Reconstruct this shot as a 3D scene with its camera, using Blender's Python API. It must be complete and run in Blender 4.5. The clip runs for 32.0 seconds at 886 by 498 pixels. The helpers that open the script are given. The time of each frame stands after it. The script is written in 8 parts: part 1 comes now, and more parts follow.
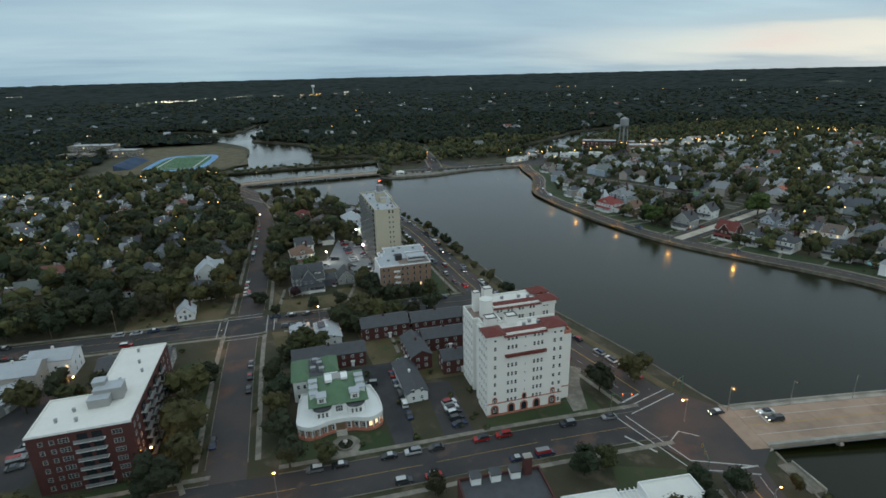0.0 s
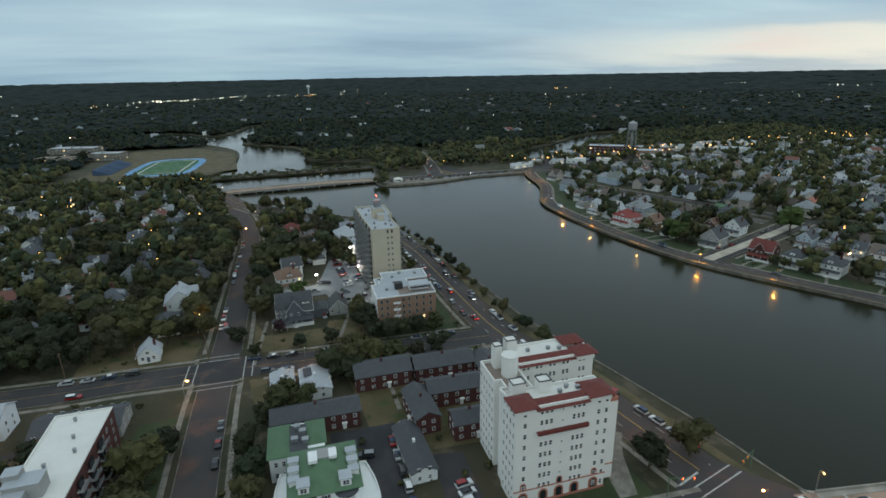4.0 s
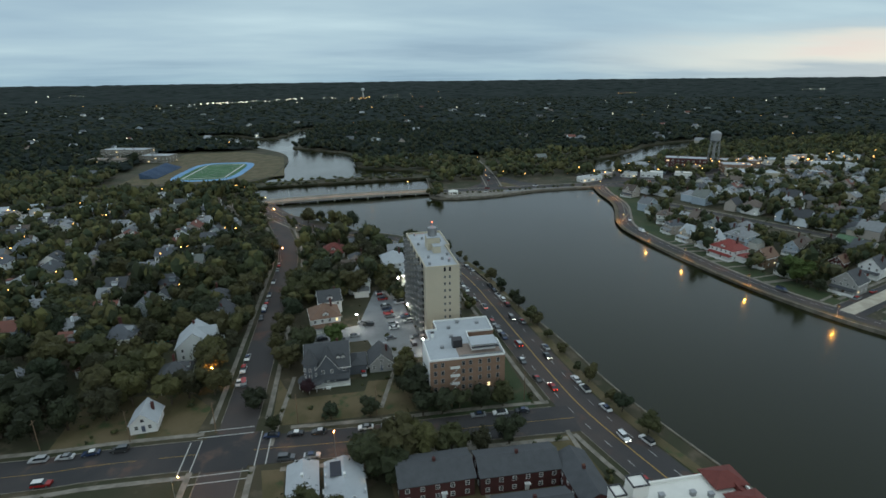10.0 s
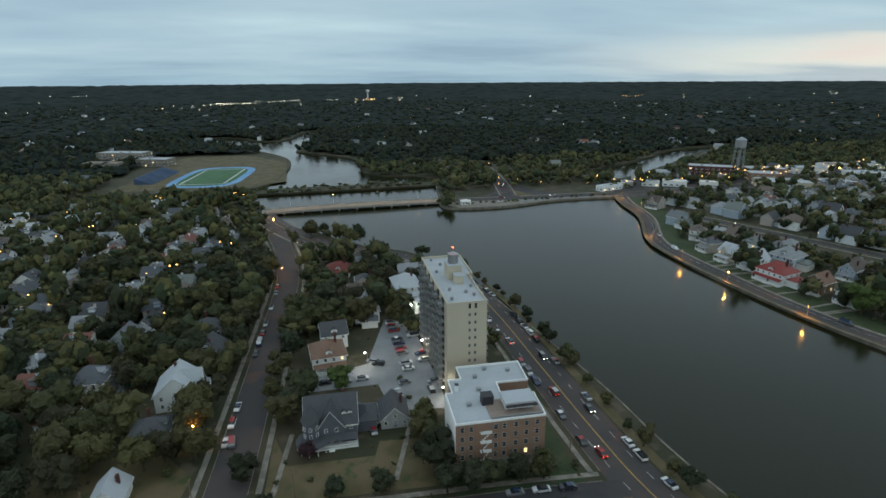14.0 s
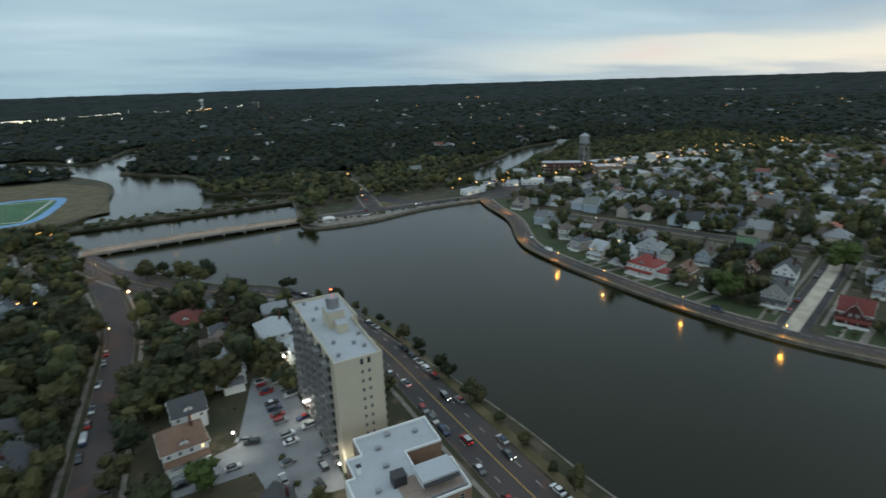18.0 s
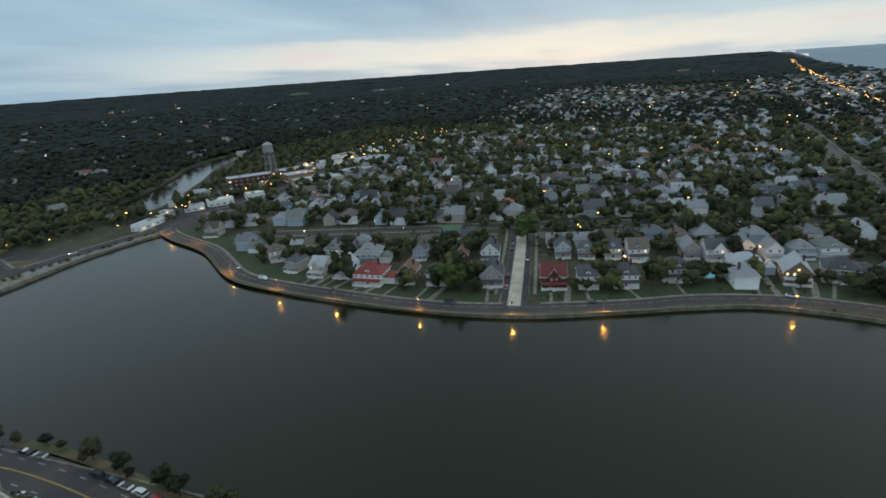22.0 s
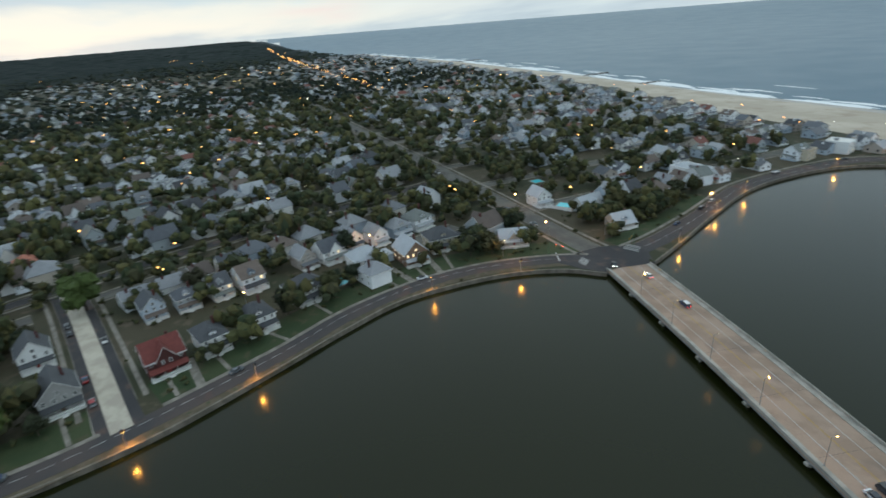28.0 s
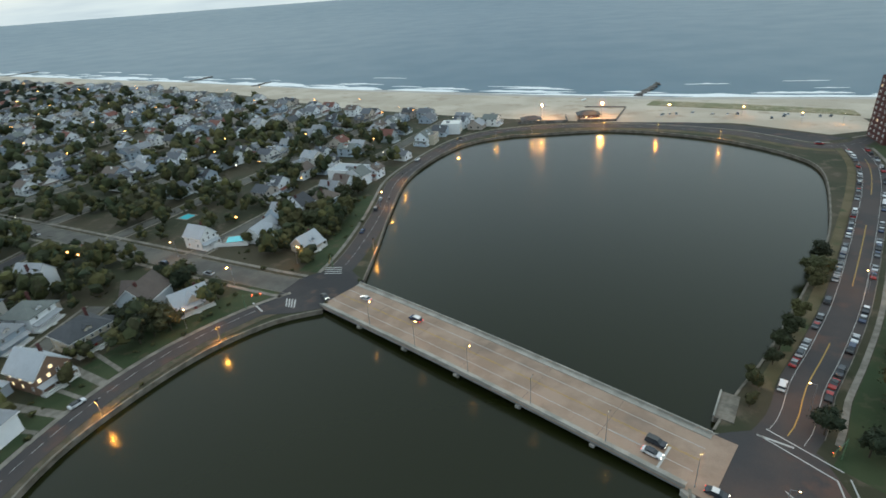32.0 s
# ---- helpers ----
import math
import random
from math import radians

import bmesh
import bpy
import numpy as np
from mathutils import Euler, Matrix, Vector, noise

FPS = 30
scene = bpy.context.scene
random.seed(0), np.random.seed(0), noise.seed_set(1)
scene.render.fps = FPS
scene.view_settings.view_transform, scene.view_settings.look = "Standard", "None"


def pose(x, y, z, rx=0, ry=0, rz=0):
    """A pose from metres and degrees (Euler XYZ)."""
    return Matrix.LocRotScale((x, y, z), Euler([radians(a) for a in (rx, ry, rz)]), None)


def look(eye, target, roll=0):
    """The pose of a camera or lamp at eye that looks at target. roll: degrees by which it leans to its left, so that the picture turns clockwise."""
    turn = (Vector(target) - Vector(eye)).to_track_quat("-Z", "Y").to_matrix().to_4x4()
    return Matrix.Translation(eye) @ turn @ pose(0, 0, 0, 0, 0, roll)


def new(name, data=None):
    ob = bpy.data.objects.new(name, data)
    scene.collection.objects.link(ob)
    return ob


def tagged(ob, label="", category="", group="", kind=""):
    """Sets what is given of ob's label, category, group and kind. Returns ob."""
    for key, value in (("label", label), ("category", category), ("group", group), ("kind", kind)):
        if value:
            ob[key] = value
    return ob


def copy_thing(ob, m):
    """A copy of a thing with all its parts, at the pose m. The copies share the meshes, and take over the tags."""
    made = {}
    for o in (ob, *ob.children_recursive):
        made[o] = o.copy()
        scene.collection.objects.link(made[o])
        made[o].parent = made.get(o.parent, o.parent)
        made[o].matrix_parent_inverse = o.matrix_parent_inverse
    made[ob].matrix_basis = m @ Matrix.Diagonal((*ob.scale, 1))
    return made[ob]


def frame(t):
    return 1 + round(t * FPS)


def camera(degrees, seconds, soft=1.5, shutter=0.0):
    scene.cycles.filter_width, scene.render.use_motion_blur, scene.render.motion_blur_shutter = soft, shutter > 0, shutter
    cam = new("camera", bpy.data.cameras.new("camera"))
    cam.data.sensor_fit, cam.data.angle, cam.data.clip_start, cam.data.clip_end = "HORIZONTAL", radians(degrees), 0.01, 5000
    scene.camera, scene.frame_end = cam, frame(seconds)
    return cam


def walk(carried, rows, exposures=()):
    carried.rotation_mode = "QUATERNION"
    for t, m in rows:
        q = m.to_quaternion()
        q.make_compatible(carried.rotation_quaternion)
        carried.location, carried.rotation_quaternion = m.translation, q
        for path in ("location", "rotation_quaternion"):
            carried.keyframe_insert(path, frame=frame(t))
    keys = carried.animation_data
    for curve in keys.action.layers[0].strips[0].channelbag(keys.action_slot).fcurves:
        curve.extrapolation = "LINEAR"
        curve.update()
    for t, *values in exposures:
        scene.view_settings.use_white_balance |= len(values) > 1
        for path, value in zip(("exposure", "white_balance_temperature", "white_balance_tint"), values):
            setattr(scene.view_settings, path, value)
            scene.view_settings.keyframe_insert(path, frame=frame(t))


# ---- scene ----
from mathutils.geometry import tessellate_polygon

# ---------------------------------------------------------------- camera
cam = camera(79.4, 32.0, soft=1.6, shutter=0.6)
PATH = [
    (0.0, -0.01, -0.33, 102.40, 71.656, 1.280, -20.216),
    (0.5, 1.29, 4.39, 101.92, 71.746, 1.185, -20.324),
    (1.0, 2.49, 8.67, 101.72, 71.789, 1.169, -20.454),
    (1.5, 3.64, 12.91, 101.78, 71.808, 1.197, -20.607),
    (2.0, 4.78, 17.35, 101.88, 71.808, 1.191, -20.743),
    (2.5, 5.76, 21.89, 102.06, 71.748, 1.151, -20.892),
    (3.0, 6.62, 26.34, 102.19, 71.762, 1.154, -21.006),
    (3.5, 7.23, 30.74, 102.45, 71.723, 1.011, -20.682),
    (5.5, 11.01, 48.38, 102.25, 71.788, 0.963, -20.546),
    (6.0, 12.11, 52.57, 101.99, 71.890, 1.126, -21.293),
    (6.5, 12.95, 57.03, 101.98, 71.907, 1.005, -20.979),
    (7.0, 13.65, 61.44, 101.95, 71.909, 0.828, -19.219),
    (7.5, 14.39, 65.78, 101.84, 71.936, 0.708, -17.869),
    (8.0, 15.09, 70.14, 101.65, 71.967, 0.599, -16.742),
    (8.5, 15.90, 74.08, 101.45, 72.045, 0.640, -16.097),
    (9.0, 16.68, 77.90, 101.25, 72.138, 0.757, -15.794),
    (9.5, 17.12, 81.95, 101.27, 72.143, 0.667, -15.480),
    (10.0, 17.63, 86.15, 101.36, 72.175, 0.654, -15.119),
    (10.5, 18.02, 90.43, 101.37, 72.188, 0.653, -14.950),
    (11.0, 18.24, 94.82, 101.35, 72.210, 0.551, -14.855),
    (11.5, 18.40, 98.97, 101.31, 72.243, 0.509, -14.833),
    (12.0, 18.56, 103.10, 101.35, 72.260, 0.438, -14.799),
    (12.5, 18.86, 107.17, 101.33, 72.298, 0.430, -14.756),
    (13.0, 19.08, 110.99, 101.29, 72.370, 0.541, -14.756),
    (13.5, 19.01, 114.64, 101.50, 72.354, 0.380, -14.688),
    (15.5, 19.93, 130.52, 101.89, 72.400, 0.368, -14.686),
    (16.0, 20.43, 134.20, 101.81, 72.494, 0.507, -14.809),
    (16.5, 21.00, 138.15, 101.85, 72.518, 0.542, -16.241),
    (17.0, 21.64, 142.05, 101.93, 72.562, 0.887, -19.873),
    (17.5, 22.42, 145.00, 102.34, 72.590, 1.358, -24.873),
    (18.0, 23.12, 148.06, 102.90, 72.468, 1.736, -30.591),
    (18.5, 23.93, 151.21, 103.26, 72.400, 2.263, -36.269),
    (19.0, 25.02, 154.66, 103.12, 72.375, 2.570, -41.473),
    (19.5, 26.51, 159.06, 102.97, 72.140, 2.710, -46.372),
    (20.0, 27.63, 163.77, 102.56, 72.067, 2.877, -51.154),
    (20.5, 29.44, 168.35, 102.13, 71.973, 3.062, -55.304),
    (21.0, 32.39, 172.07, 101.63, 71.866, 3.301, -58.667),
    (21.5, 36.33, 175.42, 101.34, 71.667, 3.549, -61.638),
    (22.0, 40.28, 177.87, 101.21, 71.429, 3.756, -64.391),
    (22.5, 44.18, 179.78, 101.16, 71.159, 3.946, -67.288),
    (23.0, 48.07, 181.69, 101.12, 70.879, 4.063, -69.808),
    (23.5, 51.81, 183.62, 101.12, 70.612, 4.292, -72.290),
    (24.0, 55.59, 185.58, 101.04, 70.350, 4.529, -75.143),
    (24.5, 60.04, 188.20, 100.84, 70.039, 4.525, -78.501),
    (26.5, 80.86, 203.19, 99.21, 68.315, 4.551, -98.557),
    (27.0, 86.47, 204.96, 99.04, 67.849, 4.403, -103.307),
    (27.5, 92.17, 205.99, 98.99, 67.388, 4.393, -108.392),
    (28.0, 98.18, 207.18, 99.12, 66.934, 4.206, -113.810),
    (28.5, 104.42, 208.45, 99.94, 66.265, 3.894, -119.721),
    (29.0, 110.38, 209.22, 100.67, 65.712, 3.478, -125.682),
    (29.5, 115.86, 208.91, 101.02, 65.317, 3.242, -131.780),
    (30.0, 120.27, 207.62, 100.95, 65.014, 3.272, -138.377),
    (30.5, 125.23, 205.45, 100.78, 64.635, 3.120, -144.778),
    (31.0, 129.80, 202.85, 100.53, 64.418, 3.355, -148.574),
    (31.5, 133.84, 199.87, 100.46, 64.152, 3.541, -151.232),
    (32.0, 137.40, 196.78, 100.35, 63.958, 3.876, -153.887),
]
walk(cam, [(t, pose(x, y, z, a, b, c)) for t, x, y, z, a, b, c in PATH], exposures=[(0, 0.09, 6430, 5), (16, 0.08, 6400, 5), (23, 0.03, 6200, 7), (28, 0.26, 6280, 6), (32, 0.42, 6430, 5)])

# ---------------------------------------------------------------- sky, sun
world = bpy.data.worlds.new("dusk_sky")
scene.world = world
world.use_nodes = True


class Nodes:
    """Small helper to wire node trees."""

    def __init__(self, tree):
        self.t = tree
        tree.nodes.clear()

    def n(self, kind, **props):
        node = self.t.nodes.new(kind)
        for key, value in props.items():
            if key == "ins":
                for slot, v in value.items():
                    if hasattr(v, "is_output"):
                        self.t.links.new(v, node.inputs[slot])
                    else:
                        node.inputs[slot].default_value = v
            else:
                setattr(node, key, value)
        return node

    def math(self, op, a, b=0.0, c=None, clamp=False):
        ins = {0: a, 1: b}
        if c is not None:
            ins[2] = c
        return self.n("ShaderNodeMath", operation=op, use_clamp=clamp, ins=ins).outputs[0]

    def ramp(self, fac, stops, mode="LINEAR"):
        node = self.n("ShaderNodeValToRGB", ins={"Fac": fac})
        r = node.color_ramp
        r.interpolation = mode
        while len(r.elements) > 1:
            r.elements.remove(r.elements[-1])
        for k, (p, c) in enumerate(stops):
            e = r.elements[0] if k == 0 else r.elements.new(p)
            e.position = p
            e.color = (*c, 1) if len(c) == 3 else c
        return node.outputs["Color"]

    def mix(self, fac, a, b, blend="MIX"):
        node = self.n("ShaderNodeMix", data_type="RGBA", blend_type=blend)
        for slot, v in ((0, fac), (6, a), (7, b)):
            if hasattr(v, "is_output"):
                self.t.links.new(v, node.inputs[slot])
            else:
                node.inputs[slot].default_value = v if slot == 0 else (*v, 1) if len(v) == 3 else v
        return node.outputs[2]

    def noise(self, vec, scale, detail=4.0, rough=0.55, **kw):
        return self.n("ShaderNodeTexNoise", ins={"Vector": vec, "Scale": scale, "Detail": detail, "Roughness": rough}, **kw).outputs["Fac"]


GLOW = (math.sin(radians(76)), math.cos(radians(76)), 0.0)   # where the sun went down
N = Nodes(world.node_tree)
way = N.n("ShaderNodeTexCoord").outputs["Generated"]
sep = N.n("ShaderNodeSeparateXYZ", ins={0: way})
up = sep.outputs["Z"]
sky = N.n("ShaderNodeTexSky", sky_type="NISHITA", sun_disc=False, sun_elevation=radians(4.0), sun_rotation=radians(76), air_density=1.0, dust_density=0.4)
# flat cloud sheet seen in perspective
den = N.math("ADD", N.math("ABSOLUTE", up), 0.10)
cx = N.math("DIVIDE", sep.outputs["X"], den)
cy = N.math("DIVIDE", sep.outputs["Y"], den)
sheet = N.n("ShaderNodeCombineXYZ", ins={0: cx, 1: cy, 2: 0.0}).outputs[0]
turned = N.n("ShaderNodeMapping", ins={"Vector": sheet, "Rotation": (0, 0, radians(-24)), "Scale": (0.36, 0.66, 1)}).outputs[0]
cloud = N.noise(turned, 1.0, 5, 0.5)
cloud2 = N.noise(turned, 0.35, 3, 0.5)
cl = N.math("ADD", N.math("MULTIPLY", cloud, 0.55), N.math("MULTIPLY", cloud2, 0.45))
# overcast dome: paler at the rim, blue-grey band, bright overhead
dome = N.ramp(N.math("MAXIMUM", up, 0.0), [(0.0, (0.33, 0.47, 0.57)), (0.035, (0.43, 0.56, 0.65)), (0.09, (0.375, 0.505, 0.61)), (0.2, (0.36, 0.475, 0.57)), (0.5, (0.46, 0.56, 0.64)), (1.0, (0.56, 0.65, 0.72))], "B_SPLINE")
shade = N.ramp(cl, [(0.36, (0.72, 0.76, 0.82)), (0.46, (0.92, 0.935, 0.96)), (0.54, (1.06, 1.05, 1.03)), (0.66, (1.36, 1.29, 1.20))])
dome = N.mix(1.0, dome, shade, "MULTIPLY")
# the sky over the sea is clearer and paler than that over the land
seaward = N.n("ShaderNodeMapRange", interpolation_type="SMOOTHSTEP", ins={0: N.math("MULTIPLY", sep.outputs["Y"], -1.0), 1: -0.35, 2: 0.9, 3: 0.0, 4: 1.0}).outputs[0]
clear = N.mix(1.0, N.ramp(N.math("MAXIMUM", up, 0.0), [(0.0, (0.52, 0.59, 0.62)), (0.06, (0.66, 0.70, 0.71)), (0.18, (0.46, 0.57, 0.63)), (0.4, (0.42, 0.545, 0.62)), (1.0, (0.48, 0.60, 0.68))], "B_SPLINE"), shade, "MULTIPLY")
dome = N.mix(seaward, dome, clear)
# afterglow under the cloud edge
dot = N.n("ShaderNodeVectorMath", operation="DOT_PRODUCT", ins={0: N.n("ShaderNodeVectorMath", operation="NORMALIZE", ins={0: N.n("ShaderNodeCombineXYZ", ins={0: sep.outputs["X"], 1: sep.outputs["Y"], 2: 0.0}).outputs[0]}).outputs[0], 1: GLOW}).outputs["Value"]
side = N.n("ShaderNodeMapRange", interpolation_type="SMOOTHSTEP", ins={0: dot, 1: 0.60, 2: 0.985}).outputs[0]
lowcloud = N.math("ADD", up, N.math("MULTIPLY", N.math("SUBTRACT", cloud, 0.5), 0.075))
band = N.ramp(lowcloud, [(0.0, (0.3, 0.3, 0.3)), (0.010, (0.65, 0.65, 0.65)), (0.026, (1, 1, 1)), (0.044, (0.85, 0.85, 0.85)), (0.058, (0.2, 0.2, 0.2)), (0.082, (0.0, 0.0, 0.0))])
glow = N.math("MULTIPLY", side, band)
dome = N.mix(glow, dome, (0.78, 0.755, 0.68))
pink = N.n("ShaderNodeMapRange", interpolation_type="SMOOTHSTEP", ins={0: N.math("ABSOLUTE", N.math("SUBTRACT", dot, 0.90)), 1: 0.05, 2: 0.0}).outputs[0]
pband = N.ramp(lowcloud, [(0.02, (0, 0, 0)), (0.034, (1, 1, 1)), (0.048, (0, 0, 0))])
dome = N.mix(N.math("MULTIPLY", N.math("MULTIPLY", pink, pband), 0.35), dome, (0.80, 0.55, 0.54))
bg1 = N.n("ShaderNodeBackground", ins={"Color": sky.outputs["Color"], "Strength": 0.004})
bg2 = N.n("ShaderNodeBackground", ins={"Color": dome, "Strength": 1.0})
total = N.n("ShaderNodeAddShader", ins={0: bg1.outputs[0], 1: bg2.outputs[0]})
N.n("ShaderNodeOutputWorld", ins={"Surface": total.outputs[0]})

sun = new("sun", bpy.data.lights.new("sun", "SUN"))
sun.data.energy, sun.data.angle, sun.data.color = 0.5, radians(179), (0.95, 0.97, 1.0)
sun.matrix_world = look((0, 0, 0), (0.02, 0.02, -1.0))

# ---------------------------------------------------------------- materials
MATS = {}


def material(name, color, rough=0.8, metal=0.0, spread=None, scale=0.6, fine=6.0, amount=0.25, bump=0.0, spec=0.4, islands=False, ior=1.45, emit=None, power=0.0, stops=None):
    """Painted or raw surface: base colour varied by stains (scale, per metre) and grain (fine). spread: colours picked for each object."""
    m = bpy.data.materials.new(name)
    m.use_nodes = True
    k = Nodes(m.node_tree)
    pos = k.n("ShaderNodeNewGeometry").outputs["Position"]
    if spread:
        pick = k.n("ShaderNodeNewGeometry").outputs["Random Per Island"] if islands else k.n("ShaderNodeObjectInfo").outputs["Random"]
        base = k.ramp(pick, [(i / len(spread), c) for i, c in enumerate(spread)], "CONSTANT")
    else:
        base = k.mix(0.0, color, color)
    big = k.noise(pos, scale, 4)
    small = k.noise(pos, fine, 3)
    tone = k.math("ADD", k.math("MULTIPLY", k.math("SUBTRACT", big, 0.5), amount * 2.2), k.math("MULTIPLY", k.math("SUBTRACT", small, 0.5), amount * 1.2))
    val = k.math("ADD", tone, 1.0)
    grey = k.n("ShaderNodeCombineColor", ins={0: val, 1: val, 2: val}).outputs[0]
    col = k.mix(1.0, base, grey, "MULTIPLY")
    ins = {"Base Color": col, "Roughness": rough, "Metallic": metal, "Specular IOR Level": spec, "IOR": ior}
    if emit:
        ins["Emission Color"] = (*emit, 1)
        ins["Emission Strength"] = power
    if bump:
        ins["Normal"] = k.n("ShaderNodeBump", ins={"Strength": bump, "Distance": 0.05, "Height": small}).outputs[0]
    p = k.n("ShaderNodeBsdfPrincipled", ins=ins)
    k.n("ShaderNodeOutputMaterial", ins={"Surface": p.outputs[0]})
    MATS[name] = m
    return m


def two_tone(name, a, b, scale=0.05, lo=0.42, hi=0.58, rough=0.85, fine=4.0, amount=0.2, third=None, scale2=0.4):
    """Ground cover: two colours in patches, with a third in small flecks."""
    m = bpy.data.materials.new(name)
    m.use_nodes = True
    k = Nodes(m.node_tree)
    pos = k.n("ShaderNodeNewGeometry").outputs["Position"]
    f = k.n("ShaderNodeMapRange", ins={0: k.noise(pos, scale, 6), 1: lo, 2: hi}).outputs[0]
    col = k.mix(f, a, b)
    if third:
        g = k.n("ShaderNodeMapRange", ins={0: k.noise(pos, scale2, 4), 1: 0.56, 2: 0.66}).outputs[0]
        col = k.mix(g, col, third)
    small = k.noise(pos, fine, 3)
    val = k.math("ADD", k.math("MULTIPLY", k.math("SUBTRACT", small, 0.5), amount * 2), 1.0)
    col = k.mix(1.0, col, k.n("ShaderNodeCombineColor", ins={0: val, 1: val, 2: val}).outputs[0], "MULTIPLY")
    p = k.n("ShaderNodeBsdfPrincipled", ins={"Base Color": col, "Roughness": rough, "Specular IOR Level": 0.3, "Normal": k.n("ShaderNodeBump", ins={"Strength": 0.4, "Distance": 0.1, "Height": small}).outputs[0]})
    k.n("ShaderNodeOutputMaterial", ins={"Surface": p.outputs[0]})
    MATS[name] = m
    return m


def water(name, color, rough, ripples, strength, swell=0.0):
    m = bpy.data.materials.new(name)
    m.use_nodes = True
    k = Nodes(m.node_tree)
    pos = k.n("ShaderNodeNewGeometry").outputs["Position"]
    calm = k.n("ShaderNodeMapRange", ins={0: k.noise(pos, 0.012, 3), 1: 0.35, 2: 0.65, 3: rough * (0.95 if swell else 0.85), 4: rough * (1.06 if swell else 1.2)}).outputs[0]
    h = k.noise(pos, ripples, 3)
    if swell:
        rows = k.n("ShaderNodeMapping", ins={"Vector": pos, "Scale": (0.012, 0.05, 1)}).outputs[0]
        h = k.math("ADD", k.math("MULTIPLY", h, 0.25), k.math("MULTIPLY", k.noise(rows, 1.0, 4), swell))
    p = k.n("ShaderNodeBsdfPrincipled", ins={"Base Color": (*color, 1), "Roughness": calm, "IOR": 1.33, "Specular IOR Level": 0.25 if swell else 0.38,
            "Normal": k.n("ShaderNodeBump", ins={"Strength": strength, "Distance": 0.12, "Height": h}).outputs[0]})
    k.n("ShaderNodeOutputMaterial", ins={"Surface": p.outputs[0]})
    MATS[name] = m
    return m


def lit(name, color, power):
    m = bpy.data.materials.new(name)
    m.use_nodes = True
    k = Nodes(m.node_tree)
    e = k.n("ShaderNodeEmission", ins={"Color": (*color, 1), "Strength": power})
    k.n("ShaderNodeOutputMaterial", ins={"Surface": e.outputs[0]})
    MATS[name] = m
    return m


two_tone("soil", (0.032, 0.036, 0.017), (0.056, 0.048, 0.028), 0.03, third=(0.090, 0.074, 0.050), scale2=0.12)
two_tone("lawn", (0.026, 0.044, 0.016), (0.042, 0.056, 0.023), 0.06, third=(0.060, 0.058, 0.030), scale2=0.2)
two_tone("dry_lawn", (0.078, 0.066, 0.030), (0.118, 0.092, 0.050), 0.08, third=(0.05, 0.065, 0.025), scale2=0.15)
two_tone("asphalt", (0.036, 0.036, 0.038), (0.052, 0.048, 0.048), 0.045, fine=8, amount=0.15, third=(0.092, 0.062, 0.052), scale2=0.09)
two_tone("dark_asphalt", (0.028, 0.029, 0.032), (0.045, 0.045, 0.048), 0.08, fine=8, amount=0.15)
two_tone("brick_road", (0.048, 0.046, 0.047), (0.070, 0.057, 0.053), 0.03, fine=5, amount=0.18, third=(0.096, 0.060, 0.049), scale2=0.07)
two_tone("pale_lot", (0.17, 0.18, 0.19), (0.22, 0.23, 0.24), 0.08, fine=4, amount=0.1)
two_tone("walk", (0.15, 0.138, 0.116), (0.23, 0.21, 0.178), 0.3, fine=5, amount=0.15)
two_tone("pale_road", (0.36, 0.32, 0.26), (0.46, 0.42, 0.34), 0.15, fine=4, amount=0.12)
# tan concrete, with the warm light of the bridge lamps mixed into its colour
two_tone("bridge_deck", (0.265, 0.19, 0.14), (0.335, 0.245, 0.185), 0.12, fine=3, amount=0.12, third=(0.21, 0.155, 0.12), scale2=0.05)
two_tone("concrete", (0.26, 0.25, 0.22), (0.36, 0.34, 0.30), 0.2, fine=3, amount=0.2)
two_tone("sand", (0.40, 0.345, 0.27), (0.49, 0.43, 0.345), 0.02, fine=1.0, amount=0.12, third=(0.35, 0.29, 0.22), scale2=0.05)
two_tone("wet_sand", (0.22, 0.19, 0.15), (0.28, 0.24, 0.19), 0.05, rough=0.35)
two_tone("dune_grass", (0.16, 0.16, 0.08), (0.26, 0.22, 0.13), 0.06, third=(0.42, 0.36, 0.27))
two_tone("turf", (0.035, 0.10, 0.04), (0.05, 0.13, 0.05), 0.05)
two_tone("blue_track", (0.13, 0.27, 0.46), (0.17, 0.32, 0.52), 0.05)
two_tone("verge", (0.070, 0.060, 0.038), (0.105, 0.086, 0.060), 0.25, fine=3, amount=0.3, third=(0.055, 0.062, 0.030), scale2=0.4)
two_tone("wall_stone", (0.12, 0.108, 0.088), (0.19, 0.17, 0.14), 0.3, fine=2, amount=0.3)
two_tone("blue_seats", (0.045, 0.075, 0.13), (0.06, 0.095, 0.16), 0.08)
two_tone("rock", (0.11, 0.10, 0.09), (0.22, 0.20, 0.18), 0.4, fine=2, amount=0.4)
water("lake_water", (0.0100, 0.0120, 0.0030), 0.17, 0.9, 0.15)
water("sea_water", (0.030, 0.094, 0.138), 0.35, 0.35, 0.03, swell=0.12)
material("foam", (0.78, 0.80, 0.80), 0.9, amount=0.12, scale=0.15, fine=1.0)
material("pool_water", (0.10, 0.55, 0.62), 0.08, amount=0.08)
material("paint_white", (0.42, 0.42, 0.40), 0.6, amount=0.1)
material("paint_yellow", (0.36, 0.23, 0.06), 0.6, amount=0.2)
material("stucco", (0.74, 0.73, 0.69), 0.85, amount=0.06, scale=0.25, bump=0.2)
material("red_tile", (0.135, 0.034, 0.028), 0.7, amount=0.3, scale=0.8, fine=3.0, bump=0.5)
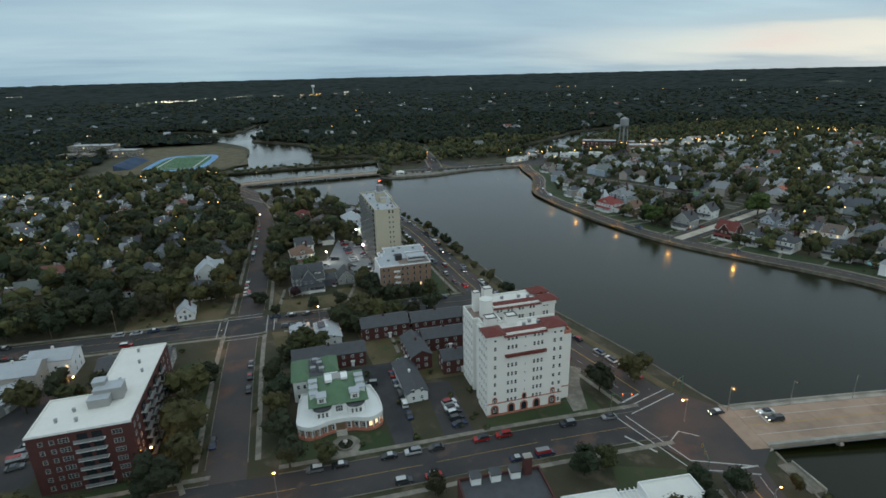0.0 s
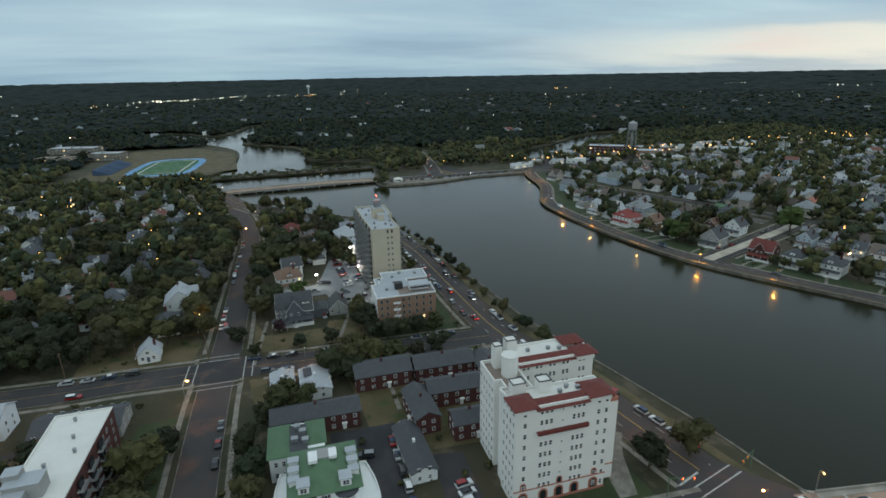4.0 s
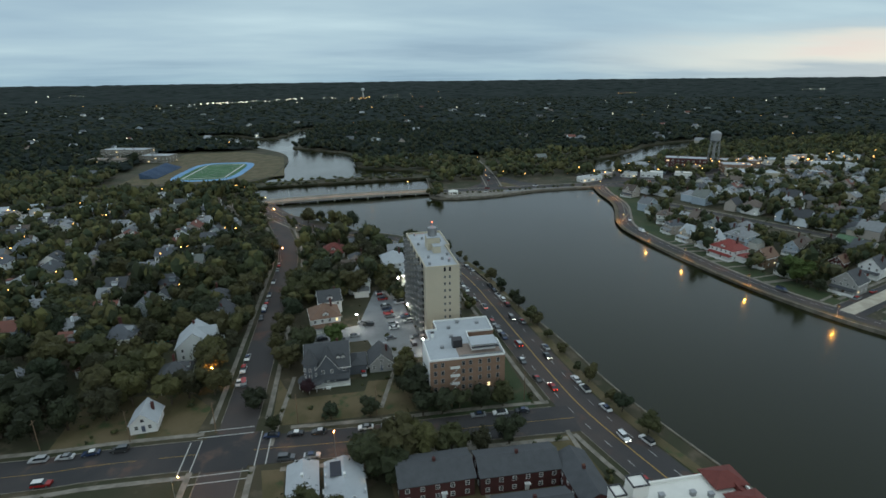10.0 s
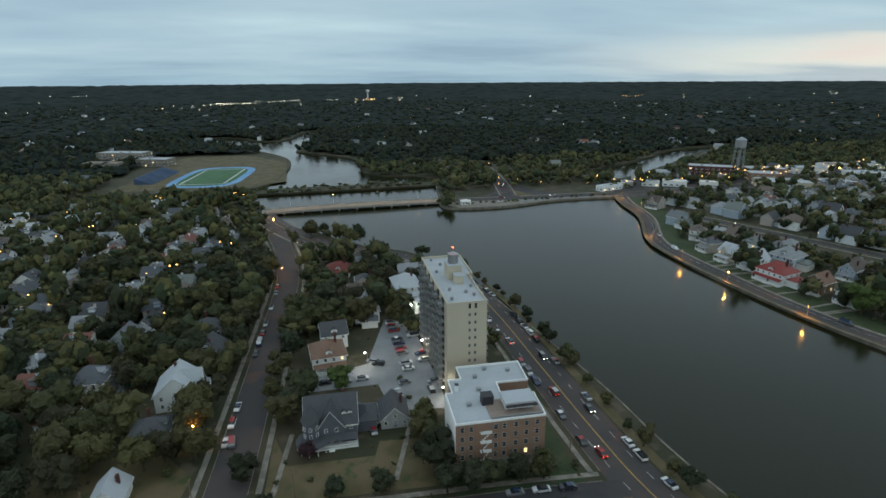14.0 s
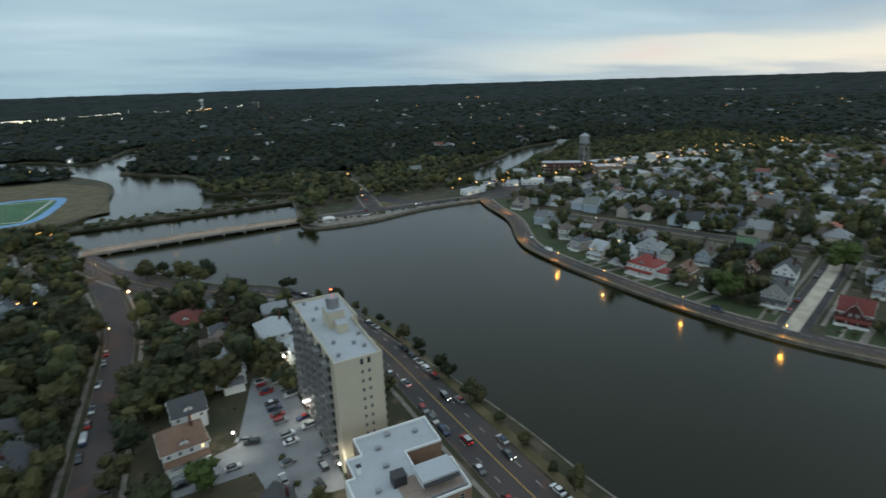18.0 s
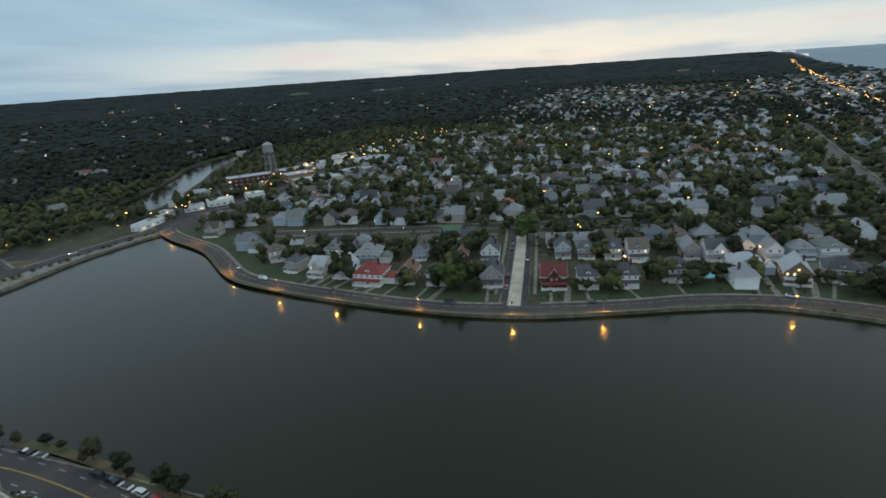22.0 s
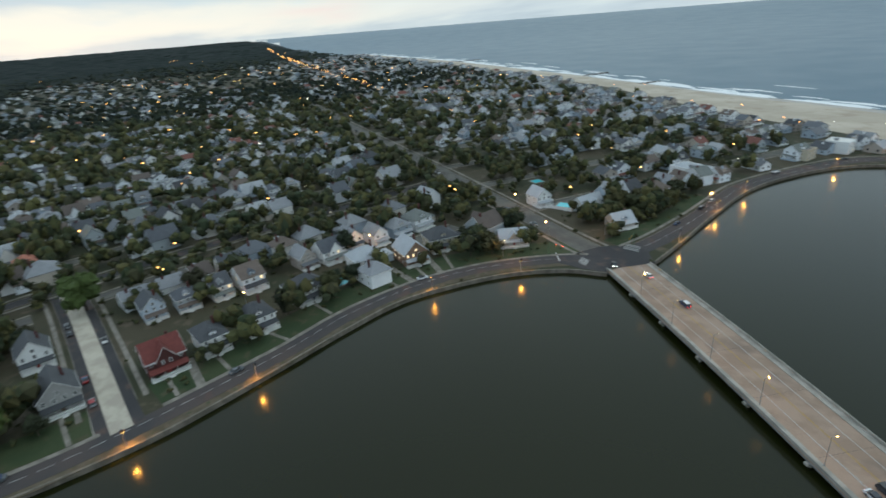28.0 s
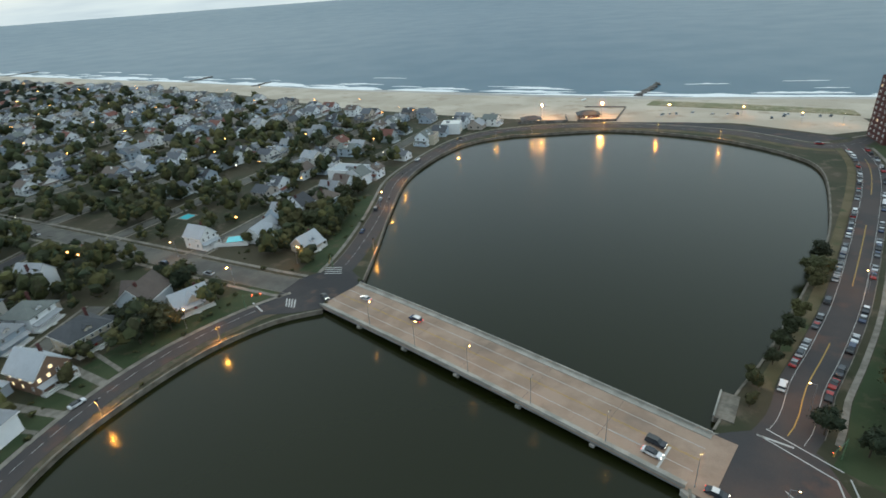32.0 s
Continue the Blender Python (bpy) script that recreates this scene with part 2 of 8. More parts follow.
material("terracotta", (0.40, 0.16, 0.11), 0.8, amount=0.2)
material("white_roof", (0.66, 0.65, 0.61), 0.8, amount=0.10, scale=0.18, fine=1.2)
material("cool_roof", (0.36, 0.385, 0.41), 0.75, amount=0.14, scale=0.2, fine=1.0)
material("gravel_roof", (0.24, 0.19, 0.16), 0.9, amount=0.25)
material("dark_brick", (0.078, 0.029, 0.026), 0.85, amount=0.25, scale=0.6, fine=9.0, bump=0.3)
material("tan_brick", (0.235, 0.150, 0.105), 0.85, amount=0.2, scale=0.6, fine=9.0, bump=0.3)
material("beige_wall", (0.47, 0.425, 0.33), 0.85, amount=0.07, scale=0.2, fine=3.0)
material("blue_wall", (0.10, 0.112, 0.13), 0.85, amount=0.12)
material("grey_wall", (0.30, 0.30, 0.29), 0.85, amount=0.1)
material("slate", (0.062, 0.066, 0.072), 0.75, amount=0.25, scale=0.5, fine=2.5, bump=0.3)
material("green_roof", (0.085, 0.150, 0.085), 0.65, amount=0.2, scale=0.4, fine=2.0, bump=0.3)
material("brown_roof", (0.17, 0.105, 0.075), 0.8, amount=0.25)
material("white_paint", (0.72, 0.73, 0.72), 0.6, amount=0.08)
material("trim", (0.70, 0.70, 0.68), 0.6, amount=0.06)
material("glass", (0.02, 0.025, 0.03), 0.08, amount=0.1, spec=0.6)
lit("lit_glass", (1.0, 0.72, 0.36), 1.6)
material("metal", (0.30, 0.31, 0.32), 0.5, metal=0.6, amount=0.15)
material("dark_metal", (0.05, 0.05, 0.055), 0.5, metal=0.4, amount=0.2)
material("wood", (0.16, 0.11, 0.07), 0.8, amount=0.3)
material("bark", (0.07, 0.055, 0.04), 0.9, amount=0.3)
material("rubber", (0.015, 0.015, 0.016), 0.8, amount=0.2)
material("door_paint", (0.1, 0.1, 0.1), 0.5, spread=[(0.30, 0.05, 0.04), (0.08, 0.10, 0.14), (0.5, 0.5, 0.48), (0.12, 0.08, 0.05)])
PALE = [(0.78, 0.80, 0.81), (0.64, 0.62, 0.57), (0.73, 0.77, 0.80), (0.42, 0.49, 0.56), (0.50, 0.45, 0.38), (0.79, 0.79, 0.77), (0.36, 0.40, 0.42), (0.73, 0.76, 0.78), (0.38, 0.34, 0.30), (0.74, 0.73, 0.70), (0.33, 0.39, 0.45)]
ROOFS = [(0.075, 0.081, 0.090), (0.14, 0.148, 0.16), (0.055, 0.058, 0.064), (0.22, 0.23, 0.245), (0.13, 0.105, 0.090), (0.115, 0.125, 0.14), (0.31, 0.325, 0.34), (0.10, 0.082, 0.072), (0.22, 0.23, 0.24), (0.085, 0.092, 0.105), (0.15, 0.165, 0.155), (0.24, 0.25, 0.265)]
material("siding", (0.5, 0.5, 0.5), 0.75, amount=0.1, scale=0.3, spread=PALE)
material("shingle", (0.1, 0.1, 0.1), 0.85, amount=0.22, scale=0.5, fine=3.0, bump=0.3, spread=ROOFS)
material("siding_far", (0.5, 0.5, 0.5), 0.8, amount=0.1, islands=True, spread=PALE)
material("shingle_far", (0.1, 0.1, 0.1), 0.85, amount=0.2, islands=True, spread=ROOFS + [(0.16, 0.07, 0.055)])
material("car_paint", (0.1, 0.1, 0.1), 0.25, amount=0.03, spec=0.6, spread=[(0.62, 0.63, 0.64), (0.02, 0.021, 0.024), (0.22, 0.23, 0.24), (0.66, 0.66, 0.65), (0.035, 0.04, 0.05), (0.26, 0.02, 0.02), (0.10, 0.11, 0.12), (0.40, 0.41, 0.42), (0.03, 0.045, 0.09), (0.05, 0.05, 0.05)])
LEAVES = [(0.024, 0.029, 0.013), (0.033, 0.038, 0.017), (0.019, 0.023, 0.012), (0.043, 0.046, 0.019), (0.028, 0.034, 0.018), (0.054, 0.051, 0.021), (0.063, 0.062, 0.024), (0.031, 0.031, 0.016), (0.049, 0.046, 0.020), (0.022, 0.030, 0.016)]
WOODS = [(0.020, 0.027, 0.018), (0.028, 0.034, 0.019), (0.014, 0.020, 0.016), (0.024, 0.032, 0.022), (0.034, 0.037, 0.020), (0.017, 0.025, 0.019)]
material("leaves", (0.03, 0.05, 0.02), 0.75, amount=0.6, scale=0.45, fine=2.6, bump=0.6, spec=0.2, spread=LEAVES)
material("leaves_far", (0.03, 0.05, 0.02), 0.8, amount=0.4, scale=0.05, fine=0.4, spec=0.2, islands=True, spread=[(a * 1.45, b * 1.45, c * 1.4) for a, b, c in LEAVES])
# darker than the crowns above it: shade of their gaps as base colour
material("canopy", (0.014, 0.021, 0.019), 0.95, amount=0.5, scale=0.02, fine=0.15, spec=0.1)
material("woods", (0.02, 0.03, 0.02), 0.85, amount=0.25, scale=0.012, fine=0.2, spec=0.15, islands=True, spread=WOODS)
material("leaves_bright", (0.050, 0.072, 0.020), 0.75, amount=0.35, scale=0.35, fine=1.6, spec=0.2)
material("leaves_purple", (0.035, 0.018, 0.022), 0.75, amount=0.35, scale=0.35, fine=1.6, spec=0.2)
material("red_metal", (0.20, 0.035, 0.028), 0.55, amount=0.15)
# skyline hills: the haze of distance is put into this blue-grey base
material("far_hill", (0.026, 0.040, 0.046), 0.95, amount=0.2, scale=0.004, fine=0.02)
material("solar", (0.015, 0.018, 0.03), 0.15, amount=0.2)
material("red_car", (0.30, 0.02, 0.02), 0.3, amount=0.05)
lit("lamp_orange", (1.0, 0.38, 0.07), 1000.0)
lit("lamp_white", (1.0, 0.92, 0.78), 600.0)
lit("lamp_shore", (1.0, 0.40, 0.06), 1250.0)
lit("lamp_bridge", (1.0, 0.42, 0.08), 420.0)
lit("lamp_flood", (1.0, 0.42, 0.10), 1900.0)
two_tone("street", (0.085, 0.082, 0.074), (0.12, 0.115, 0.10), 0.1, fine=4, amount=0.15)
lit("lamp_red", (1.0, 0.05, 0.02), 25.0)
lit("far_orange", (1.0, 0.45, 0.12), 7.0)
lit("far_white", (1.0, 0.84, 0.60), 9.0)
lit("headlight", (1.0, 0.92, 0.78), 8.0)
lit("taillight", (1.0, 0.06, 0.03), 4.0)
for name in ("far_orange", "far_white", "headlight", "taillight", "lit_glass", "lamp_red"):
    MATS[name].cycles.emission_sampling = "NONE"

# ---------------------------------------------------------------- mesh helpers
def mesh_object(name, bm, mats, parent=None, label=""):
    me = bpy.data.meshes.new(name)
    bm.to_mesh(me)
    bm.free()
    for m in mats if isinstance(mats, (list, tuple)) else [mats]:
        me.materials.append(MATS[m])
    ob = new(name, me)
    ob.parent = parent
    if label:
        ob["label"] = label
    return ob


def part(name, bm, mats, parent, label=""):
    """One mesh object under a thing or under a part."""
    return mesh_object(name, bm, mats, parent, label)


def share(name, me, parent, m):
    """A further object on a mesh that exists."""
    ob = new(name, me)
    ob.parent = parent
    ob.matrix_basis = m
    return ob


def thing(name, m, label, category, group="", kind=""):
    ob = new(name)
    ob.matrix_basis = m
    return tagged(ob, label, category, group, kind)


def box(bm, x0, x1, y0, y1, z0, z1, mat=0):
    v = [bm.verts.new(p) for p in ((x0, y0, z0), (x1, y0, z0), (x1, y1, z0), (x0, y1, z0), (x0, y0, z1), (x1, y0, z1), (x1, y1, z1), (x0, y1, z1))]
    for f in ((3, 2, 1, 0), (4, 5, 6, 7), (0, 1, 5, 4), (1, 2, 6, 5), (2, 3, 7, 6), (3, 0, 4, 7)):
        bm.faces.new([v[i] for i in f]).material_index = mat
    return bm


def boxes(*rows):
    bm = bmesh.new()
    for r in rows:
        box(bm, *r)
    return bm


def prism(bm, outline, z0, z1, mat=0, top=None, side_only=False):
    """Upright walls over a flat outline (counter-clockwise), with a lid."""
    a = [bm.verts.new((x, y, z0)) for x, y in outline]
    b = [bm.verts.new((x, y, z1)) for x, y in outline]
    n = len(outline)
    for i in range(n):
        bm.faces.new((a[i], a[(i + 1) % n], b[(i + 1) % n], b[i])).material_index = mat
    if not side_only:
        for tri in tessellate_polygon([[Vector((x, y, 0)) for x, y in outline]]):
            p = [Vector(outline[i]) for i in tri]
            if (p[1] - p[0]).cross(p[2] - p[0]) < 0:
                tri = tri[::-1]
            bm.faces.new([b[i] for i in tri]).material_index = mat if top is None else top
            bm.faces.new([a[i] for i in tri[::-1]]).material_index = mat
    return bm


def tube(bm, p, q, r0, r1, n=8, mat=0):
    p, q = Vector(p), Vector(q)
    d = (q - p).normalized()
    s = d.orthogonal().normalized()
    u = d.cross(s)
    a, b = [], []
    for i in range(n):
        w = s * math.cos(2 * math.pi * i / n) + u * math.sin(2 * math.pi * i / n)
        a.append(bm.verts.new(p + w * r0))
        b.append(bm.verts.new(q + w * r1))
    for i in range(n):
        bm.faces.new((a[i], a[(i + 1) % n], b[(i + 1) % n], b[i])).material_index = mat
    bm.faces.new(a[::-1]).material_index = mat
    bm.faces.new(b).material_index = mat
    return bm


def smooth(points, closed=False, step=6.0):
    """A curve through the points."""
    pts = [Vector(p) for p in points]
    n = len(pts)
    out = []
    for i in range(n if closed else n - 1):
        p1, p2 = pts[i], pts[(i + 1) % n]
        p0 = pts[i - 1] if closed or i > 0 else p1 * 2 - p2
        p3 = pts[(i + 2) % n] if closed or i + 2 < n else p2 * 2 - p1
        k = max(1, round((p2 - p1).length / step))
        for j in range(k):
            t = j / k
            out.append(0.5 * (2 * p1 + (p2 - p0) * t + (2 * p0 - 5 * p1 + 4 * p2 - p3) * t * t + (3 * p1 - p0 - 3 * p2 + p3) * t ** 3))
    if not closed:
        out.append(pts[-1])
    return out


def offset(line, d):
    """The line moved d metres to its left."""
    out = []
    for i, p in enumerate(line):
        t = (line[min(i + 1, len(line) - 1)] - line[max(i - 1, 0)]).normalized()
        out.append(p + Vector((-t.y, t.x)) * d)
    return out


def strip(name, line, left, right, z0, z1, mat, kind="structure", label="", category="", parent=None, skip=None):
    """A band along a line, from left to right of it, with thickness."""
    a, b = offset(line, left), offset(line, right)
    bm = bmesh.new()
    rows = [[bm.verts.new((*q, z)) for q, z in ((p, z0), (p, z1), (r, z1), (r, z0))] for p, r in zip(a, b)]
    for i, (u, v) in enumerate(zip(rows, rows[1:])):
        if skip and skip(line[i]):
            continue
        for j in range(3):
            bm.faces.new((u[j], v[j], v[j + 1], u[j + 1]))
    bmesh.ops.recalc_face_normals(bm, faces=bm.faces)
    ob = mesh_object(name, bm, mat, parent)
    return tagged(ob, label, category, "", "" if parent else kind)


def dashes(name, line, at, width, length, gap, z, mat, parent=None):
    """Painted lane marks along a line."""
    line = offset(line, at)
    bm = bmesh.new()
    run = 0.0
    for p, q in zip(line, line[1:]):
        d = q - p
        n = d.length
        t = d / max(n, 1e-6)
        s = Vector((-t.y, t.x)) * width / 2
        x = -run
        while x < n:
            a, b = max(0, x), min(n, x + length)
            if b > a:
                c = [p + t * a + s, p + t * a - s, p + t * b - s, p + t * b + s]
                bm.faces.new([bm.verts.new((*w, z)) for w in c])
            x += length + gap
        run = (run + n) % (length + gap)
    ob = mesh_object(name, bm, mat, parent)
    return ob if parent else tagged(ob, "painted lane marking on the road", "road marking", "", "structure")


def inside(p, outline):
    x, y = p[0], p[1]
    hit = False
    for (x0, y0), (x1, y1) in zip(outline, outline[1:] + outline[:1]):
        if (y0 > y) != (y1 > y) and x < (x1 - x0) * (y - y0) / (y1 - y0) + x0:
            hit = not hit
    return hit


def near_line(p, line, d):
    """Whether a place lies within d of a line."""
    p = Vector((p[0], p[1]))
    for a, b in zip(line, line[1:]):
        if min(a.x, b.x) - d < p.x < max(a.x, b.x) + d and min(a.y, b.y) - d < p.y < max(a.y, b.y) + d:
            ab = b - a
            t = max(0, min(1, (p - a).dot(ab) / max(ab.length_squared, 1e-9)))
            if (p - a - ab * t).length < d:
                return True
    return False


# ---------------------------------------------------------------- the shores
WEST = [(131, 104), (129.5, 114), (128, 134), (122, 173), (117, 203), (114, 227), (113, 262), (108, 310), (102, 355), (97, 387), (83, 420), (66, 438), (52, 448), (24, 488), (6, 512), (-13, 552), (-16, 578), (-36, 634)]
NORTH = [(146, 632), (135, 572), (129, 545), (141, 531), (180, 528), (235, 539), (288, 535), (285, 520), (280, 486), (262, 440), (238, 412), (230.5, 385), (227.5, 343), (229, 300), (232.5, 268), (238.5, 242), (247, 221), (256.5, 201), (267, 179), (276.5, 155), (278, 130), (275, 106), (266, 85), (254, 73)]
EAST = [(252, 50), (262, 25), (279, -15), (296, -62), (300, -105), (293, -145), (272, -170), (250, -181), (204, -200), (158, -197), (123, -184), (93, -160), (82, -131), (86, -68), (93, -28), (101, 2), (114, 46), (122, 68), (127, 84)]


def shore(points, step=5.0):
    return [tuple(p) for p in smooth(points, step=step)]


LAKE = shore(WEST) + shore(NORTH) + shore(EAST)
FAR_LAKE = [tuple(p) for p in smooth([(-37, 656), (-12, 700), (2, 850), (-35, 958), (-129, 1110), (-190, 1180), (-110, 1195), (-25, 1100), (35, 1290), (62, 1290), (12, 985), (26, 935), (84, 854), (86, 760), (92, 718), (140, 690), (150, 654)], closed=True, step=20)]
CREEK = [tuple(p) for p in smooth([(312, 622), (350, 618), (452, 684), (562, 762), (720, 800), (720, 834), (549, 802), (470, 748), (400, 702), (325, 662)], closed=True, step=20)]
SURF = [Vector(p) for p in ((-4900, -340), (-1500, -350), (0, -350), (170, -333), (330, -337), (550, -346), (900, -386), (1500, -436), (2600, -440), (4900, -300))]
SAND_IN = [Vector(p) for p in ((-4900, -250), (-1500, -255), (0, -262), (60, -262), (120, -236), (200, -224), (310, -222), (470, -240), (700, -302), (1000, -338), (1500, -385), (2600, -400), (4900, -270))]


def rim(r):
    """Height of the far country above the near ground."""
    t = max(0.0, (r - 2500) / 2400)
    return 62 * t * t * (3 - 2 * min(t, 1))


def flat_sheet(name, outer, holes, z, mat, label, category):
    loops = [[Vector((x, y, 0)) for x, y in loop] for loop in [outer] + holes]
    flat = [p for loop in loops for p in loop]
    bm = bmesh.new()
    vs = [bm.verts.new((p.x, p.y, z)) for p in flat]
    for tri in tessellate_polygon(loops):
        a, b, c = (flat[i] for i in tri)
        if (b - a).cross(c - a).z < 0:
            tri = tri[::-1]
        bm.faces.new([vs[i] for i in tri])
    return tagged(mesh_object(name, bm, mat), label, category, "", "structure")


RIM = 2500.0
ring = [(RIM * math.sin(radians(a)), RIM * math.cos(radians(a))) for a in range(-98, 99, 4)]
outer = [(-RIM, -300)] + [p for p in ring if p[1] > -290] + [(RIM, -350)] + [(p.x, p.y + 45) for p in reversed(SURF) if abs(p.x) < RIM]
flat_sheet("ground", outer, [LAKE, FAR_LAKE, CREEK], 0.0, "soil", "earth and rough grass between houses", "ground")

# far country, gently rising to the skyline, its colour tinted for distance haze
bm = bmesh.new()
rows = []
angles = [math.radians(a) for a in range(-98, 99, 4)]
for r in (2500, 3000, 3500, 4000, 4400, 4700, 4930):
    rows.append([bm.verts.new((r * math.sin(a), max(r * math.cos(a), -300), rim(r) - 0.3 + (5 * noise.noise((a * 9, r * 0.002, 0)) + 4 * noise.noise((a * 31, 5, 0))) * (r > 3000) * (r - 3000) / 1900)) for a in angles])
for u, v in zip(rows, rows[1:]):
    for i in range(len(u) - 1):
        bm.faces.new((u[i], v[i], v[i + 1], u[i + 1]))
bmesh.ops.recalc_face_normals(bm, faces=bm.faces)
tagged(mesh_object("backdrop_hills", bm, "far_hill"), "dark wooded skyline hills with distance haze in their colour", "hills", "", "structure")

bm = bmesh.new()
for loop, z in ((LAKE, -1.5), (FAR_LAKE, -1.5), (CREEK, -1.5)):
    xs, ys = [p[0] for p in loop], [p[1] for p in loop]
    q = [(min(xs) - 3, min(ys) - 3), (max(xs) + 3, min(ys) - 3), (max(xs) + 3, max(ys) + 3), (min(xs) - 3, max(ys) + 3)]
    bm.faces.new([bm.verts.new((x, y, z)) for x, y in q])
tagged(mesh_object("water_lake", bm, "lake_water"), "still dark green lake water", "lake", "", "structure")

# the sea, rising a little towards the horizon as the far land does
bm = bmesh.new()
rows = []
for r in (200, 500, 900, 1500, 2000, 2500, 2900, 3300, 3700, 4100, 4500, 4750, 4960):
    rows.append([bm.verts.new((150 + r * math.sin(radians(a)), 150 + r * math.cos(radians(a)), -1.6 + rim(r) * 1.12)) for a in range(84, 277)])
for u, v in zip(rows, rows[1:]):
    for i in range(len(u) - 1):
        f = bm.faces.new((u[i], u[i + 1], v[i + 1], v[i]))
        f.smooth = True
bmesh.ops.recalc_face_normals(bm, faces=bm.faces)
if next(iter(bm.faces)).normal.z < 0:
    bmesh.ops.reverse_faces(bm, faces=bm.faces)
far_sea = [v for v in bm.verts if v.co.y > -250 and math.hypot(v.co.x - 150, v.co.y - 150) > 2200]
bmesh.ops.delete(bm, geom=far_sea, context="VERTS")
tagged(mesh_object("water_sea", bm, "sea_water"), "grey blue sea with low swell", "sea", "", "structure")

# beach, sloping down to the water
bm = bmesh.new()
rows = []
xs = list(range(-2400, 2401, 25))


def along(line, x):
    for p, q in zip(line, line[1:]):
        if p.x <= x <= q.x:
            return p.y + (q.y - p.y) * (x - p.x) / (q.x - p.x)
    return line[-1].y


for x in xs:
    a, b = along(SAND_IN, x), along(SURF, x) + 5 * noise.noise((x * 0.012, 3, 0))
    rows.append([bm.verts.new((x, a + (b - a) * t, z + (0.35 * noise.noise((x * 0.03, t * 9, 1)) if 0 < t < 0.9 else 0))) for t, z in ((0, 0.02), (0.15, 0.7), (0.4, 0.9), (0.65, 0.5), (0.85, -0.6), (1.0, -1.5), (1.12, -2.2))])
for u, v in zip(rows, rows[1:]):
    for i in range(6):
        bm.faces.new((u[i], v[i], v[i + 1], u[i + 1])).material_index = 1 if i >= 4 else 0
bmesh.ops.recalc_face_normals(bm, faces=bm.faces)
tagged(mesh_object("beach", bm, ["sand", "wet_sand"]), "wide pale sand beach along the sea", "beach", "", "structure")

# breaking waves: ragged foam lines
bm = bmesh.new()
rnd = random.Random(5)
for lane in range(9):
    x = -2300.0
    while x < 2400:
        n = rnd.uniform(50, 240) if lane < 2 else rnd.uniform(18, 80)
        d = (-2, 6, 15, 26, 38, 50, 64, 80, 104)[lane] + rnd.uniform(-3, 3)
        wide = rnd.uniform(5, 15) * (2.1 if lane < 4 else 0.8)
        if rnd.random() < (0.97, 0.85, 0.8, 0.6, 0.35, 0.2, 0.12, 0.08, 0.04)[lane]:
            prev = None
            for i in range(0, 11):
                px = x + n * i / 10
                e = math.sin(math.pi * i / 10) ** 0.5
                y = along(SURF, min(max(px, -4800), 4800)) - d + 3 * noise.noise((px * 0.02, lane * 7, 2))
                w = min(wide, n * 0.17) * e * (0.8 + 0.7 * noise.noise((px * 0.13, lane, 9)))
                now = (bm.verts.new((px, y, -1.46 + lane * 0.004)), bm.verts.new((px, y - max(w, 0.05) * 0.5, -1.15 + lane * 0.004)), bm.verts.new((px, y - max(w, 0.05), -1.50 + lane * 0.004)))
                if prev:
                    bm.faces.new((prev[0], now[0], now[1], prev[1]))
                    bm.faces.new((prev[1], now[1], now[2], prev[2]))
                prev = now
        x += n + rnd.uniform(0, 45 if lane < 2 else 70)
bmesh.ops.recalc_face_normals(bm, faces=bm.faces)
tagged(mesh_object("surf", bm, "foam"), "white breaking waves along the beach", "surf", "", "stuff")

# bulkhead walls round the lake, with a coping
for k, line in enumerate((WEST, NORTH, EAST)):
    ln = smooth(line, step=5)
    strip("wall_lake_%d" % (k + 1), ln, -0.5, 0.15, -2.6, 0.22, "wall_stone", label="weathered concrete lake wall with a low coping", category="lake wall")
for k, loop in enumerate((FAR_LAKE, CREEK)):
    ln = [Vector(p) for p in loop + loop[:1]]
    strip("bank_%d" % (k + 1), ln, -0.8, 0.8, -2.4, 0.1, "soil", label="earth bank of the far water", category="bank")

# ---------------------------------------------------------------- streets
ROADS = {}


def road(name, pts, width, mat="asphalt", walk=2.4, verge=1.6, z=0.03, label="worn asphalt street", sides=(1, -1), stop=None):
    ln = smooth(pts, step=6)
    ROADS[name] = (ln, width)
    strip("road_" + name, ln, width / 2, -width / 2, -0.05, z, mat, label=label, category="road")
    for s in sides:
        if walk:
            a, b = s * (width / 2 + verge), s * (width / 2 + verge + walk)
            strip("pavement_" + name, ln, max(a, b), min(a, b), -0.05, 0.13, "walk", label="pale concrete pavement beside the street", category="pavement", skip=crossing(name))
        a, b = s * width / 2, s * (width / 2 + 0.18)
        strip("kerb_" + name, ln, max(a, b), min(a, b), -0.05, 0.15, "walk", label="concrete kerb", category="kerb", skip=crossing(name))
    return ln


def crossing(name):
    def test(p):
        return any(k != name and near_line(p, ln, w / 2 + 4.5) for k, (ln, w) in ROADS.items())
    return test


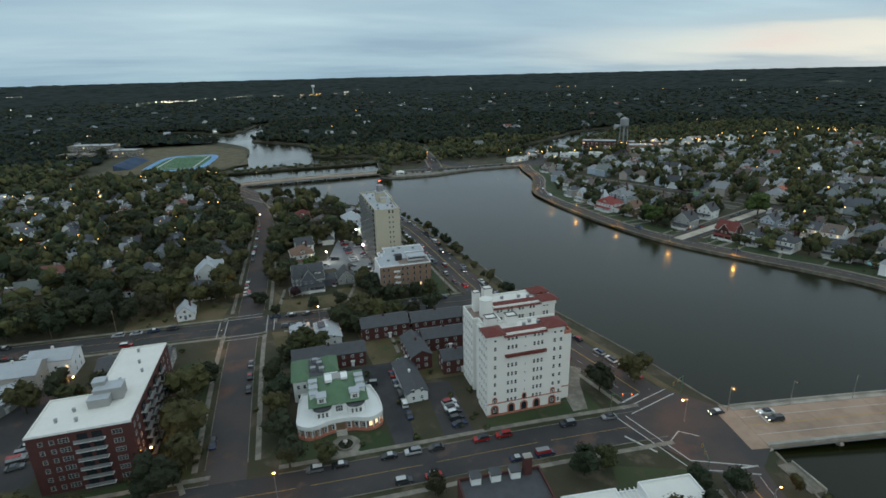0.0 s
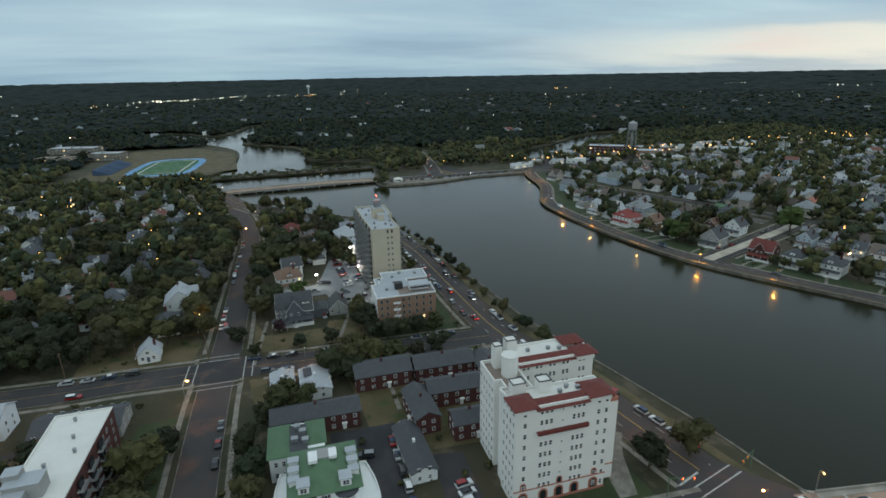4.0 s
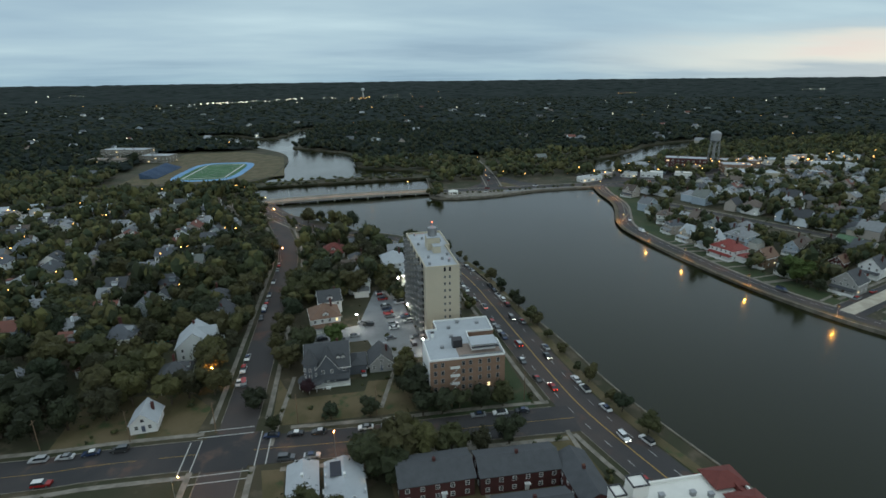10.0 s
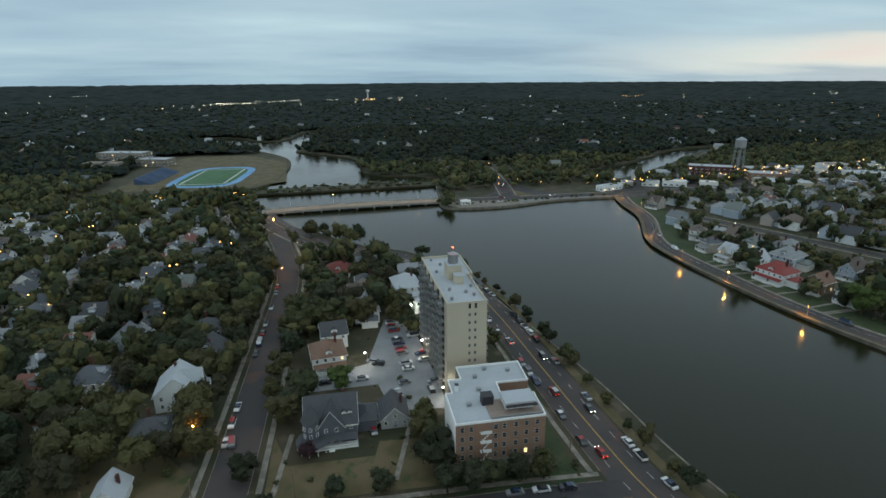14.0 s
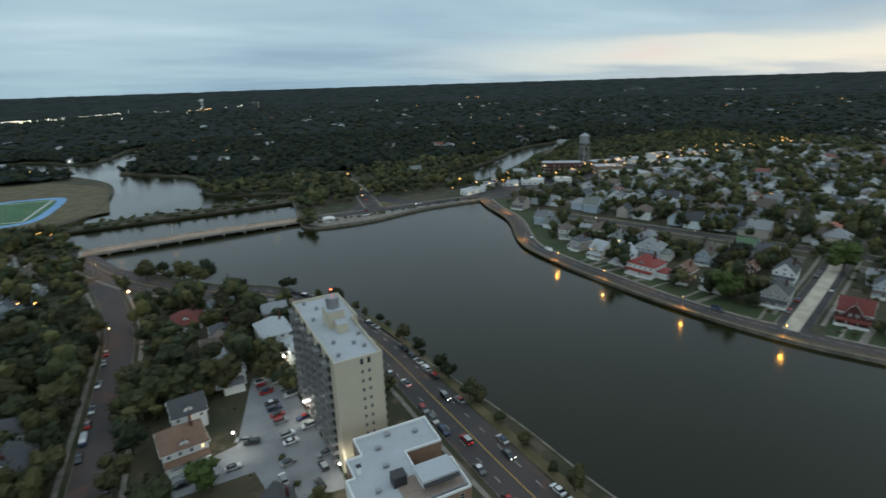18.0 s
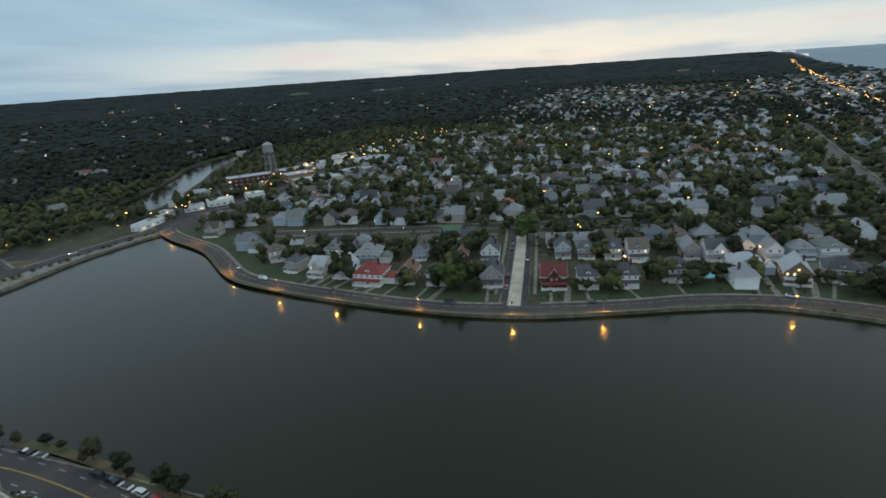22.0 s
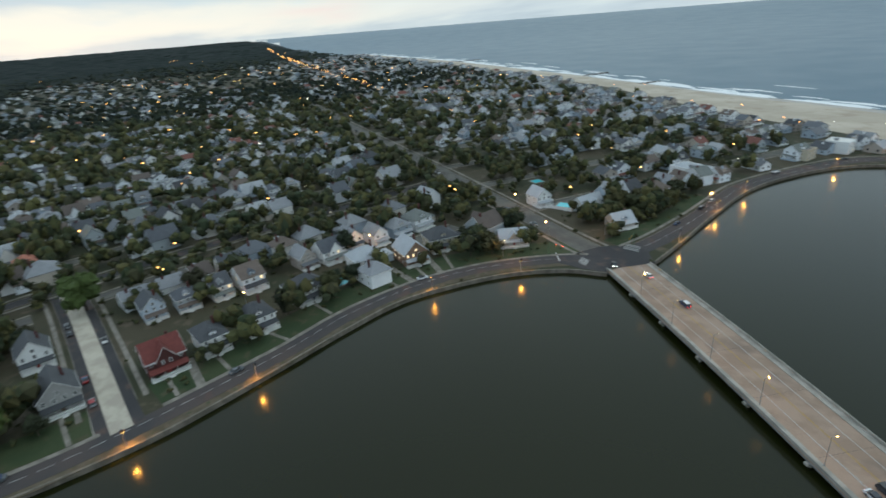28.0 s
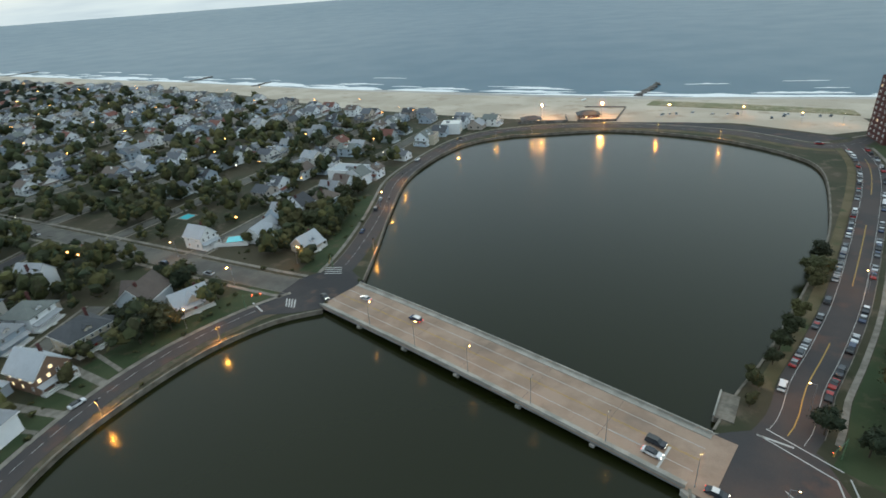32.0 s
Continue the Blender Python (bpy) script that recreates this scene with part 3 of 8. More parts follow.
CORE = [("lake_drive", [(118, 92), (113, 115), (109.5, 143), (105, 175), (98.5, 213), (97.5, 240), (98, 278), (98.5, 330), (95, 362), (86, 392), (70, 420), (50, 437), (24, 463), (2, 505), (-10, 540), (-14, 556)], 15.0),
        ("forward", [(-28, -60), (-20, 60), (-16.5, 135), (-12, 205), (-7.5, 240), (-2, 300), (3, 357), (6, 402), (3, 450), (-4, 495)], 11.0),
        ("cross", [(-420, 285), (-200, 250), (-73, 232), (-42, 229.5), (-12, 226), (26, 220.5), (66, 216.5), (93, 213)], 13.0),
        ("front", [(-300, 150), (-60, 127), (0, 119.5), (35, 115.5), (68, 112), (112, 106)], 13.0),
        ("east_shore", [(118, 92), (110, 76), (106, 59), (99, 38), (89.5, 5), (76, -55), (65, -110), (60, -150), (62, -190)], 12.5),
        ("north_shore", [(330, 546), (300, 541), (285, 512), (270, 462), (240, 408), (234, 372), (233.7, 336), (234.2, 300), (238, 270), (246, 243), (254.5, 221), (263.5, 200), (275.5, 177.5), (283, 154.5), (286.5, 130), (284, 106), (275, 80), (263, 62)], 7.8),
        ("ocean", [(263, 62), (269, 30), (281, -8), (292, -36), (301.5, -64), (304, -108), (300, -153), (282, -181), (240, -205), (180, -214), (124, -206), (85, -184), (62, -190), (20, -215), (-200, -235)], 10.0),
        ("avenue", [(263, 62), (300, 63.5), (440, 63), (800, 66), (1500, 60)], 11.0),
        ("second_bridge", [(-60, 575), (-14, 562), (60, 564), (132, 563)], 13.0),
        ("west_end", [(132, 563), (190, 556), (250, 552), (330, 546), (420, 545), (560, 560), (760, 575)], 11.0),
        ("far_main", [(195, 556), (215, 640), (235, 760), (250, 900), (270, 1200)], 9.0),
        ("north_cross", [(300, 470), (347, 341), (368, 288), (390, 215), (425, 70)], 7.5),
        ("pale_lane", [(246, 249), (300, 264), (335, 274), (364, 283)], 12.5)]
for name, pts, width in CORE:
    ROADS[name] = (smooth(pts, step=6), width)
LOOK = {"avenue": "street", "lake_drive": "brick_road", "forward": "brick_road", "east_shore": "brick_road", "north_shore": "brick_road", "ocean": "brick_road"}
for name, pts, width in CORE:
    near_water = name in ("lake_drive", "north_shore", "ocean", "east_shore")
    sides = {"lake_drive": (1,), "north_shore": (1,), "ocean": (1,), "east_shore": (-1,), "second_bridge": ()}.get(name, (1, -1))
    road(name, pts, width, LOOK.get(name, "asphalt"), walk=1.5 if near_water else 1.6, verge=0.2 if name == "north_shore" else 2.0, sides=sides, z=0.03 + 0.004 * [c[0] for c in CORE].index(name),
         label="reddish worn street with asphalt patches" if LOOK.get(name) == "brick_road" else "worn grey asphalt street")
# pale concrete lane between parking strips
ln = ROADS["pale_lane"][0]
strip("road_lane_centre", ln, 3.0, -3.0, 0.0, 0.10, "pale_road", label="pale concrete lane running up from the lake", category="road")

strip("verge_north_shore", ROADS["north_shore"][0], -4.1, -7.0, -0.05, 0.09, "verge", label="worn grass and gravel verge along the lake wall", category="verge")

# lane paint
dashes("marking_lake_drive", ROADS["lake_drive"][0], 0.0, 0.35, 400, 0, 0.088, "paint_yellow")
for d in (4.2, -4.2):
    dashes("marking_lake_drive", ROADS["lake_drive"][0], d, 0.16, 3, 6, 0.088, "paint_white")
dashes("marking_east_shore", ROADS["east_shore"][0], 0.0, 0.3, 60, 40, 0.088, "paint_yellow")
for d in (3.7, -3.7):
    dashes("marking_east_shore", ROADS["east_shore"][0], d, 0.15, 500, 0, 0.088, "paint_white")
dashes("marking_north_shore", ROADS["north_shore"][0], 0.6, 0.15, 4, 2, 0.088, "paint_white")
dashes("marking_ocean", ROADS["ocean"][0], 0.0, 0.15, 4, 3, 0.088, "paint_white")
dashes("marking_front", ROADS["front"][0], 0.0, 0.14, 30, 4, 0.088, "paint_yellow")
dashes("marking_cross", ROADS["cross"][0], 0.0, 0.14, 60, 6, 0.088, "paint_yellow")


def stripe(bm, p, q, w, z=0.104):
    p, q = Vector(p), Vector(q)
    t = (q - p).normalized()
    s = Vector((-t.y, t.x)) * w / 2
    bm.faces.new([bm.verts.new((*c, z)) for c in (p + s, p - s, q - s, q + s)])


# paved junctions
def paved(name, outline, z, mat="asphalt"):
    bm = bmesh.new()
    prism(bm, outline, -0.3, z)
    bmesh.ops.recalc_face_normals(bm, faces=bm.faces)
    return tagged(mesh_object(name, bm, mat), "dark worn asphalt of a junction", "road", "", "structure")


paved("road_junction_south", [(105, 84), (114, 78), (124, 83.5), (128, 86), (131.5, 103), (127, 110), (120, 122), (104, 121), (97, 114), (98, 101)], 0.095, "brick_road")
paved("road_junction_north", [(251.5, 50.5), (262, 44), (270, 46), (277, 57), (277, 70), (281, 80), (273, 84), (263, 79), (254.5, 72.5)], 0.097, "asphalt")
paved("road_junction_cross", [(-19, 219), (-4, 217), (-1, 233), (-16, 235)], 0.091, "asphalt")

# crosswalk and stop lines at the junctions
bm = bmesh.new()
for p, q, w in (((103, 90), (118, 81.5), 0.35), ((101.5, 87), (116, 79), 0.35), ((110.5, 83.2), (118, 81.8), 0.6),
                ((103, 90), (99.5, 113), 0.35), ((100.5, 88.5), (96.5, 113), 0.35), ((97, 96), (93, 105), 0.6),
                ((102, 113), (122, 117), 0.35), ((101, 116), (121, 120), 0.35), ((103, 119), (111, 121), 0.6), ((103, 98), (109, 101), 0.3), ((109, 101), (113, 97), 0.3)):
    stripe(bm, p, q, w)
for s in (-1, 1):
    for k in (0, 3.0):
        stripe(bm, (-19, 226 + s * (8.5 + k)), (-3, 224.5 + s * (8.5 + k)), 0.3)
        stripe(bm, (-10.5 + s * (8.5 + k), 217.5), (-9.0 + s * (8.5 + k), 233), 0.3)
for x in range(4):
    stripe(bm, (268 + x * 1.2, 71 + x * 0.2), (264.5 + x * 1.2, 76), 0.5)
    stripe(bm, (270 + x * 1.0, 50.5 - x * 1.4), (263.5 + x * 1.0, 48 - x * 1.4), 0.5)
stripe(bm, (282, 78.5), (274, 82), 0.6)
tagged(mesh_object("marking_crosswalk", bm, "paint_white"), "white crosswalk and stop lines", "road marking", "", "structure")

# ---------------------------------------------------------------- bridges
def span(name, p, q, width, label, piers, lamps_side=None):
    """A low road bridge from p to q: deck, kerbs, parapets, piers, lane paint."""
    p, q = Vector(p), Vector(q)
    d = q - p
    n = d.length
    ob = thing(name, Matrix.Translation((p.x, p.y, 0)) @ Matrix.Rotation(math.atan2(d.y, d.x), 4, "Z"), label, "bridge")
    h = width / 2

    def camber(x):
        return 0.25 + 1.0 * math.sin(math.pi * min(max(x / n, 0), 1))

    def band(y0, y1, lo, hi, mat, nm, lab="", x0=0.0, x1=None):
        bm = bmesh.new()
        prev = None
        x1 = n if x1 is None else x1
        k = 24
        for i in range(k + 1):
            x = x0 + (x1 - x0) * i / k
            z = camber(x)
            row = [bm.verts.new((x, y, z + e)) for y, e in ((y0, lo), (y1, lo), (y1, hi), (y0, hi))]
            if prev:
                for j in range(4):
                    bm.faces.new((prev[j], row[j], row[(j + 1) % 4], prev[(j + 1) % 4]))
            else:
                bm.faces.new(row[::-1])
            prev = row
        bm.faces.new(prev)
        bmesh.ops.recalc_face_normals(bm, faces=bm.faces)
        return part(nm, bm, mat, ob, lab)

    band(-h, h, -0.9, 0.0, "bridge_deck", "deck", "tan concrete deck with tyre wear, lamp warmth in its colour")
    for s in (-1, 1):
        a, b = sorted((s * h, s * (h - 1.9)))
        band(a, b, 0.004, 0.18, "concrete", "footway", "pale concrete footway")
        a, b = sorted((s * h, s * (h - 0.3)))
        band(a, b, 0.18, 0.95, "concrete", "parapet", "weathered concrete parapet")
        a, b = sorted((s * (h + 0.02), s * (h + 0.14)))
        band(a, b, -0.75, -0.35, "metal", "conduit", "grey pipe along the edge")
    for y in (-0.18, 0.18):
        band(y - 0.07, y + 0.07, 0.004, 0.012, "paint_yellow", "centre_line", "faded yellow line")
    for y in (-h * 0.42, h * 0.42):
        band(y - 0.08, y + 0.08, 0.004, 0.012, "paint_white", "lane_line", "worn white line")
    for i in range(piers):
        x = n * (i + 1) / (piers + 1)
        z = camber(x)
        bm = boxes((x - 0.6, x + 0.6, -h - 0.6, h + 0.6, z - 1.6, z - 0.9))
        for j in range(5):
            y = -h + 0.8 + j * (width - 1.6) / 4
            tube(bm, (x, y, -3), (x, y, z - 1.6), 0.45, 0.45)
        part("pier", bm, "concrete", ob)
        part("deck_joint", boxes((x - 0.03, x + 0.03, -h + 2, h - 2, z + 0.002, z + 0.014)), "dark_metal", ob)
    for x in (0.0, n):
        s = 1 if x else -1
        bm = bmesh.new()
        prism(bm, [(x - s * 0.6, -h - 0.8), (x + 2.6 * s, -h - 2), (x + 2.6 * s, h + 2), (x - s * 0.6, h + 0.8)][::s], -3, 0.07)
        bmesh.ops.recalc_face_normals(bm, faces=bm.faces)
        part("abutment", bm, "concrete", ob)
    return ob, n, camber


BRIDGE, BRIDGE_LEN, bridge_z = span("road_bridge", (129.7, 95.1), (253.7, 62.1), 19.3, "low concrete road bridge of tan deck over the lake", 5)
bm = bmesh.new()
stripe(bm, (6.5, 0.4), (6.5, 8.0), 0.6, 0.60)
stripe(bm, (7, 3.9), (20, 3.9), 0.15, 0.75)
part("stop_line", bm, "paint_white", BRIDGE, "white stop line")
part("end_apron", boxes((-5.5, 0.3, -9.8, 9.8, 0.0, 0.2)), "bridge_deck", BRIDGE, "worn concrete apron")
BR2, BR2_LEN, br2_z = span("road_bridge", (-14, 562), (132, 563), 15.0, "long low concrete bridge at the lake's west end", 9)

# railway causeway with scrub
bm = bmesh.new()
prism(bm, [(-60, 636), (160, 633), (165, 656), (-60, 660)], -2.6, 0.7)
bmesh.ops.recalc_face_normals(bm, faces=bm.faces)
tagged(mesh_object("causeway", bm, "soil"), "earth railway causeway across the lake", "causeway", "", "structure")

# ---------------------------------------------------------------- windows and roofs
CACHE = {}


def window_mesh(w, h, frame="trim", glass="glass", bars=1, sill=True):
    """A framed window; x along the wall, outward is -y."""
    key = ("window", w, h, frame, glass, bars)
    if key not in CACHE:
        t = 0.11
        xs, zs = [-w / 2, -w / 2 + t], [0.0, t]
        n = bars if (bars > 1 or w > 1.5) else 0
        for i in range(n):
            x = -w / 2 + w * (i + 1) / (n + 1)
            xs += [x - 0.05, x + 0.05]
        zs += [h / 2 - 0.04, h / 2 + 0.04]
        xs += [w / 2 - t, w / 2]
        zs += [h - t, h]
        bm = bmesh.new()
        ring = {}

        def vert(i, j, y):
            if (i, j, y) not in ring:
                ring[i, j, y] = bm.verts.new((xs[i], y, zs[j]))
            return ring[i, j, y]

        NX, NZ = len(xs) - 1, len(zs) - 1
        pane = lambda i, j: 0 <= i < NX and 0 <= j < NZ and i % 2 == 1 and j % 2 == 1
        for i in range(NX):
            for j in range(NZ):
                y = -0.02 if pane(i, j) else -0.08
                bm.faces.new([vert(i, j, y), vert(i + 1, j, y), vert(i + 1, j + 1, y), vert(i, j + 1, y)]).material_index = 1 if pane(i, j) else 0
                if pane(i, j):
                    q = [(i, j), (i + 1, j), (i + 1, j + 1), (i, j + 1)]
                    for (a0, b0), (a1, b1) in zip(q, q[1:] + q[:1]):
                        bm.faces.new([vert(a0, b0, -0.08), vert(a1, b1, -0.08), vert(a1, b1, -0.02), vert(a0, b0, -0.02)])
        edge = [(i, 0) for i in range(NX)] + [(NX, j) for j in range(NZ)] + [(i, NZ) for i in range(NX, 0, -1)] + [(0, j) for j in range(NZ, 0, -1)]
        for (a0, b0), (a1, b1) in zip(edge, edge[1:] + edge[:1]):
            bm.faces.new([vert(a1, b1, -0.08), vert(a0, b0, -0.08), vert(a0, b0, 0.03), vert(a1, b1, 0.03)])
        me = bpy.data.meshes.new("window")
        bm.to_mesh(me)
        bm.free()
        me.materials.append(MATS[frame])
        me.materials.append(MATS[glass])
        CACHE[key] = me
    return CACHE[key]


def on_wall(p, q, x, z):
    """A pose on the wall from p to q (outside on its right), x metres along it."""
    d = Vector(q) - Vector(p)
    w = Vector(p) + d.normalized() * x
    return Matrix.Translation((w.x, w.y, z)) @ Matrix.Rotation(math.atan2(d.y, d.x), 4, "Z")


RW = random.Random(11)


def windows(ob, p, q, xs, zs, w=1.1, h=1.5, frame="trim", lit_share=0.03, bars=1):
    for z in zs:
        for x in xs:
            glass = "lit_glass" if RW.random() < lit_share else "glass"
            share("window", window_mesh(w, h, frame, glass, bars), ob, on_wall(p, q, x, z))


def hip(bm, x0, x1, y0, y1, z, rise, over=0.5, mat=0, thick=0.18):
    """A hipped roof with an overhang; pyramid where square."""
    x0, x1, y0, y1 = x0 - over, x1 + over, y0 - over, y1 + over
    w, d = x1 - x0, y1 - y0
    r = min(w, d) / 2
    a = [(x0, y0), (x1, y0), (x1, y1), (x0, y1)]
    if w >= d:
        top = [(x0 + r, (y0 + y1) / 2), (x1 - r, (y0 + y1) / 2)]
        faces = [(0, 1, 5, 4), (1, 2, 5), (2, 3, 4, 5), (3, 0, 4)]
    else:
        top = [((x0 + x1) / 2, y0 + r), ((x0 + x1) / 2, y1 - r)]
        faces = [(0, 1, 4), (1, 2, 5, 4), (2, 3, 5), (3, 0, 4, 5)]
    lo = [bm.verts.new((x, y, z - thick)) for x, y in a]
    v = [bm.verts.new((x, y, z)) for x, y in a] + [bm.verts.new((x, y, z + rise)) for x, y in top]
    if (Vector(top[0]) - Vector(top[1])).length < 0.02:
        v[5] = v[4]
    for f in faces:
        seen = []
        for i in f:
            if v[i] not in seen:
                seen.append(v[i])
        bm.faces.new(seen).material_index = mat
    for i in range(4):
        bm.faces.new((lo[i], lo[(i + 1) % 4], v[(i + 1) % 4], v[i])).material_index = mat
    bm.faces.new(lo[::-1]).material_index = mat
    return bm


def gable(bm, x0, x1, y0, y1, z, rise, over=0.5, along_x=True, mat=0, thick=0.2):
    """A two-sided roof, ridge along x or y."""
    def P(a, b, c):
        return (a, b, c) if along_x else (b, a, c)
    if not along_x:
        x0, x1, y0, y1 = y0, y1, x0, x1
    m = (y0 + y1) / 2
    s = rise / (m - y0)
    lo = z - over * s
    for sgn, ya in ((1, y0 - over), (-1, y1 + over)):
        q = [P(x0 - over, ya, lo), P(x1 + over, ya, lo), P(x1 + over, m, z + rise), P(x0 - over, m, z + rise)]
        t = [bm.verts.new((a, b, c + thick)) for a, b, c in q]
        u = [bm.verts.new(c) for c in q]
        fs = [t, u[::-1]] + [[u[i], u[(i + 1) % 4], t[(i + 1) % 4], t[i]] for i in range(4)]
        for f in fs:
            bm.faces.new(f).material_index = mat
    bmesh.ops.recalc_face_normals(bm, faces=bm.faces)
    return bm


def gable_wall(bm, x0, x1, y0, y1, z, rise, along_x=True, mat=0):
    """The wall triangles under a two-sided roof."""
    if along_x:
        m = (y0 + y1) / 2
        for x, k in ((x0, 1), (x1, -1)):
            f = [(x, y1, z), (x, y0, z), (x, m, z + rise)][::k]
            bm.faces.new([bm.verts.new(c) for c in f]).material_index = mat
    else:
        m = (x0 + x1) / 2
        for y, k in ((y0, 1), (y1, -1)):
            f = [(x0, y, z), (x1, y, z), (m, y, z + rise)][::k]
            bm.faces.new([bm.verts.new(c) for c in f]).material_index = mat
    return bm


def parapet(ob, outline, z, h=0.7, t=0.3, mat="white_paint", name="parapet"):
    bm = bmesh.new()
    ln = [Vector(p) for p in outline]
    n = len(ln)
    inner = []
    for i in range(n):
        a, b, c = ln[i - 1], ln[i], ln[(i + 1) % n]
        d1, d2 = (b - a).normalized(), (c - b).normalized()
        n1, n2 = Vector((-d1.y, d1.x)), Vector((-d2.y, d2.x))
        k = 1 + n1.dot(n2)
        inner.append(b + (n1 + n2) / max(k, 0.3) * t)
    rings = [[bm.verts.new((*p, e)) for p in ring] for ring, e in ((ln, z), (ln, z + h), (inner, z + h), (inner, z))]
    for lower, upper in zip(rings, rings[1:]):
        for i in range(n):
            j = (i + 1) % n
            bm.faces.new((lower[i], lower[j], upper[j], upper[i]))
    return part(name, bm, mat, ob)


def block(ob, outline, z0, z1, wall, roof, name="wall", roof_name="roof"):
    bm = bmesh.new()
    prism(bm, outline, z0, z1 - 0.05)
    a = part(name, bm, wall, ob)
    bm = bmesh.new()
    prism(bm, outline, z1 - 0.05, z1)
    part(roof_name, bm, roof, ob)
    return a


def rect(x0, x1, y0, y1):
    return [(x0, y0), (x1, y0), (x1, y1), (x0, y1)]


def roof_box(ob, name, x0, x1, y0, y1, z0, z1, mat="grey_wall", cap="cool_roof", label=""):
    bm = boxes((x0, x1, y0, y1, z0, z1))
    a = part(name, bm, mat, ob, label)
    part("cap", boxes((x0 - 0.1, x1 + 0.1, y0 - 0.1, y1 + 0.1, z1, z1 + 0.18)), cap, a)
    return a


def at(x, y, turn, z=0.0):
    return Matrix.Translation((x, y, z)) @ Matrix.Rotation(radians(turn), 4, "Z")


# ---------------------------------------------------------------- white apartment house with red tile trim
APT = thing("apartment_building", at(59.6, 128.2, -4.6), "nine storey white stucco apartment house with red tile roof trim", "apartment building")
FL = [1.3 + 3.05 * i for i in range(9)]
block(APT, rect(0, 25, 0, 8.2), 0, 27.6, "stucco", "white_roof")
block(APT, rect(25, 29, 2.5, 8), 0, 23.5, "stucco", "gravel_roof")
block(APT, [(0.6, 8.2), (9, 8.2), (9, 26), (0.6, 26), (0.6, 15.5), (2.4, 15.5), (2.4, 12), (0.6, 12)], 0, 25.6, "stucco", "gravel_roof")
block(APT, rect(9, 31.5, 19, 29), 0, 27.6, "stucco", "white_roof")
parapet(APT, [(0.6, 8.2), (9, 8.2), (9, 26), (0.6, 26), (0.6, 15.5), (2.4, 15.5), (2.4, 12), (0.6, 12)], 25.6, 1.1, 0.35, "stucco")
parapet(APT, rect(25, 29, 2.5, 8), 23.5, 1.0, 0.3, "terracotta")


def tile_skirt(ob, p, q, z, out=0.7, inn=2.4, rise=1.7):
    """A sloping tile apron along a roof edge, outside on the right of p to q."""
    d = (Vector(q) - Vector(p)).normalized()
    r = Vector((d.y, -d.x))
    a = [Vector(p) + r * out, Vector(q) + r * out, Vector(q) - r * inn, Vector(p) - r * inn]
    bm = bmesh.new()
    lo = [bm.verts.new((*c, z)) for c in a]
    hi = [bm.verts.new((*c, e)) for c, e in zip(a, (z + 0.12, z + 0.12, z + rise, z + rise))]
    for f in (hi, lo[::-1], [lo[0], lo[1], hi[1], hi[0]], [lo[1], lo[2], hi[2], hi[1]], [lo[2], lo[3], hi[3], hi[2]], [lo[3], lo[0], hi[0], hi[3]]):
        bm.faces.new(f)
    part("tile_skirt", bm, "red_tile", ob)


tile_skirt(APT, (5.2, 0), (19.2, 0), 27.0)
tile_skirt(APT, (9, 19), (26, 19), 27.0)
tile_skirt(APT, (31.5, 22.5), (31.5, 25.5), 27.0)
for x0, x1, y0, y1 in ((-0.4, 5.2, -0.5, 5.2), (19.2, 25.4, -0.5, 6), (26, 31.9, 18.1, 23), (25.5, 31.5, 25, 29.6)):
    part("pavilion_wall", boxes((x0 + 0.3, x1 - 0.3, y0 + 0.3, y1 - 0.3, 26.5, 28.3)), "stucco", APT)
    bm = bmesh.new()
    hip(bm, x0, x1, y0, y1, 28.3, 1.5, 0.5)
    part("pavilion_roof", bm, "red_tile", APT)
parapet(APT, rect(0, 25, 0, 8.2), 27.6, 0.6, 0.3, "stucco")
parapet(APT, rect(9, 31.5, 19, 29), 27.6, 0.6, 0.3, "stucco")
for x0, x1, y0, y1, z1 in ((2.0, 5.4, 6.6, 9.4, 30.2), (8.4, 11.6, 5.4, 8.2, 30.6), (3.4, 5.6, 22.4, 25, 32.2), (7.2, 10.2, 23.2, 26, 32.8)):
    roof_box(APT, "stair_tower", x0, x1, y0, y1, 25.6, z1, "stucco", "white_roof")
    parapet(APT, rect(x0 - 0.1, x1 + 0.1, y0 - 0.1, y1 + 0.1), z1 + 0.18, 0.25, 0.2, "dark_metal", "tower_coping")
bm = bmesh.new()
prism(bm, [(6.2 + 2.2 * math.cos(k * math.pi / 4 + 0.39), 18.6 + 2.2 * math.sin(k * math.pi / 4 + 0.39)) for k in range(8)], 25.6, 31.4)
tank = part("lift_tower", bm, "stucco", APT)
bm = bmesh.new()
prism(bm, [(6.2 + 2.4 * math.cos(k * math.pi / 4 + 0.39), 18.6 + 2.4 * math.sin(k * math.pi / 4 + 0.39)) for k in range(8)], 31.4, 31.7)
part("cap", bm, "white_roof", tank)
front = ((0, 0), (25, 0))
windows(APT, *front, (2.4, 21.9, 24.0), FL, 0.95, 1.45, "stucco", lit_share=0.0)
windows(APT, *front, (6.7, 7.95, 9.2, 15.2, 16.45, 17.7), FL[1:], 0.9, 1.5, "stucco", lit_share=0.0)
windows(APT, *front, (12.2,), FL[2:], 0.6, 0.8, "stucco", lit_share=0.0)
windows(APT, (29, 2.5), (29, 8), (1.0, 2.2, 3.6, 4.8), FL[:8], 0.9, 1.4, "stucco", lit_share=0.0)
windows(APT, (31.5, 19), (31.5, 29), (1.8, 3.2, 7.4, 8.8), FL, 0.9, 1.4, "stucco", lit_share=0.0)
windows(APT, (25, 0), (25, 2.5), (1.2,), FL, 0.8, 1.3, "stucco", lit_share=0.0)
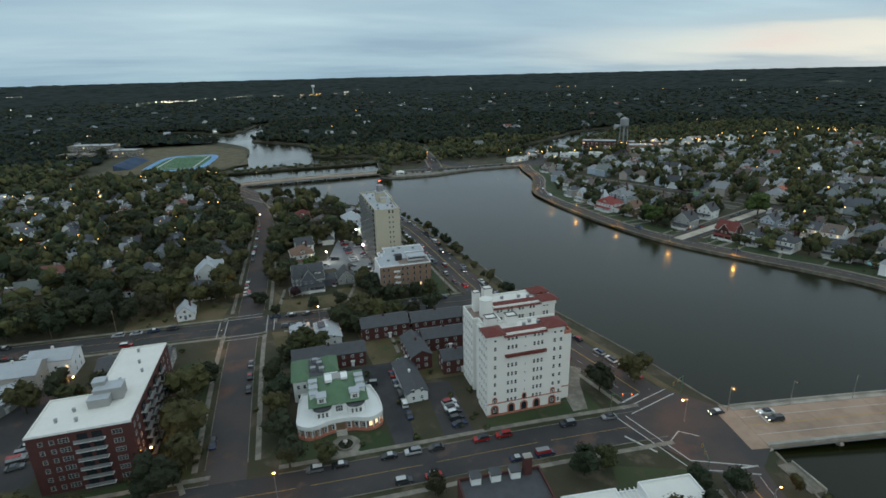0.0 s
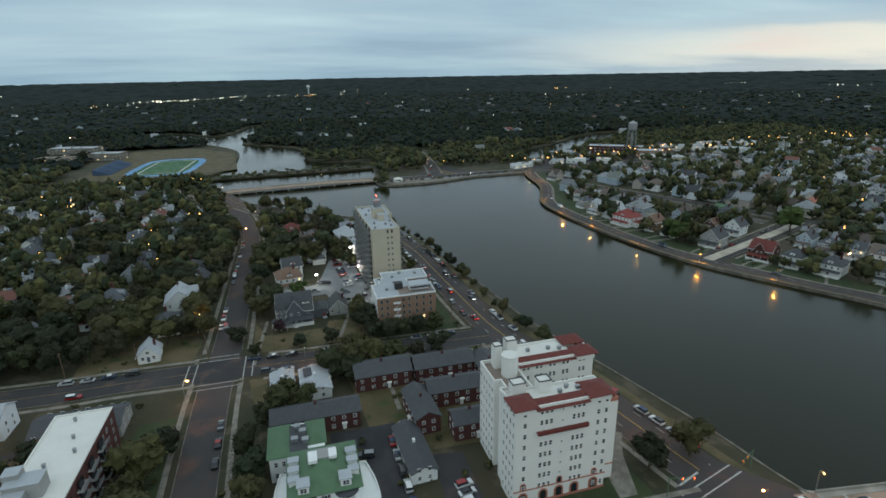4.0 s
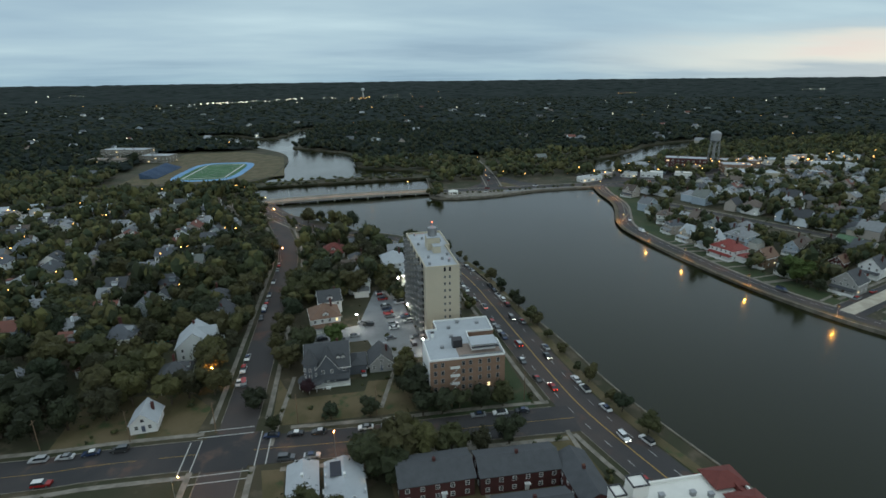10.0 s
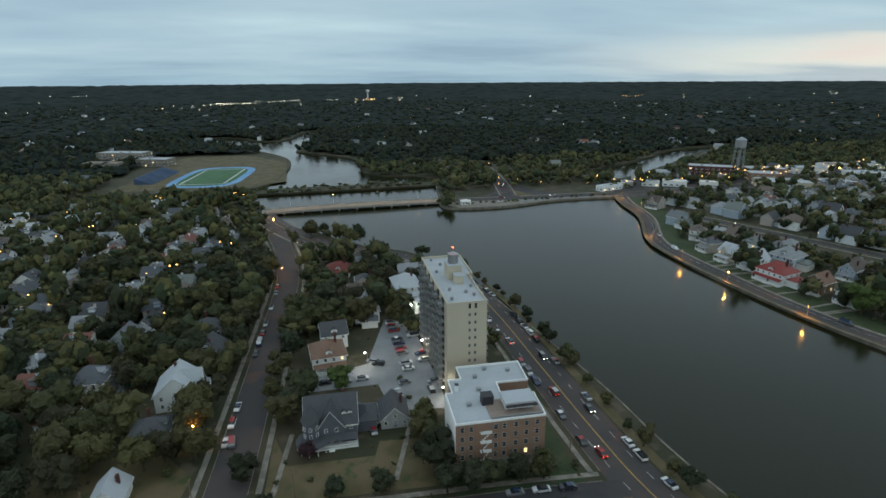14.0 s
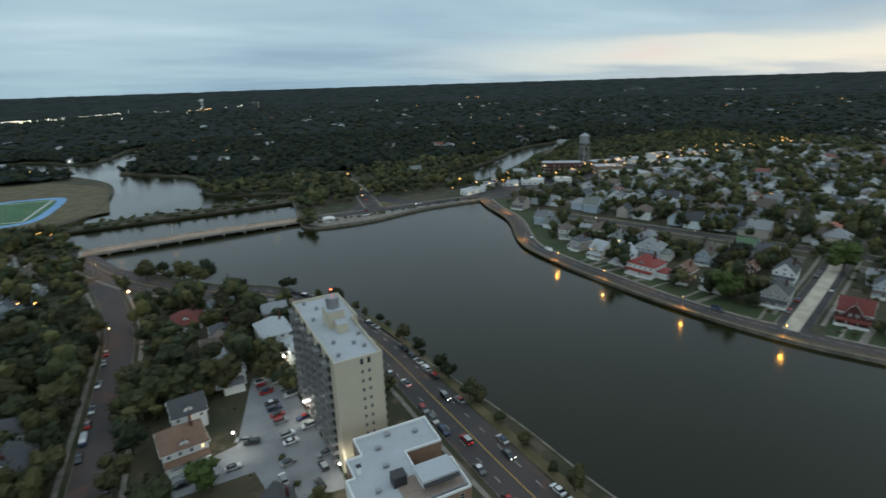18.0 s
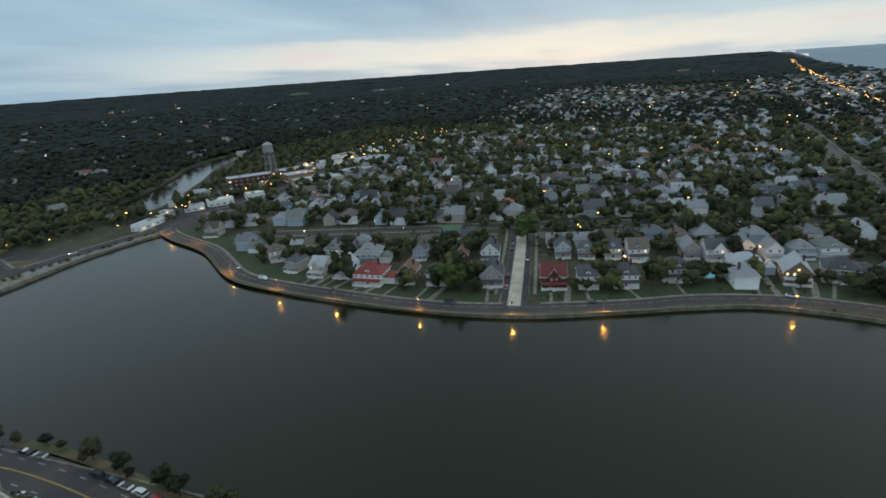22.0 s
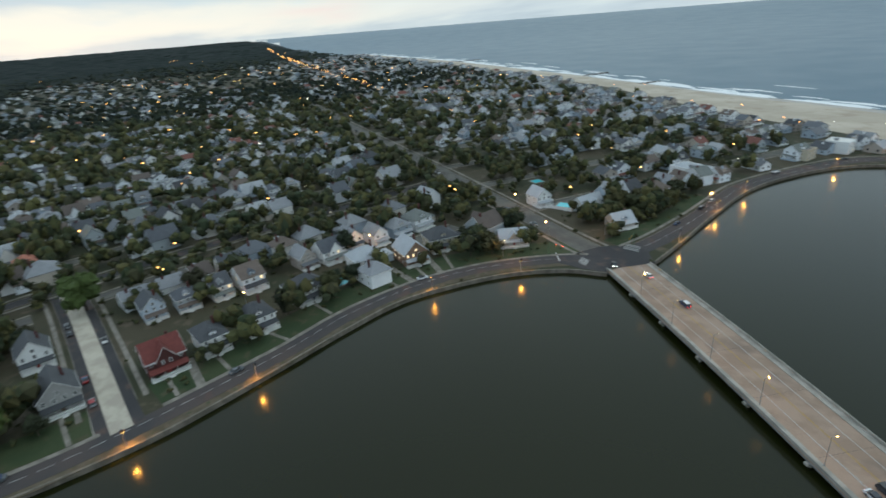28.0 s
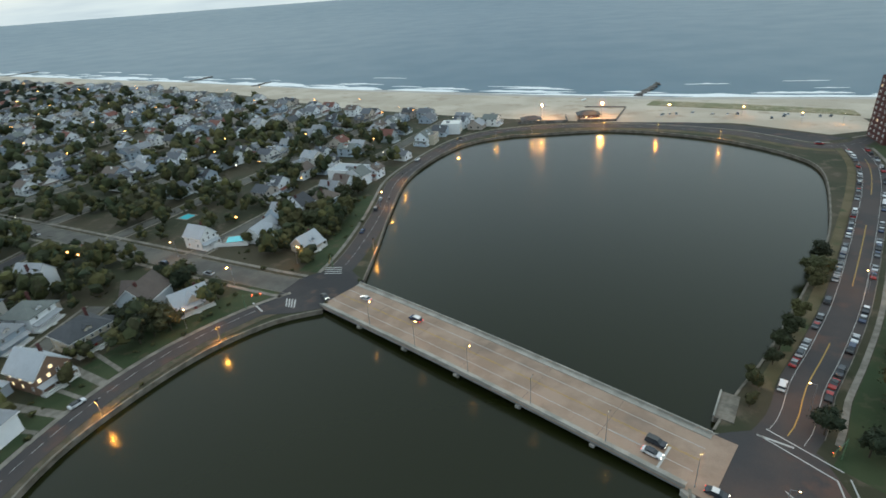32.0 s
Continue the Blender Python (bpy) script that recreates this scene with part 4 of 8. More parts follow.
windows(APT, (0, 8.2), (0, 0), (1.3, 3.2, 5.2, 7.0), FL, 0.95, 1.45, "stucco", lit_share=0.0)
windows(APT, (0.6, 26), (0.6, 15.5), (1.2, 3.3, 5.4, 7.5, 9.4), FL[:8], 0.95, 1.45, "stucco", lit_share=0.0)
windows(APT, (2.4, 15.5), (2.4, 12), (1.2, 2.6), FL[:8], 0.9, 1.4, "stucco", lit_share=0.0)
windows(APT, (9, 19), (31.5, 19), (1.6, 2.8, 5.4, 6.6, 9.4, 10.6, 13.4, 14.6, 18.4, 19.6), FL[5:], 0.9, 1.5, "stucco", lit_share=0.0)
part("pent_roof", boxes((5.6, 18.9, -1.0, 0.02, 20.4, 20.75), (5.4, 19.1, -0.8, 0.02, 20.75, 21.1)), "red_tile", APT)
part("string_course", boxes((-0.12, 25.12, -0.12, 0.02, 4.35, 4.7), (-0.1, 25.1, -0.1, 0.02, 0.0, 0.7)), "terracotta", APT)
part("string_course", boxes((25.0, 29.12, 2.38, 2.52, 4.35, 4.7), (29.0, 29.12, 2.4, 8.1, 4.35, 4.7), (29.0, 29.1, 2.4, 8.1, 0.0, 0.7)), "terracotta", APT)


def arch(ob, p, q, x, z, w, h, t=0.45):
    """A round-headed terracotta surround."""
    bm = bmesh.new()
    outer, inner = [], []
    for rr, lst in ((w / 2 + t, outer), (w / 2, inner)):
        lst += [(-rr, 0), (-rr, h)] + [(-rr * math.cos(a), h + rr * math.sin(a)) for a in (math.pi * k / 8 for k in range(1, 8))] + [(rr, h), (rr, 0)]
    for (a, b), (c, d) in zip(zip(outer, outer[1:]), zip(inner, inner[1:])):
        f = [bm.verts.new((u, -0.12, v)) for u, v in (a, b, d, c)]
        g = [bm.verts.new((u, 0.02, v)) for u, v in (a, b, d, c)]
        bm.faces.new(f)
        for i in range(4):
            bm.faces.new((f[i], g[i], g[(i + 1) % 4], f[(i + 1) % 4]))
    bmesh.ops.recalc_face_normals(bm, faces=bm.faces)
    o = part("arch", bm, "terracotta", ob)
    o.matrix_basis = on_wall(p, q, x, z)
    g = bmesh.new()
    f = [g.verts.new((u, -0.03, v)) for u, v in inner]
    g.faces.new(f)
    o2 = part("arch_glass", g, "glass", o)


for x in (2.4, 7.9, 12.2, 16.5, 21.9):
    arch(APT, *front, x, 0.7, 1.7, 1.9)
for x in (2.4, 12.2, 21.9):
    arch(APT, *front, x, 4.7, 1.0, 1.2, 0.3)
for x in (1.4, 4.1):
    arch(APT, (29, 2.5), (29, 8), x, 0.7, 1.3, 1.8)
for x in (2.4, 21.9):
    part("balcony", boxes((x - 0.9, x + 0.9, -0.6, 0.02, FL[7] + 1.7, FL[7] + 1.85), (x - 0.9, x + 0.9, -0.6, -0.53, FL[7] + 1.85, FL[7] + 2.5)), "stucco", APT)
for x, y in ((13, 4), (15.5, 5.5), (18, 4.4), (20, 24.5), (14, 25), (23, 23.5)):
    roof_box(APT, "roof_vent", x, x + 0.9, y, y + 0.7, 27.6, 28.4, "metal", "metal")

# ---------------------------------------------------------------- red brick L-shaped block
BRK = thing("apartment_building", at(-61.5, 141, -3.8), "dark red brick apartment block with a flat white roof and balconies", "apartment building")
OUT = [(0, 0), (24, 0), (25, 44), (11.5, 44), (11.5, 17), (0, 17)]
block(BRK, OUT, 0, 17.8, "dark_brick", "white_roof")
parapet(BRK, OUT, 17.8, 0.35, 0.35, "white_roof")
part("coping", boxes((-0.15, 24.15, -0.15, -0.01, 17.5, 18.1)), "white_paint", BRK)
BF = [1.0 + 2.75 * i for i in range(6)]
windows(BRK, (0, 0), (24, 0), (3.0, 5.5), BF, 1.1, 1.3, "grey_wall")
windows(BRK, (0, 0), (24, 0), (8.2, 20.4), BF, 2.4, 1.4, "grey_wall", bars=2, lit_share=0.05)
windows(BRK, (24, 0), (25, 44), (2, 5, 34, 37, 41), BF, 1.2, 1.4, "grey_wall")
windows(BRK, (0, 17), (0, 0), (3, 8, 13), BF, 1.4, 1.4, "grey_wall")
for z in BF:
    b = part("balcony", boxes((10.6, 17.6, -1.2, 0.02, z - 0.35, z - 0.12)), "white_paint", BRK)
    part("railing", boxes((10.6, 17.6, -1.2, -1.14, z - 0.12, z + 0.75)), "metal", b)
    part("balcony_door", boxes((11.2, 13.6, -0.03, 0.02, z - 0.1, z + 1.9), (14.6, 17.0, -0.03, 0.02, z - 0.1, z + 1.9)), "glass", BRK)
    for y in (8, 15, 22, 29):
        b = part("balcony", boxes((24.2, 25.9, y, y + 4.5, z - 0.25, z - 0.12)), "grey_wall", BRK)
        part("railing", boxes((25.84, 25.9, y, y + 4.5, z - 0.12, z + 0.75)), "metal", b)
        part("balcony_door", boxes((24.35 + y * 0.0227, 24.6 + y * 0.0227, y + 0.8, y + 3.6, z - 0.1, z + 1.9)), "glass", BRK)
roof_box(BRK, "stair_house", 12.5, 19.5, 12, 16.5, 17.8, 21.4, "grey_wall", "cool_roof")
roof_box(BRK, "lift_house", 11.8, 15, 14.5, 17.5, 17.8, 22.6, "grey_wall", "cool_roof")
roof_box(BRK, "stair_house", 11.6, 16.8, 9.2, 12, 17.8, 20.2, "grey_wall", "cool_roof")
for x, y in ((5, 5), (8, 9), (16, 22), (19, 32), (17, 40), (10, 4), (21, 26)):
    roof_box(BRK, "roof_vent", x, x + 0.6, y, y + 0.6, 17.8, 18.7, "metal", "metal")

# ---------------------------------------------------------------- green-roofed mansion with curved veranda
MAN = thing("mansion", at(17, 149, -5.0), "cream mansion with a green hipped roof and a curved white veranda", "house")
part("wall", boxes((-8, 8, -7, 9, 0, 8.0)), "white_paint", MAN)
bm = bmesh.new()
hip(bm, -8, 8, -7, 9, 8.0, 3.6, 1.0)
part("roof", bm, "green_roof", MAN, "green shingled hipped roof")
part("roof_deck", boxes((-3.6, 3.4, 0.5, 4.2, 10.6, 11.75)), "grey_wall", MAN)
part("skylight", boxes((-3.4, -1.2, -0.6, 3.2, 11.2, 12.1)), "white_paint", MAN)
part("skylight", boxes((1.6, 3.6, 0.2, 3.4, 11.2, 12.0)), "white_paint", MAN)
ver = [(-11, 6), (-12.2, 0), (-12.6, -5)] + [(-8.5 - 4.6 * math.cos(a), -8 - 4.6 * math.sin(a)) for a in (0.3, 0.8, 1.3, 1.8)] + [(-3, -11), (3, -11)] + [(8.5 + 4.6 * math.cos(a), -8 - 4.6 * math.sin(a)) for a in (1.8, 1.3, 0.8, 0.3)] + [(12.8, -4), (12.2, 0), (11, 5)]
ver = [tuple(p) for p in smooth(ver, step=1.2)]
bm = bmesh.new()
prism(bm, ver, 0.0, 0.9)
part("veranda_floor", bm, "terracotta", MAN, "dull red veranda base")
bm = bmesh.new()
prism(bm, ver, 3.4, 4.1)
part("veranda_roof", bm, "white_paint", MAN, "white flat veranda roof")
parapet(MAN, ver, 4.1, 0.7, 0.25, "white_paint", "veranda_parapet")
inner = [(x * 0.93, y * 0.93 - 0.3) for x, y in ver]
bm = bmesh.new()
prism(bm, inner, 0.9, 3.4, side_only=True)
part("veranda_wall", bm, "tan_brick", MAN)
for i in range(0, len(ver), 2):
    x, y = ver[i]
    bm = bmesh.new()
    tube(bm, (x * 0.975, y * 0.975, 0.9), (x * 0.975, y * 0.975, 3.4), 0.2, 0.17)
    part("column", bm, "white_paint", MAN)
for i in range(1, len(inner) - 1, 2):
    p, q = inner[i], inner[i + 1]
    share("window", window_mesh(1.2, 1.7, "trim", "lit_glass" if inner[i][0] > 7.5 else "glass"), MAN, on_wall(p, q, 0.6, 1.2))
for x, y in ((-5, -8.2), (5, -8.2)):
    d = part("dormer", boxes((x - 1.3, x + 1.3, y + 1.2, y + 4, 7.4, 10.4)), "white_paint", MAN)
    part("dormer_roof", boxes((x - 1.6, x + 1.6, y + 0.9, y + 4.4, 10.4, 10.6)), "cool_roof", d)
    share("window", window_mesh(1.6, 1.4), d, on_wall((x - 1, y + 1.2), (x + 1, y + 1.2), 1.0, 8.6))
    bm = bmesh.new()
    prism(bm, [(x + 2.6 * math.cos(a), -7 + 2.2 * math.sin(a)) for a in (math.pi + math.pi * k / 8 for k in range(9))], 0, 7.0)
    part("bay", bm, "white_paint", MAN)
    bm = bmesh.new()
    prism(bm, [(x + 2.9 * math.cos(a), -7 + 2.6 * math.sin(a)) for a in (math.pi + math.pi * k / 8 for k in range(9))], 7.0, 7.4)
    part("bay_roof", bm, "slate", MAN)
    windows(MAN, (x - 2.6, -9.25), (x + 2.6, -9.25), (1.4, 2.6, 3.8), (4.9,), 0.8, 1.6)
for y in (-3, 0.5, 4):
    for s in (-1, 1):
        d = part("dormer", boxes((s * 7.2 - 1.2, s * 7.2 + 1.2, y - 0.9, y + 0.9, 7.6, 9.9)), "white_paint", MAN)
        part("dormer_roof", boxes((s * 7.2 - 1.4, s * 7.2 + 1.4, y - 1.1, y + 1.1, 9.9, 10.1)), "cool_roof", d)
windows(MAN, (-8, -7), (8, -7), (8,), (4.7,), 2.2, 2.2, bars=2)
windows(MAN, (-8, 9), (-8, -7), (2.5, 5, 8, 12), (4.9,), 1.0, 1.7)
windows(MAN, (8, -7), (8, 9), (3, 7, 10, 13), (4.9,), 1.0, 1.7)
part("wing_wall", boxes((-13.5, 1, 9, 22, 0, 7.8)), "white_paint", MAN)
for a in ((-13.5, -8.2, 9, 22), (-3.5, 1, 12, 22)):
    bm = bmesh.new()
    hip(bm, *a, 7.8, 2.0, 0.6)
    part("wing_roof", bm, "green_roof", MAN)
part("flat_roof", boxes((-8.2, -3.5, 9, 21, 7.8, 8.2)), "slate", MAN)
for x, y in ((-7.6, 13), (-5.4, 16), (-6.8, 18.5), (-4.8, 12)):
    roof_box(MAN, "air_unit", x, x + 1.6, y, y + 1.4, 8.2, 9.3, "metal", "metal")
windows(MAN, (-13.5, 22), (-13.5, 9), (2, 5, 8, 11), (1.2, 4.6), 1.0, 1.6)
windows(MAN, (-13.5, 9), (-8, 9), (1.6, 3.6), (1.2, 4.6), 1.0, 1.6)
steps = part("steps", boxes((-1.6, 1.6, -13, -11, 0, 0.3), (-1.6, 1.6, -12.4, -11, 0.3, 0.6), (-1.6, 1.6, -11.8, -11, 0.6, 0.9)), "concrete", MAN)
part("front_door", boxes((-1.2, 1.2, -10.75, -10.4, 0.9, 3.3)), "wood", MAN)

FOUNT = thing("fountain", at(16, 131.5, 0), "round pale stone fountain basin on a circular forecourt", "fountain")
bm = bmesh.new()
prism(bm, [(4.4 * math.cos(k * math.pi / 14), 4.4 * math.sin(k * math.pi / 14)) for k in range(28)], 0, 0.12)
part("forecourt", bm, "walk", FOUNT)
bm = bmesh.new()
for k in range(24):
    a, b = k * math.pi / 12, (k + 1) * math.pi / 12
    for r0, r1, z0, z1 in ((2.2, 2.5, 0.12, 0.65),):
        p = [(r * math.cos(w), r * math.sin(w), z) for w, r, z in ((a, r0, z1), (a, r1, z1), (b, r1, z1), (b, r0, z1))]
        q = [(x, y, z0) for x, y, z in p]
        v, u = [bm.verts.new(c) for c in p], [bm.verts.new(c) for c in q]
        bm.faces.new(v)
        bm.faces.new((u[1], u[2], v[2], v[1]))
        bm.faces.new((u[3], u[0], v[0], v[3]))
part("basin", bm, "walk", FOUNT)
bm = bmesh.new()
prism(bm, [(2.2 * math.cos(k * math.pi / 10), 2.2 * math.sin(k * math.pi / 10)) for k in range(20)], 0.2, 0.5)
part("water", bm, "lake_water", FOUNT)
bm = bmesh.new()
tube(bm, (0, 0, 0.5), (0, 0, 1.6), 0.25, 0.12)
tube(bm, (0, 0, 1.5), (0, 0, 1.65), 0.3, 0.75)
part("spout", bm, "concrete", FOUNT)

# ---------------------------------------------------------------- beige tower with balconies
TWR = thing("apartment_tower", at(59.3, 268.6, -3.0), "tall beige apartment tower with balconies and a roof tank", "apartment tower")
TO = [(0, 0), (13.2, 0), (13.4, 26), (15.2, 26), (15.4, 47.5), (-0.3, 47.5), (-0.3, 14), (0, 14)]
block(TWR, TO, 0, 33.4, "beige_wall", "cool_roof")
parapet(TWR, TO, 33.4, 0.8, 0.35, "beige_wall")
TF = [1.6 + 2.75 * i for i in range(12)]
windows(TWR, (0, 0), (13.2, 0), (7.4, 9.3), TF[:11], 0.8, 1.1, "grey_wall")
windows(TWR, (0, 0), (13.2, 0), (7.4, 9.4), TF[11:], 0.8, 1.7, "dark_metal")
for z in TF:
    for y in (4, 12, 20, 28, 36, 42.5):
        b = part("balcony", boxes((-1.9, -0.3, y, y + 4.2, z - 0.5, z - 0.3)), "grey_wall", TWR)
        part("railing", boxes((-1.9, -1.83, y, y + 4.2, z - 0.3, z + 0.6), (-1.83, -0.3, y, y + 0.06, z - 0.3, z + 0.6), (-1.83, -0.3, y + 4.14, y + 4.2, z - 0.3, z + 0.6)), "metal", b)
        part("balcony_door", boxes((-0.36, -0.02, y + 0.6, y + 3.4, z - 0.28, z + 1.7)), "glass", TWR)
    for y in (3, 9, 15, 21):
        b = part("balcony", boxes((13.3, 14.6, y, y + 3.2, z - 0.5, z - 0.3)), "grey_wall", TWR)
        part("railing", boxes((14.53, 14.6, y, y + 3.2, z - 0.3, z + 0.6)), "metal", b)
PEN = roof_box(TWR, "penthouse", 5.0, 10.2, 22, 28.5, 33.4, 38.6, "beige_wall")
roof_box(TWR, "lift_house", 6.6, 9.6, 17.6, 21.4, 33.4, 36.2, "beige_wall")
bm = bmesh.new()
tube(bm, (7.6, 25.3, 38.8), (7.6, 25.3, 42.2), 1.9, 1.9, 18)
tk = part("water_tank", bm, "metal", TWR, "grey wooden water tank")
bm = bmesh.new()
tube(bm, (7.6, 25.3, 42.2), (7.6, 25.3, 42.9), 2.0, 0.3, 18)
part("tank_lid", bm, "metal", tk)
bm = bmesh.new()
tube(bm, (7.6, 25.3, 42.8), (7.6, 25.3, 44.4), 0.06, 0.06, 6)
part("beacon_mast", bm, "metal", TWR)
bm = bmesh.new()
bmesh.ops.create_icosphere(bm, subdivisions=1, radius=0.28)
bmesh.ops.translate(bm, verts=bm.verts, vec=(7.6, 25.3, 44.5))
part("beacon", bm, "lamp_red", TWR, "glowing red beacon")
for x, y in ((2, 4), (10, 6), (3, 12), (11, 14), (2, 30), (12, 33), (5, 38), (10, 43), (2.5, 44), (8, 9)):
    roof_box(TWR, "roof_vent", x, x + 0.9, y, y + 0.8, 33.4, 34.3, "metal", "metal")

# ---------------------------------------------------------------- tan brick block with white roof
TAN = thing("apartment_building", at(52, 233.3, -4.2), "five storey tan brick apartment block with a white flat roof", "apartment building")
TB = [(0, 0), (25, 0), (25.5, 11), (16, 11.3), (16.3, 18), (26, 17.8), (26.5, 29), (6, 29), (6, 22), (2, 22), (2, 15), (0, 15)]
block(TAN, TB, 0, 14.8, "tan_brick", "cool_roof")
parapet(TAN, TB, 14.8, 0.6, 0.3, "white_paint")
part("stone_base", boxes((-0.12, 25.12, -0.14, -0.002, 0, 3.2)), "walk", TAN)
part("side_render", boxes((-0.1, -0.002, 0.0, 15, 0, 14.8)), "white_paint", TAN)
GF = [0.9 + 2.9 * i for i in range(5)]
windows(TAN, (0, 0), (25, 0), (1.8, 4.2, 11, 13.4, 16.6, 19.6, 22.6), GF, 1.15, 1.6, "grey_wall")
windows(TAN, (0, 15), (0, 0), (2, 5, 8, 11, 13.4), GF, 1.1, 1.6, "grey_wall")
windows(TAN, (6, 29), (6, 22), (1.5, 3.5, 5.5), GF, 1.1, 1.6, "grey_wall")
windows(TAN, (2, 22), (2, 15), (2, 5), GF, 1.1, 1.6, "grey_wall")
windows(TAN, (25, 0), (25.5, 11), (2, 5, 8), GF, 1.1, 1.6, "grey_wall")
windows(TAN, (26, 17.8), (26.5, 29), (2, 5, 8), GF, 1.1, 1.6, "grey_wall")
windows(TAN, (16.3, 11.3), (16.3, 18), (2, 4.6), GF, 1.1, 1.6, "grey_wall")
esc = bmesh.new()
for z in GF[1:]:
    box(esc, 6.6, 9.6, -1.25, -0.02, z - 0.35, z - 0.28)
    box(esc, 6.6, 9.6, -1.25, -1.19, z - 0.28, z + 0.65)
    for k in range(6):
        box(esc, 6.8 + k * 0.42, 7.2 + k * 0.42, -0.9, -0.4, z - 0.35 - 2.6 + k * 0.45, z - 0.30 - 2.6 + k * 0.45)
part("fire_escape", esc, "white_paint", TAN, "white painted iron fire escape")
part("deck_floor", boxes((10, 24.4, 0.8, 9.8, 14.85, 14.95)), "gravel_roof", TAN)
ph = part("penthouse", boxes((15, 23, 4.5, 9.5, 14.95, 17.2)), "white_paint", TAN)
part("penthouse_roof", boxes((14.6, 23.6, 3.6, 9.8, 17.2, 17.45)), "cool_roof", ph)
part("penthouse_awning", boxes((14.6, 23.6, 2.6, 3.6, 16.7, 16.9)), "dark_metal", ph)
roof_box(TAN, "lift_house", 9.2, 12.4, 7.6, 10.4, 14.8, 17.4, "dark_metal", "dark_metal")
part("railing", boxes((10, 24.4, 0.6, 0.66, 14.95, 15.9)), "metal", TAN)
roof_box(TAN, "chimney", 3.2, 4.2, 16, 17, 14.8, 16.8, "white_paint", "dark_metal")
for x, y in ((10, 22), (14, 26), (9.5, 15), (21, 24), (5, 8)):
    roof_box(TAN, "roof_vent", x, x + 1.2, y, y + 0.9, 14.8, 15.5, "metal", "metal")


# ---------------------------------------------------------------- garden apartments: dark brick rows with slate roofs
def row_house(cx, cy, length, width, turn, h=5.6, rise=2.0, wall="dark_brick", roof="slate", label="dark brick row of garden apartments with a slate roof", lit_share=0.04, blind=False):
    ob = thing("row_house", at(cx, cy, turn), label, "row house", "garden apartments")
    a, b = length / 2, width / 2
    bm = boxes((-a, a, -b, b, 0, h))
    gable_wall(bm, -a, a, -b, b, h, rise)
    part("wall", bm, wall, ob)
    bm = bmesh.new()
    gable(bm, -a, a, -b, b, h, rise, 0.45)
    part("roof", bm, roof, ob)
    n = 0 if blind else max(2, int(length / 3.2))
    for p, q in (((-a, -b), (a, -b)), ((a, b), (-a, b))):
        windows(ob, p, q, [length * (i + 0.5) / n for i in range(n)], (0.9, 3.5), 1.1, 1.3, lit_share=lit_share)
        for i in range(0 if blind else max(1, n // 4)):
            d = part("porch", boxes((-0.8, 0.8, -1.0, 0.02, 2.3, 2.5), (-0.55, 0.55, -0.05, 0.02, 0, 2.2)), "white_paint", ob)
            d.matrix_basis = on_wall(p, q, length * (i + 0.5) / max(1, n // 4) + 1.6, 0)
    for p, q in (((a, -b), (a, b)), ((-a, b), (-a, -b))):
        windows(ob, p, q, (width * 0.3, width * 0.7), (0.9, 3.5), 1.0, 1.3)
    part("chimney", boxes((-0.4, 0.4, -0.35, 0.35, h + rise - 0.6, h + rise + 1.1)), wall, ob)
    return ob


for row in ((44, 197, 19, 11, -4), (65.5, 194, 21, 10, -6), (50, 171.5, 17, 7.5, 88), (63.5, 178, 18, 9, -6), (61.5, 160, 11, 8, -6), (19, 179.8, 26, 8.5, -5), (79.5, 184, 17, 8, 86)):
    row_house(*row)
row_house(42.5, 155, 21, 7, 88, 3.4, 1.6, "white_paint", "slate", "long low white garage with a slate roof", blind=True)
row_house(11, 204, 13, 7.5, 88, 3.2, 1.3, "white_paint", "cool_roof", "low white building with a pale metal roof", blind=True)
S2 = row_house(21.5, 201, 15, 9.5, 88, 3.6, 1.2, "white_paint", "cool_roof", "low white building with a solar panel on its roof")
part("solar_panel", boxes((0.5, 6.2, 0.6, 3.6, 4.75, 4.83)), "solar", S2)
row_house(-48, 203, 24, 12, -5, 4.2, 2.2, "grey_wall", "slate", "low grey hall with a broad slate roof")
row_house(-86, 206, 17, 12, -6, 7.0, 2.4, "siding", "cool_roof", "pale three storey house with grey metal roofs")
row_house(-76, 213, 14, 10, -6, 7.0, 2.4, "siding", "cool_roof", "pale three storey house with grey metal roofs")
row_house(-90, 190, 22, 12, 60, 4.0, 1.2, "grey_wall", "cool_roof", "low grey hall with a pale metal roof")
# near roofs below the first view
FG = thing("white_house", at(75.5, 79.5, -10), "low white house with flat white roofs and open roof terraces", "house")
for x0, x1, y0, y1, z in ((-17, -3, -5, 4, 5.5), (-3, 3, -4, 4, 4.2), (3, 17, -6, 4.5, 5.8), (-20, -17, -5, 2, 4.0)):
    block(FG, rect(x0, x1, y0, y1), 0, z, "white_paint", "white_roof")
    parapet(FG, rect(x0, x1, y0, y1), z, 0.5, 0.25, "white_paint")
for x in (-1.8, -0.6, 0.6, 1.8):
    part("pergola_beam", boxes((x - 0.1, x + 0.1, -4, 4, 5.2, 5.4)), "white_paint", FG)
for x in (6, 10, 14):
    share("window", window_mesh(2.0, 2.0), FG, on_wall((17, 4.5), (3, 4.5), 17 - x, 1.0))
FG2 = thing("brick_house", at(48, 92, -9), "old dark brick house with parapets and a tall chimney", "house")
block(FG2, rect(-11, 10, -6, 5), 0, 7.4, "dark_brick", "slate")
parapet(FG2, rect(-11, 10, -6, 5), 7.4, 0.8, 0.4, "dark_brick")
roof_box(FG2, "chimney", 5.5, 7.5, 3.2, 4.8, 7.4, 12.5, "dark_brick", "concrete")
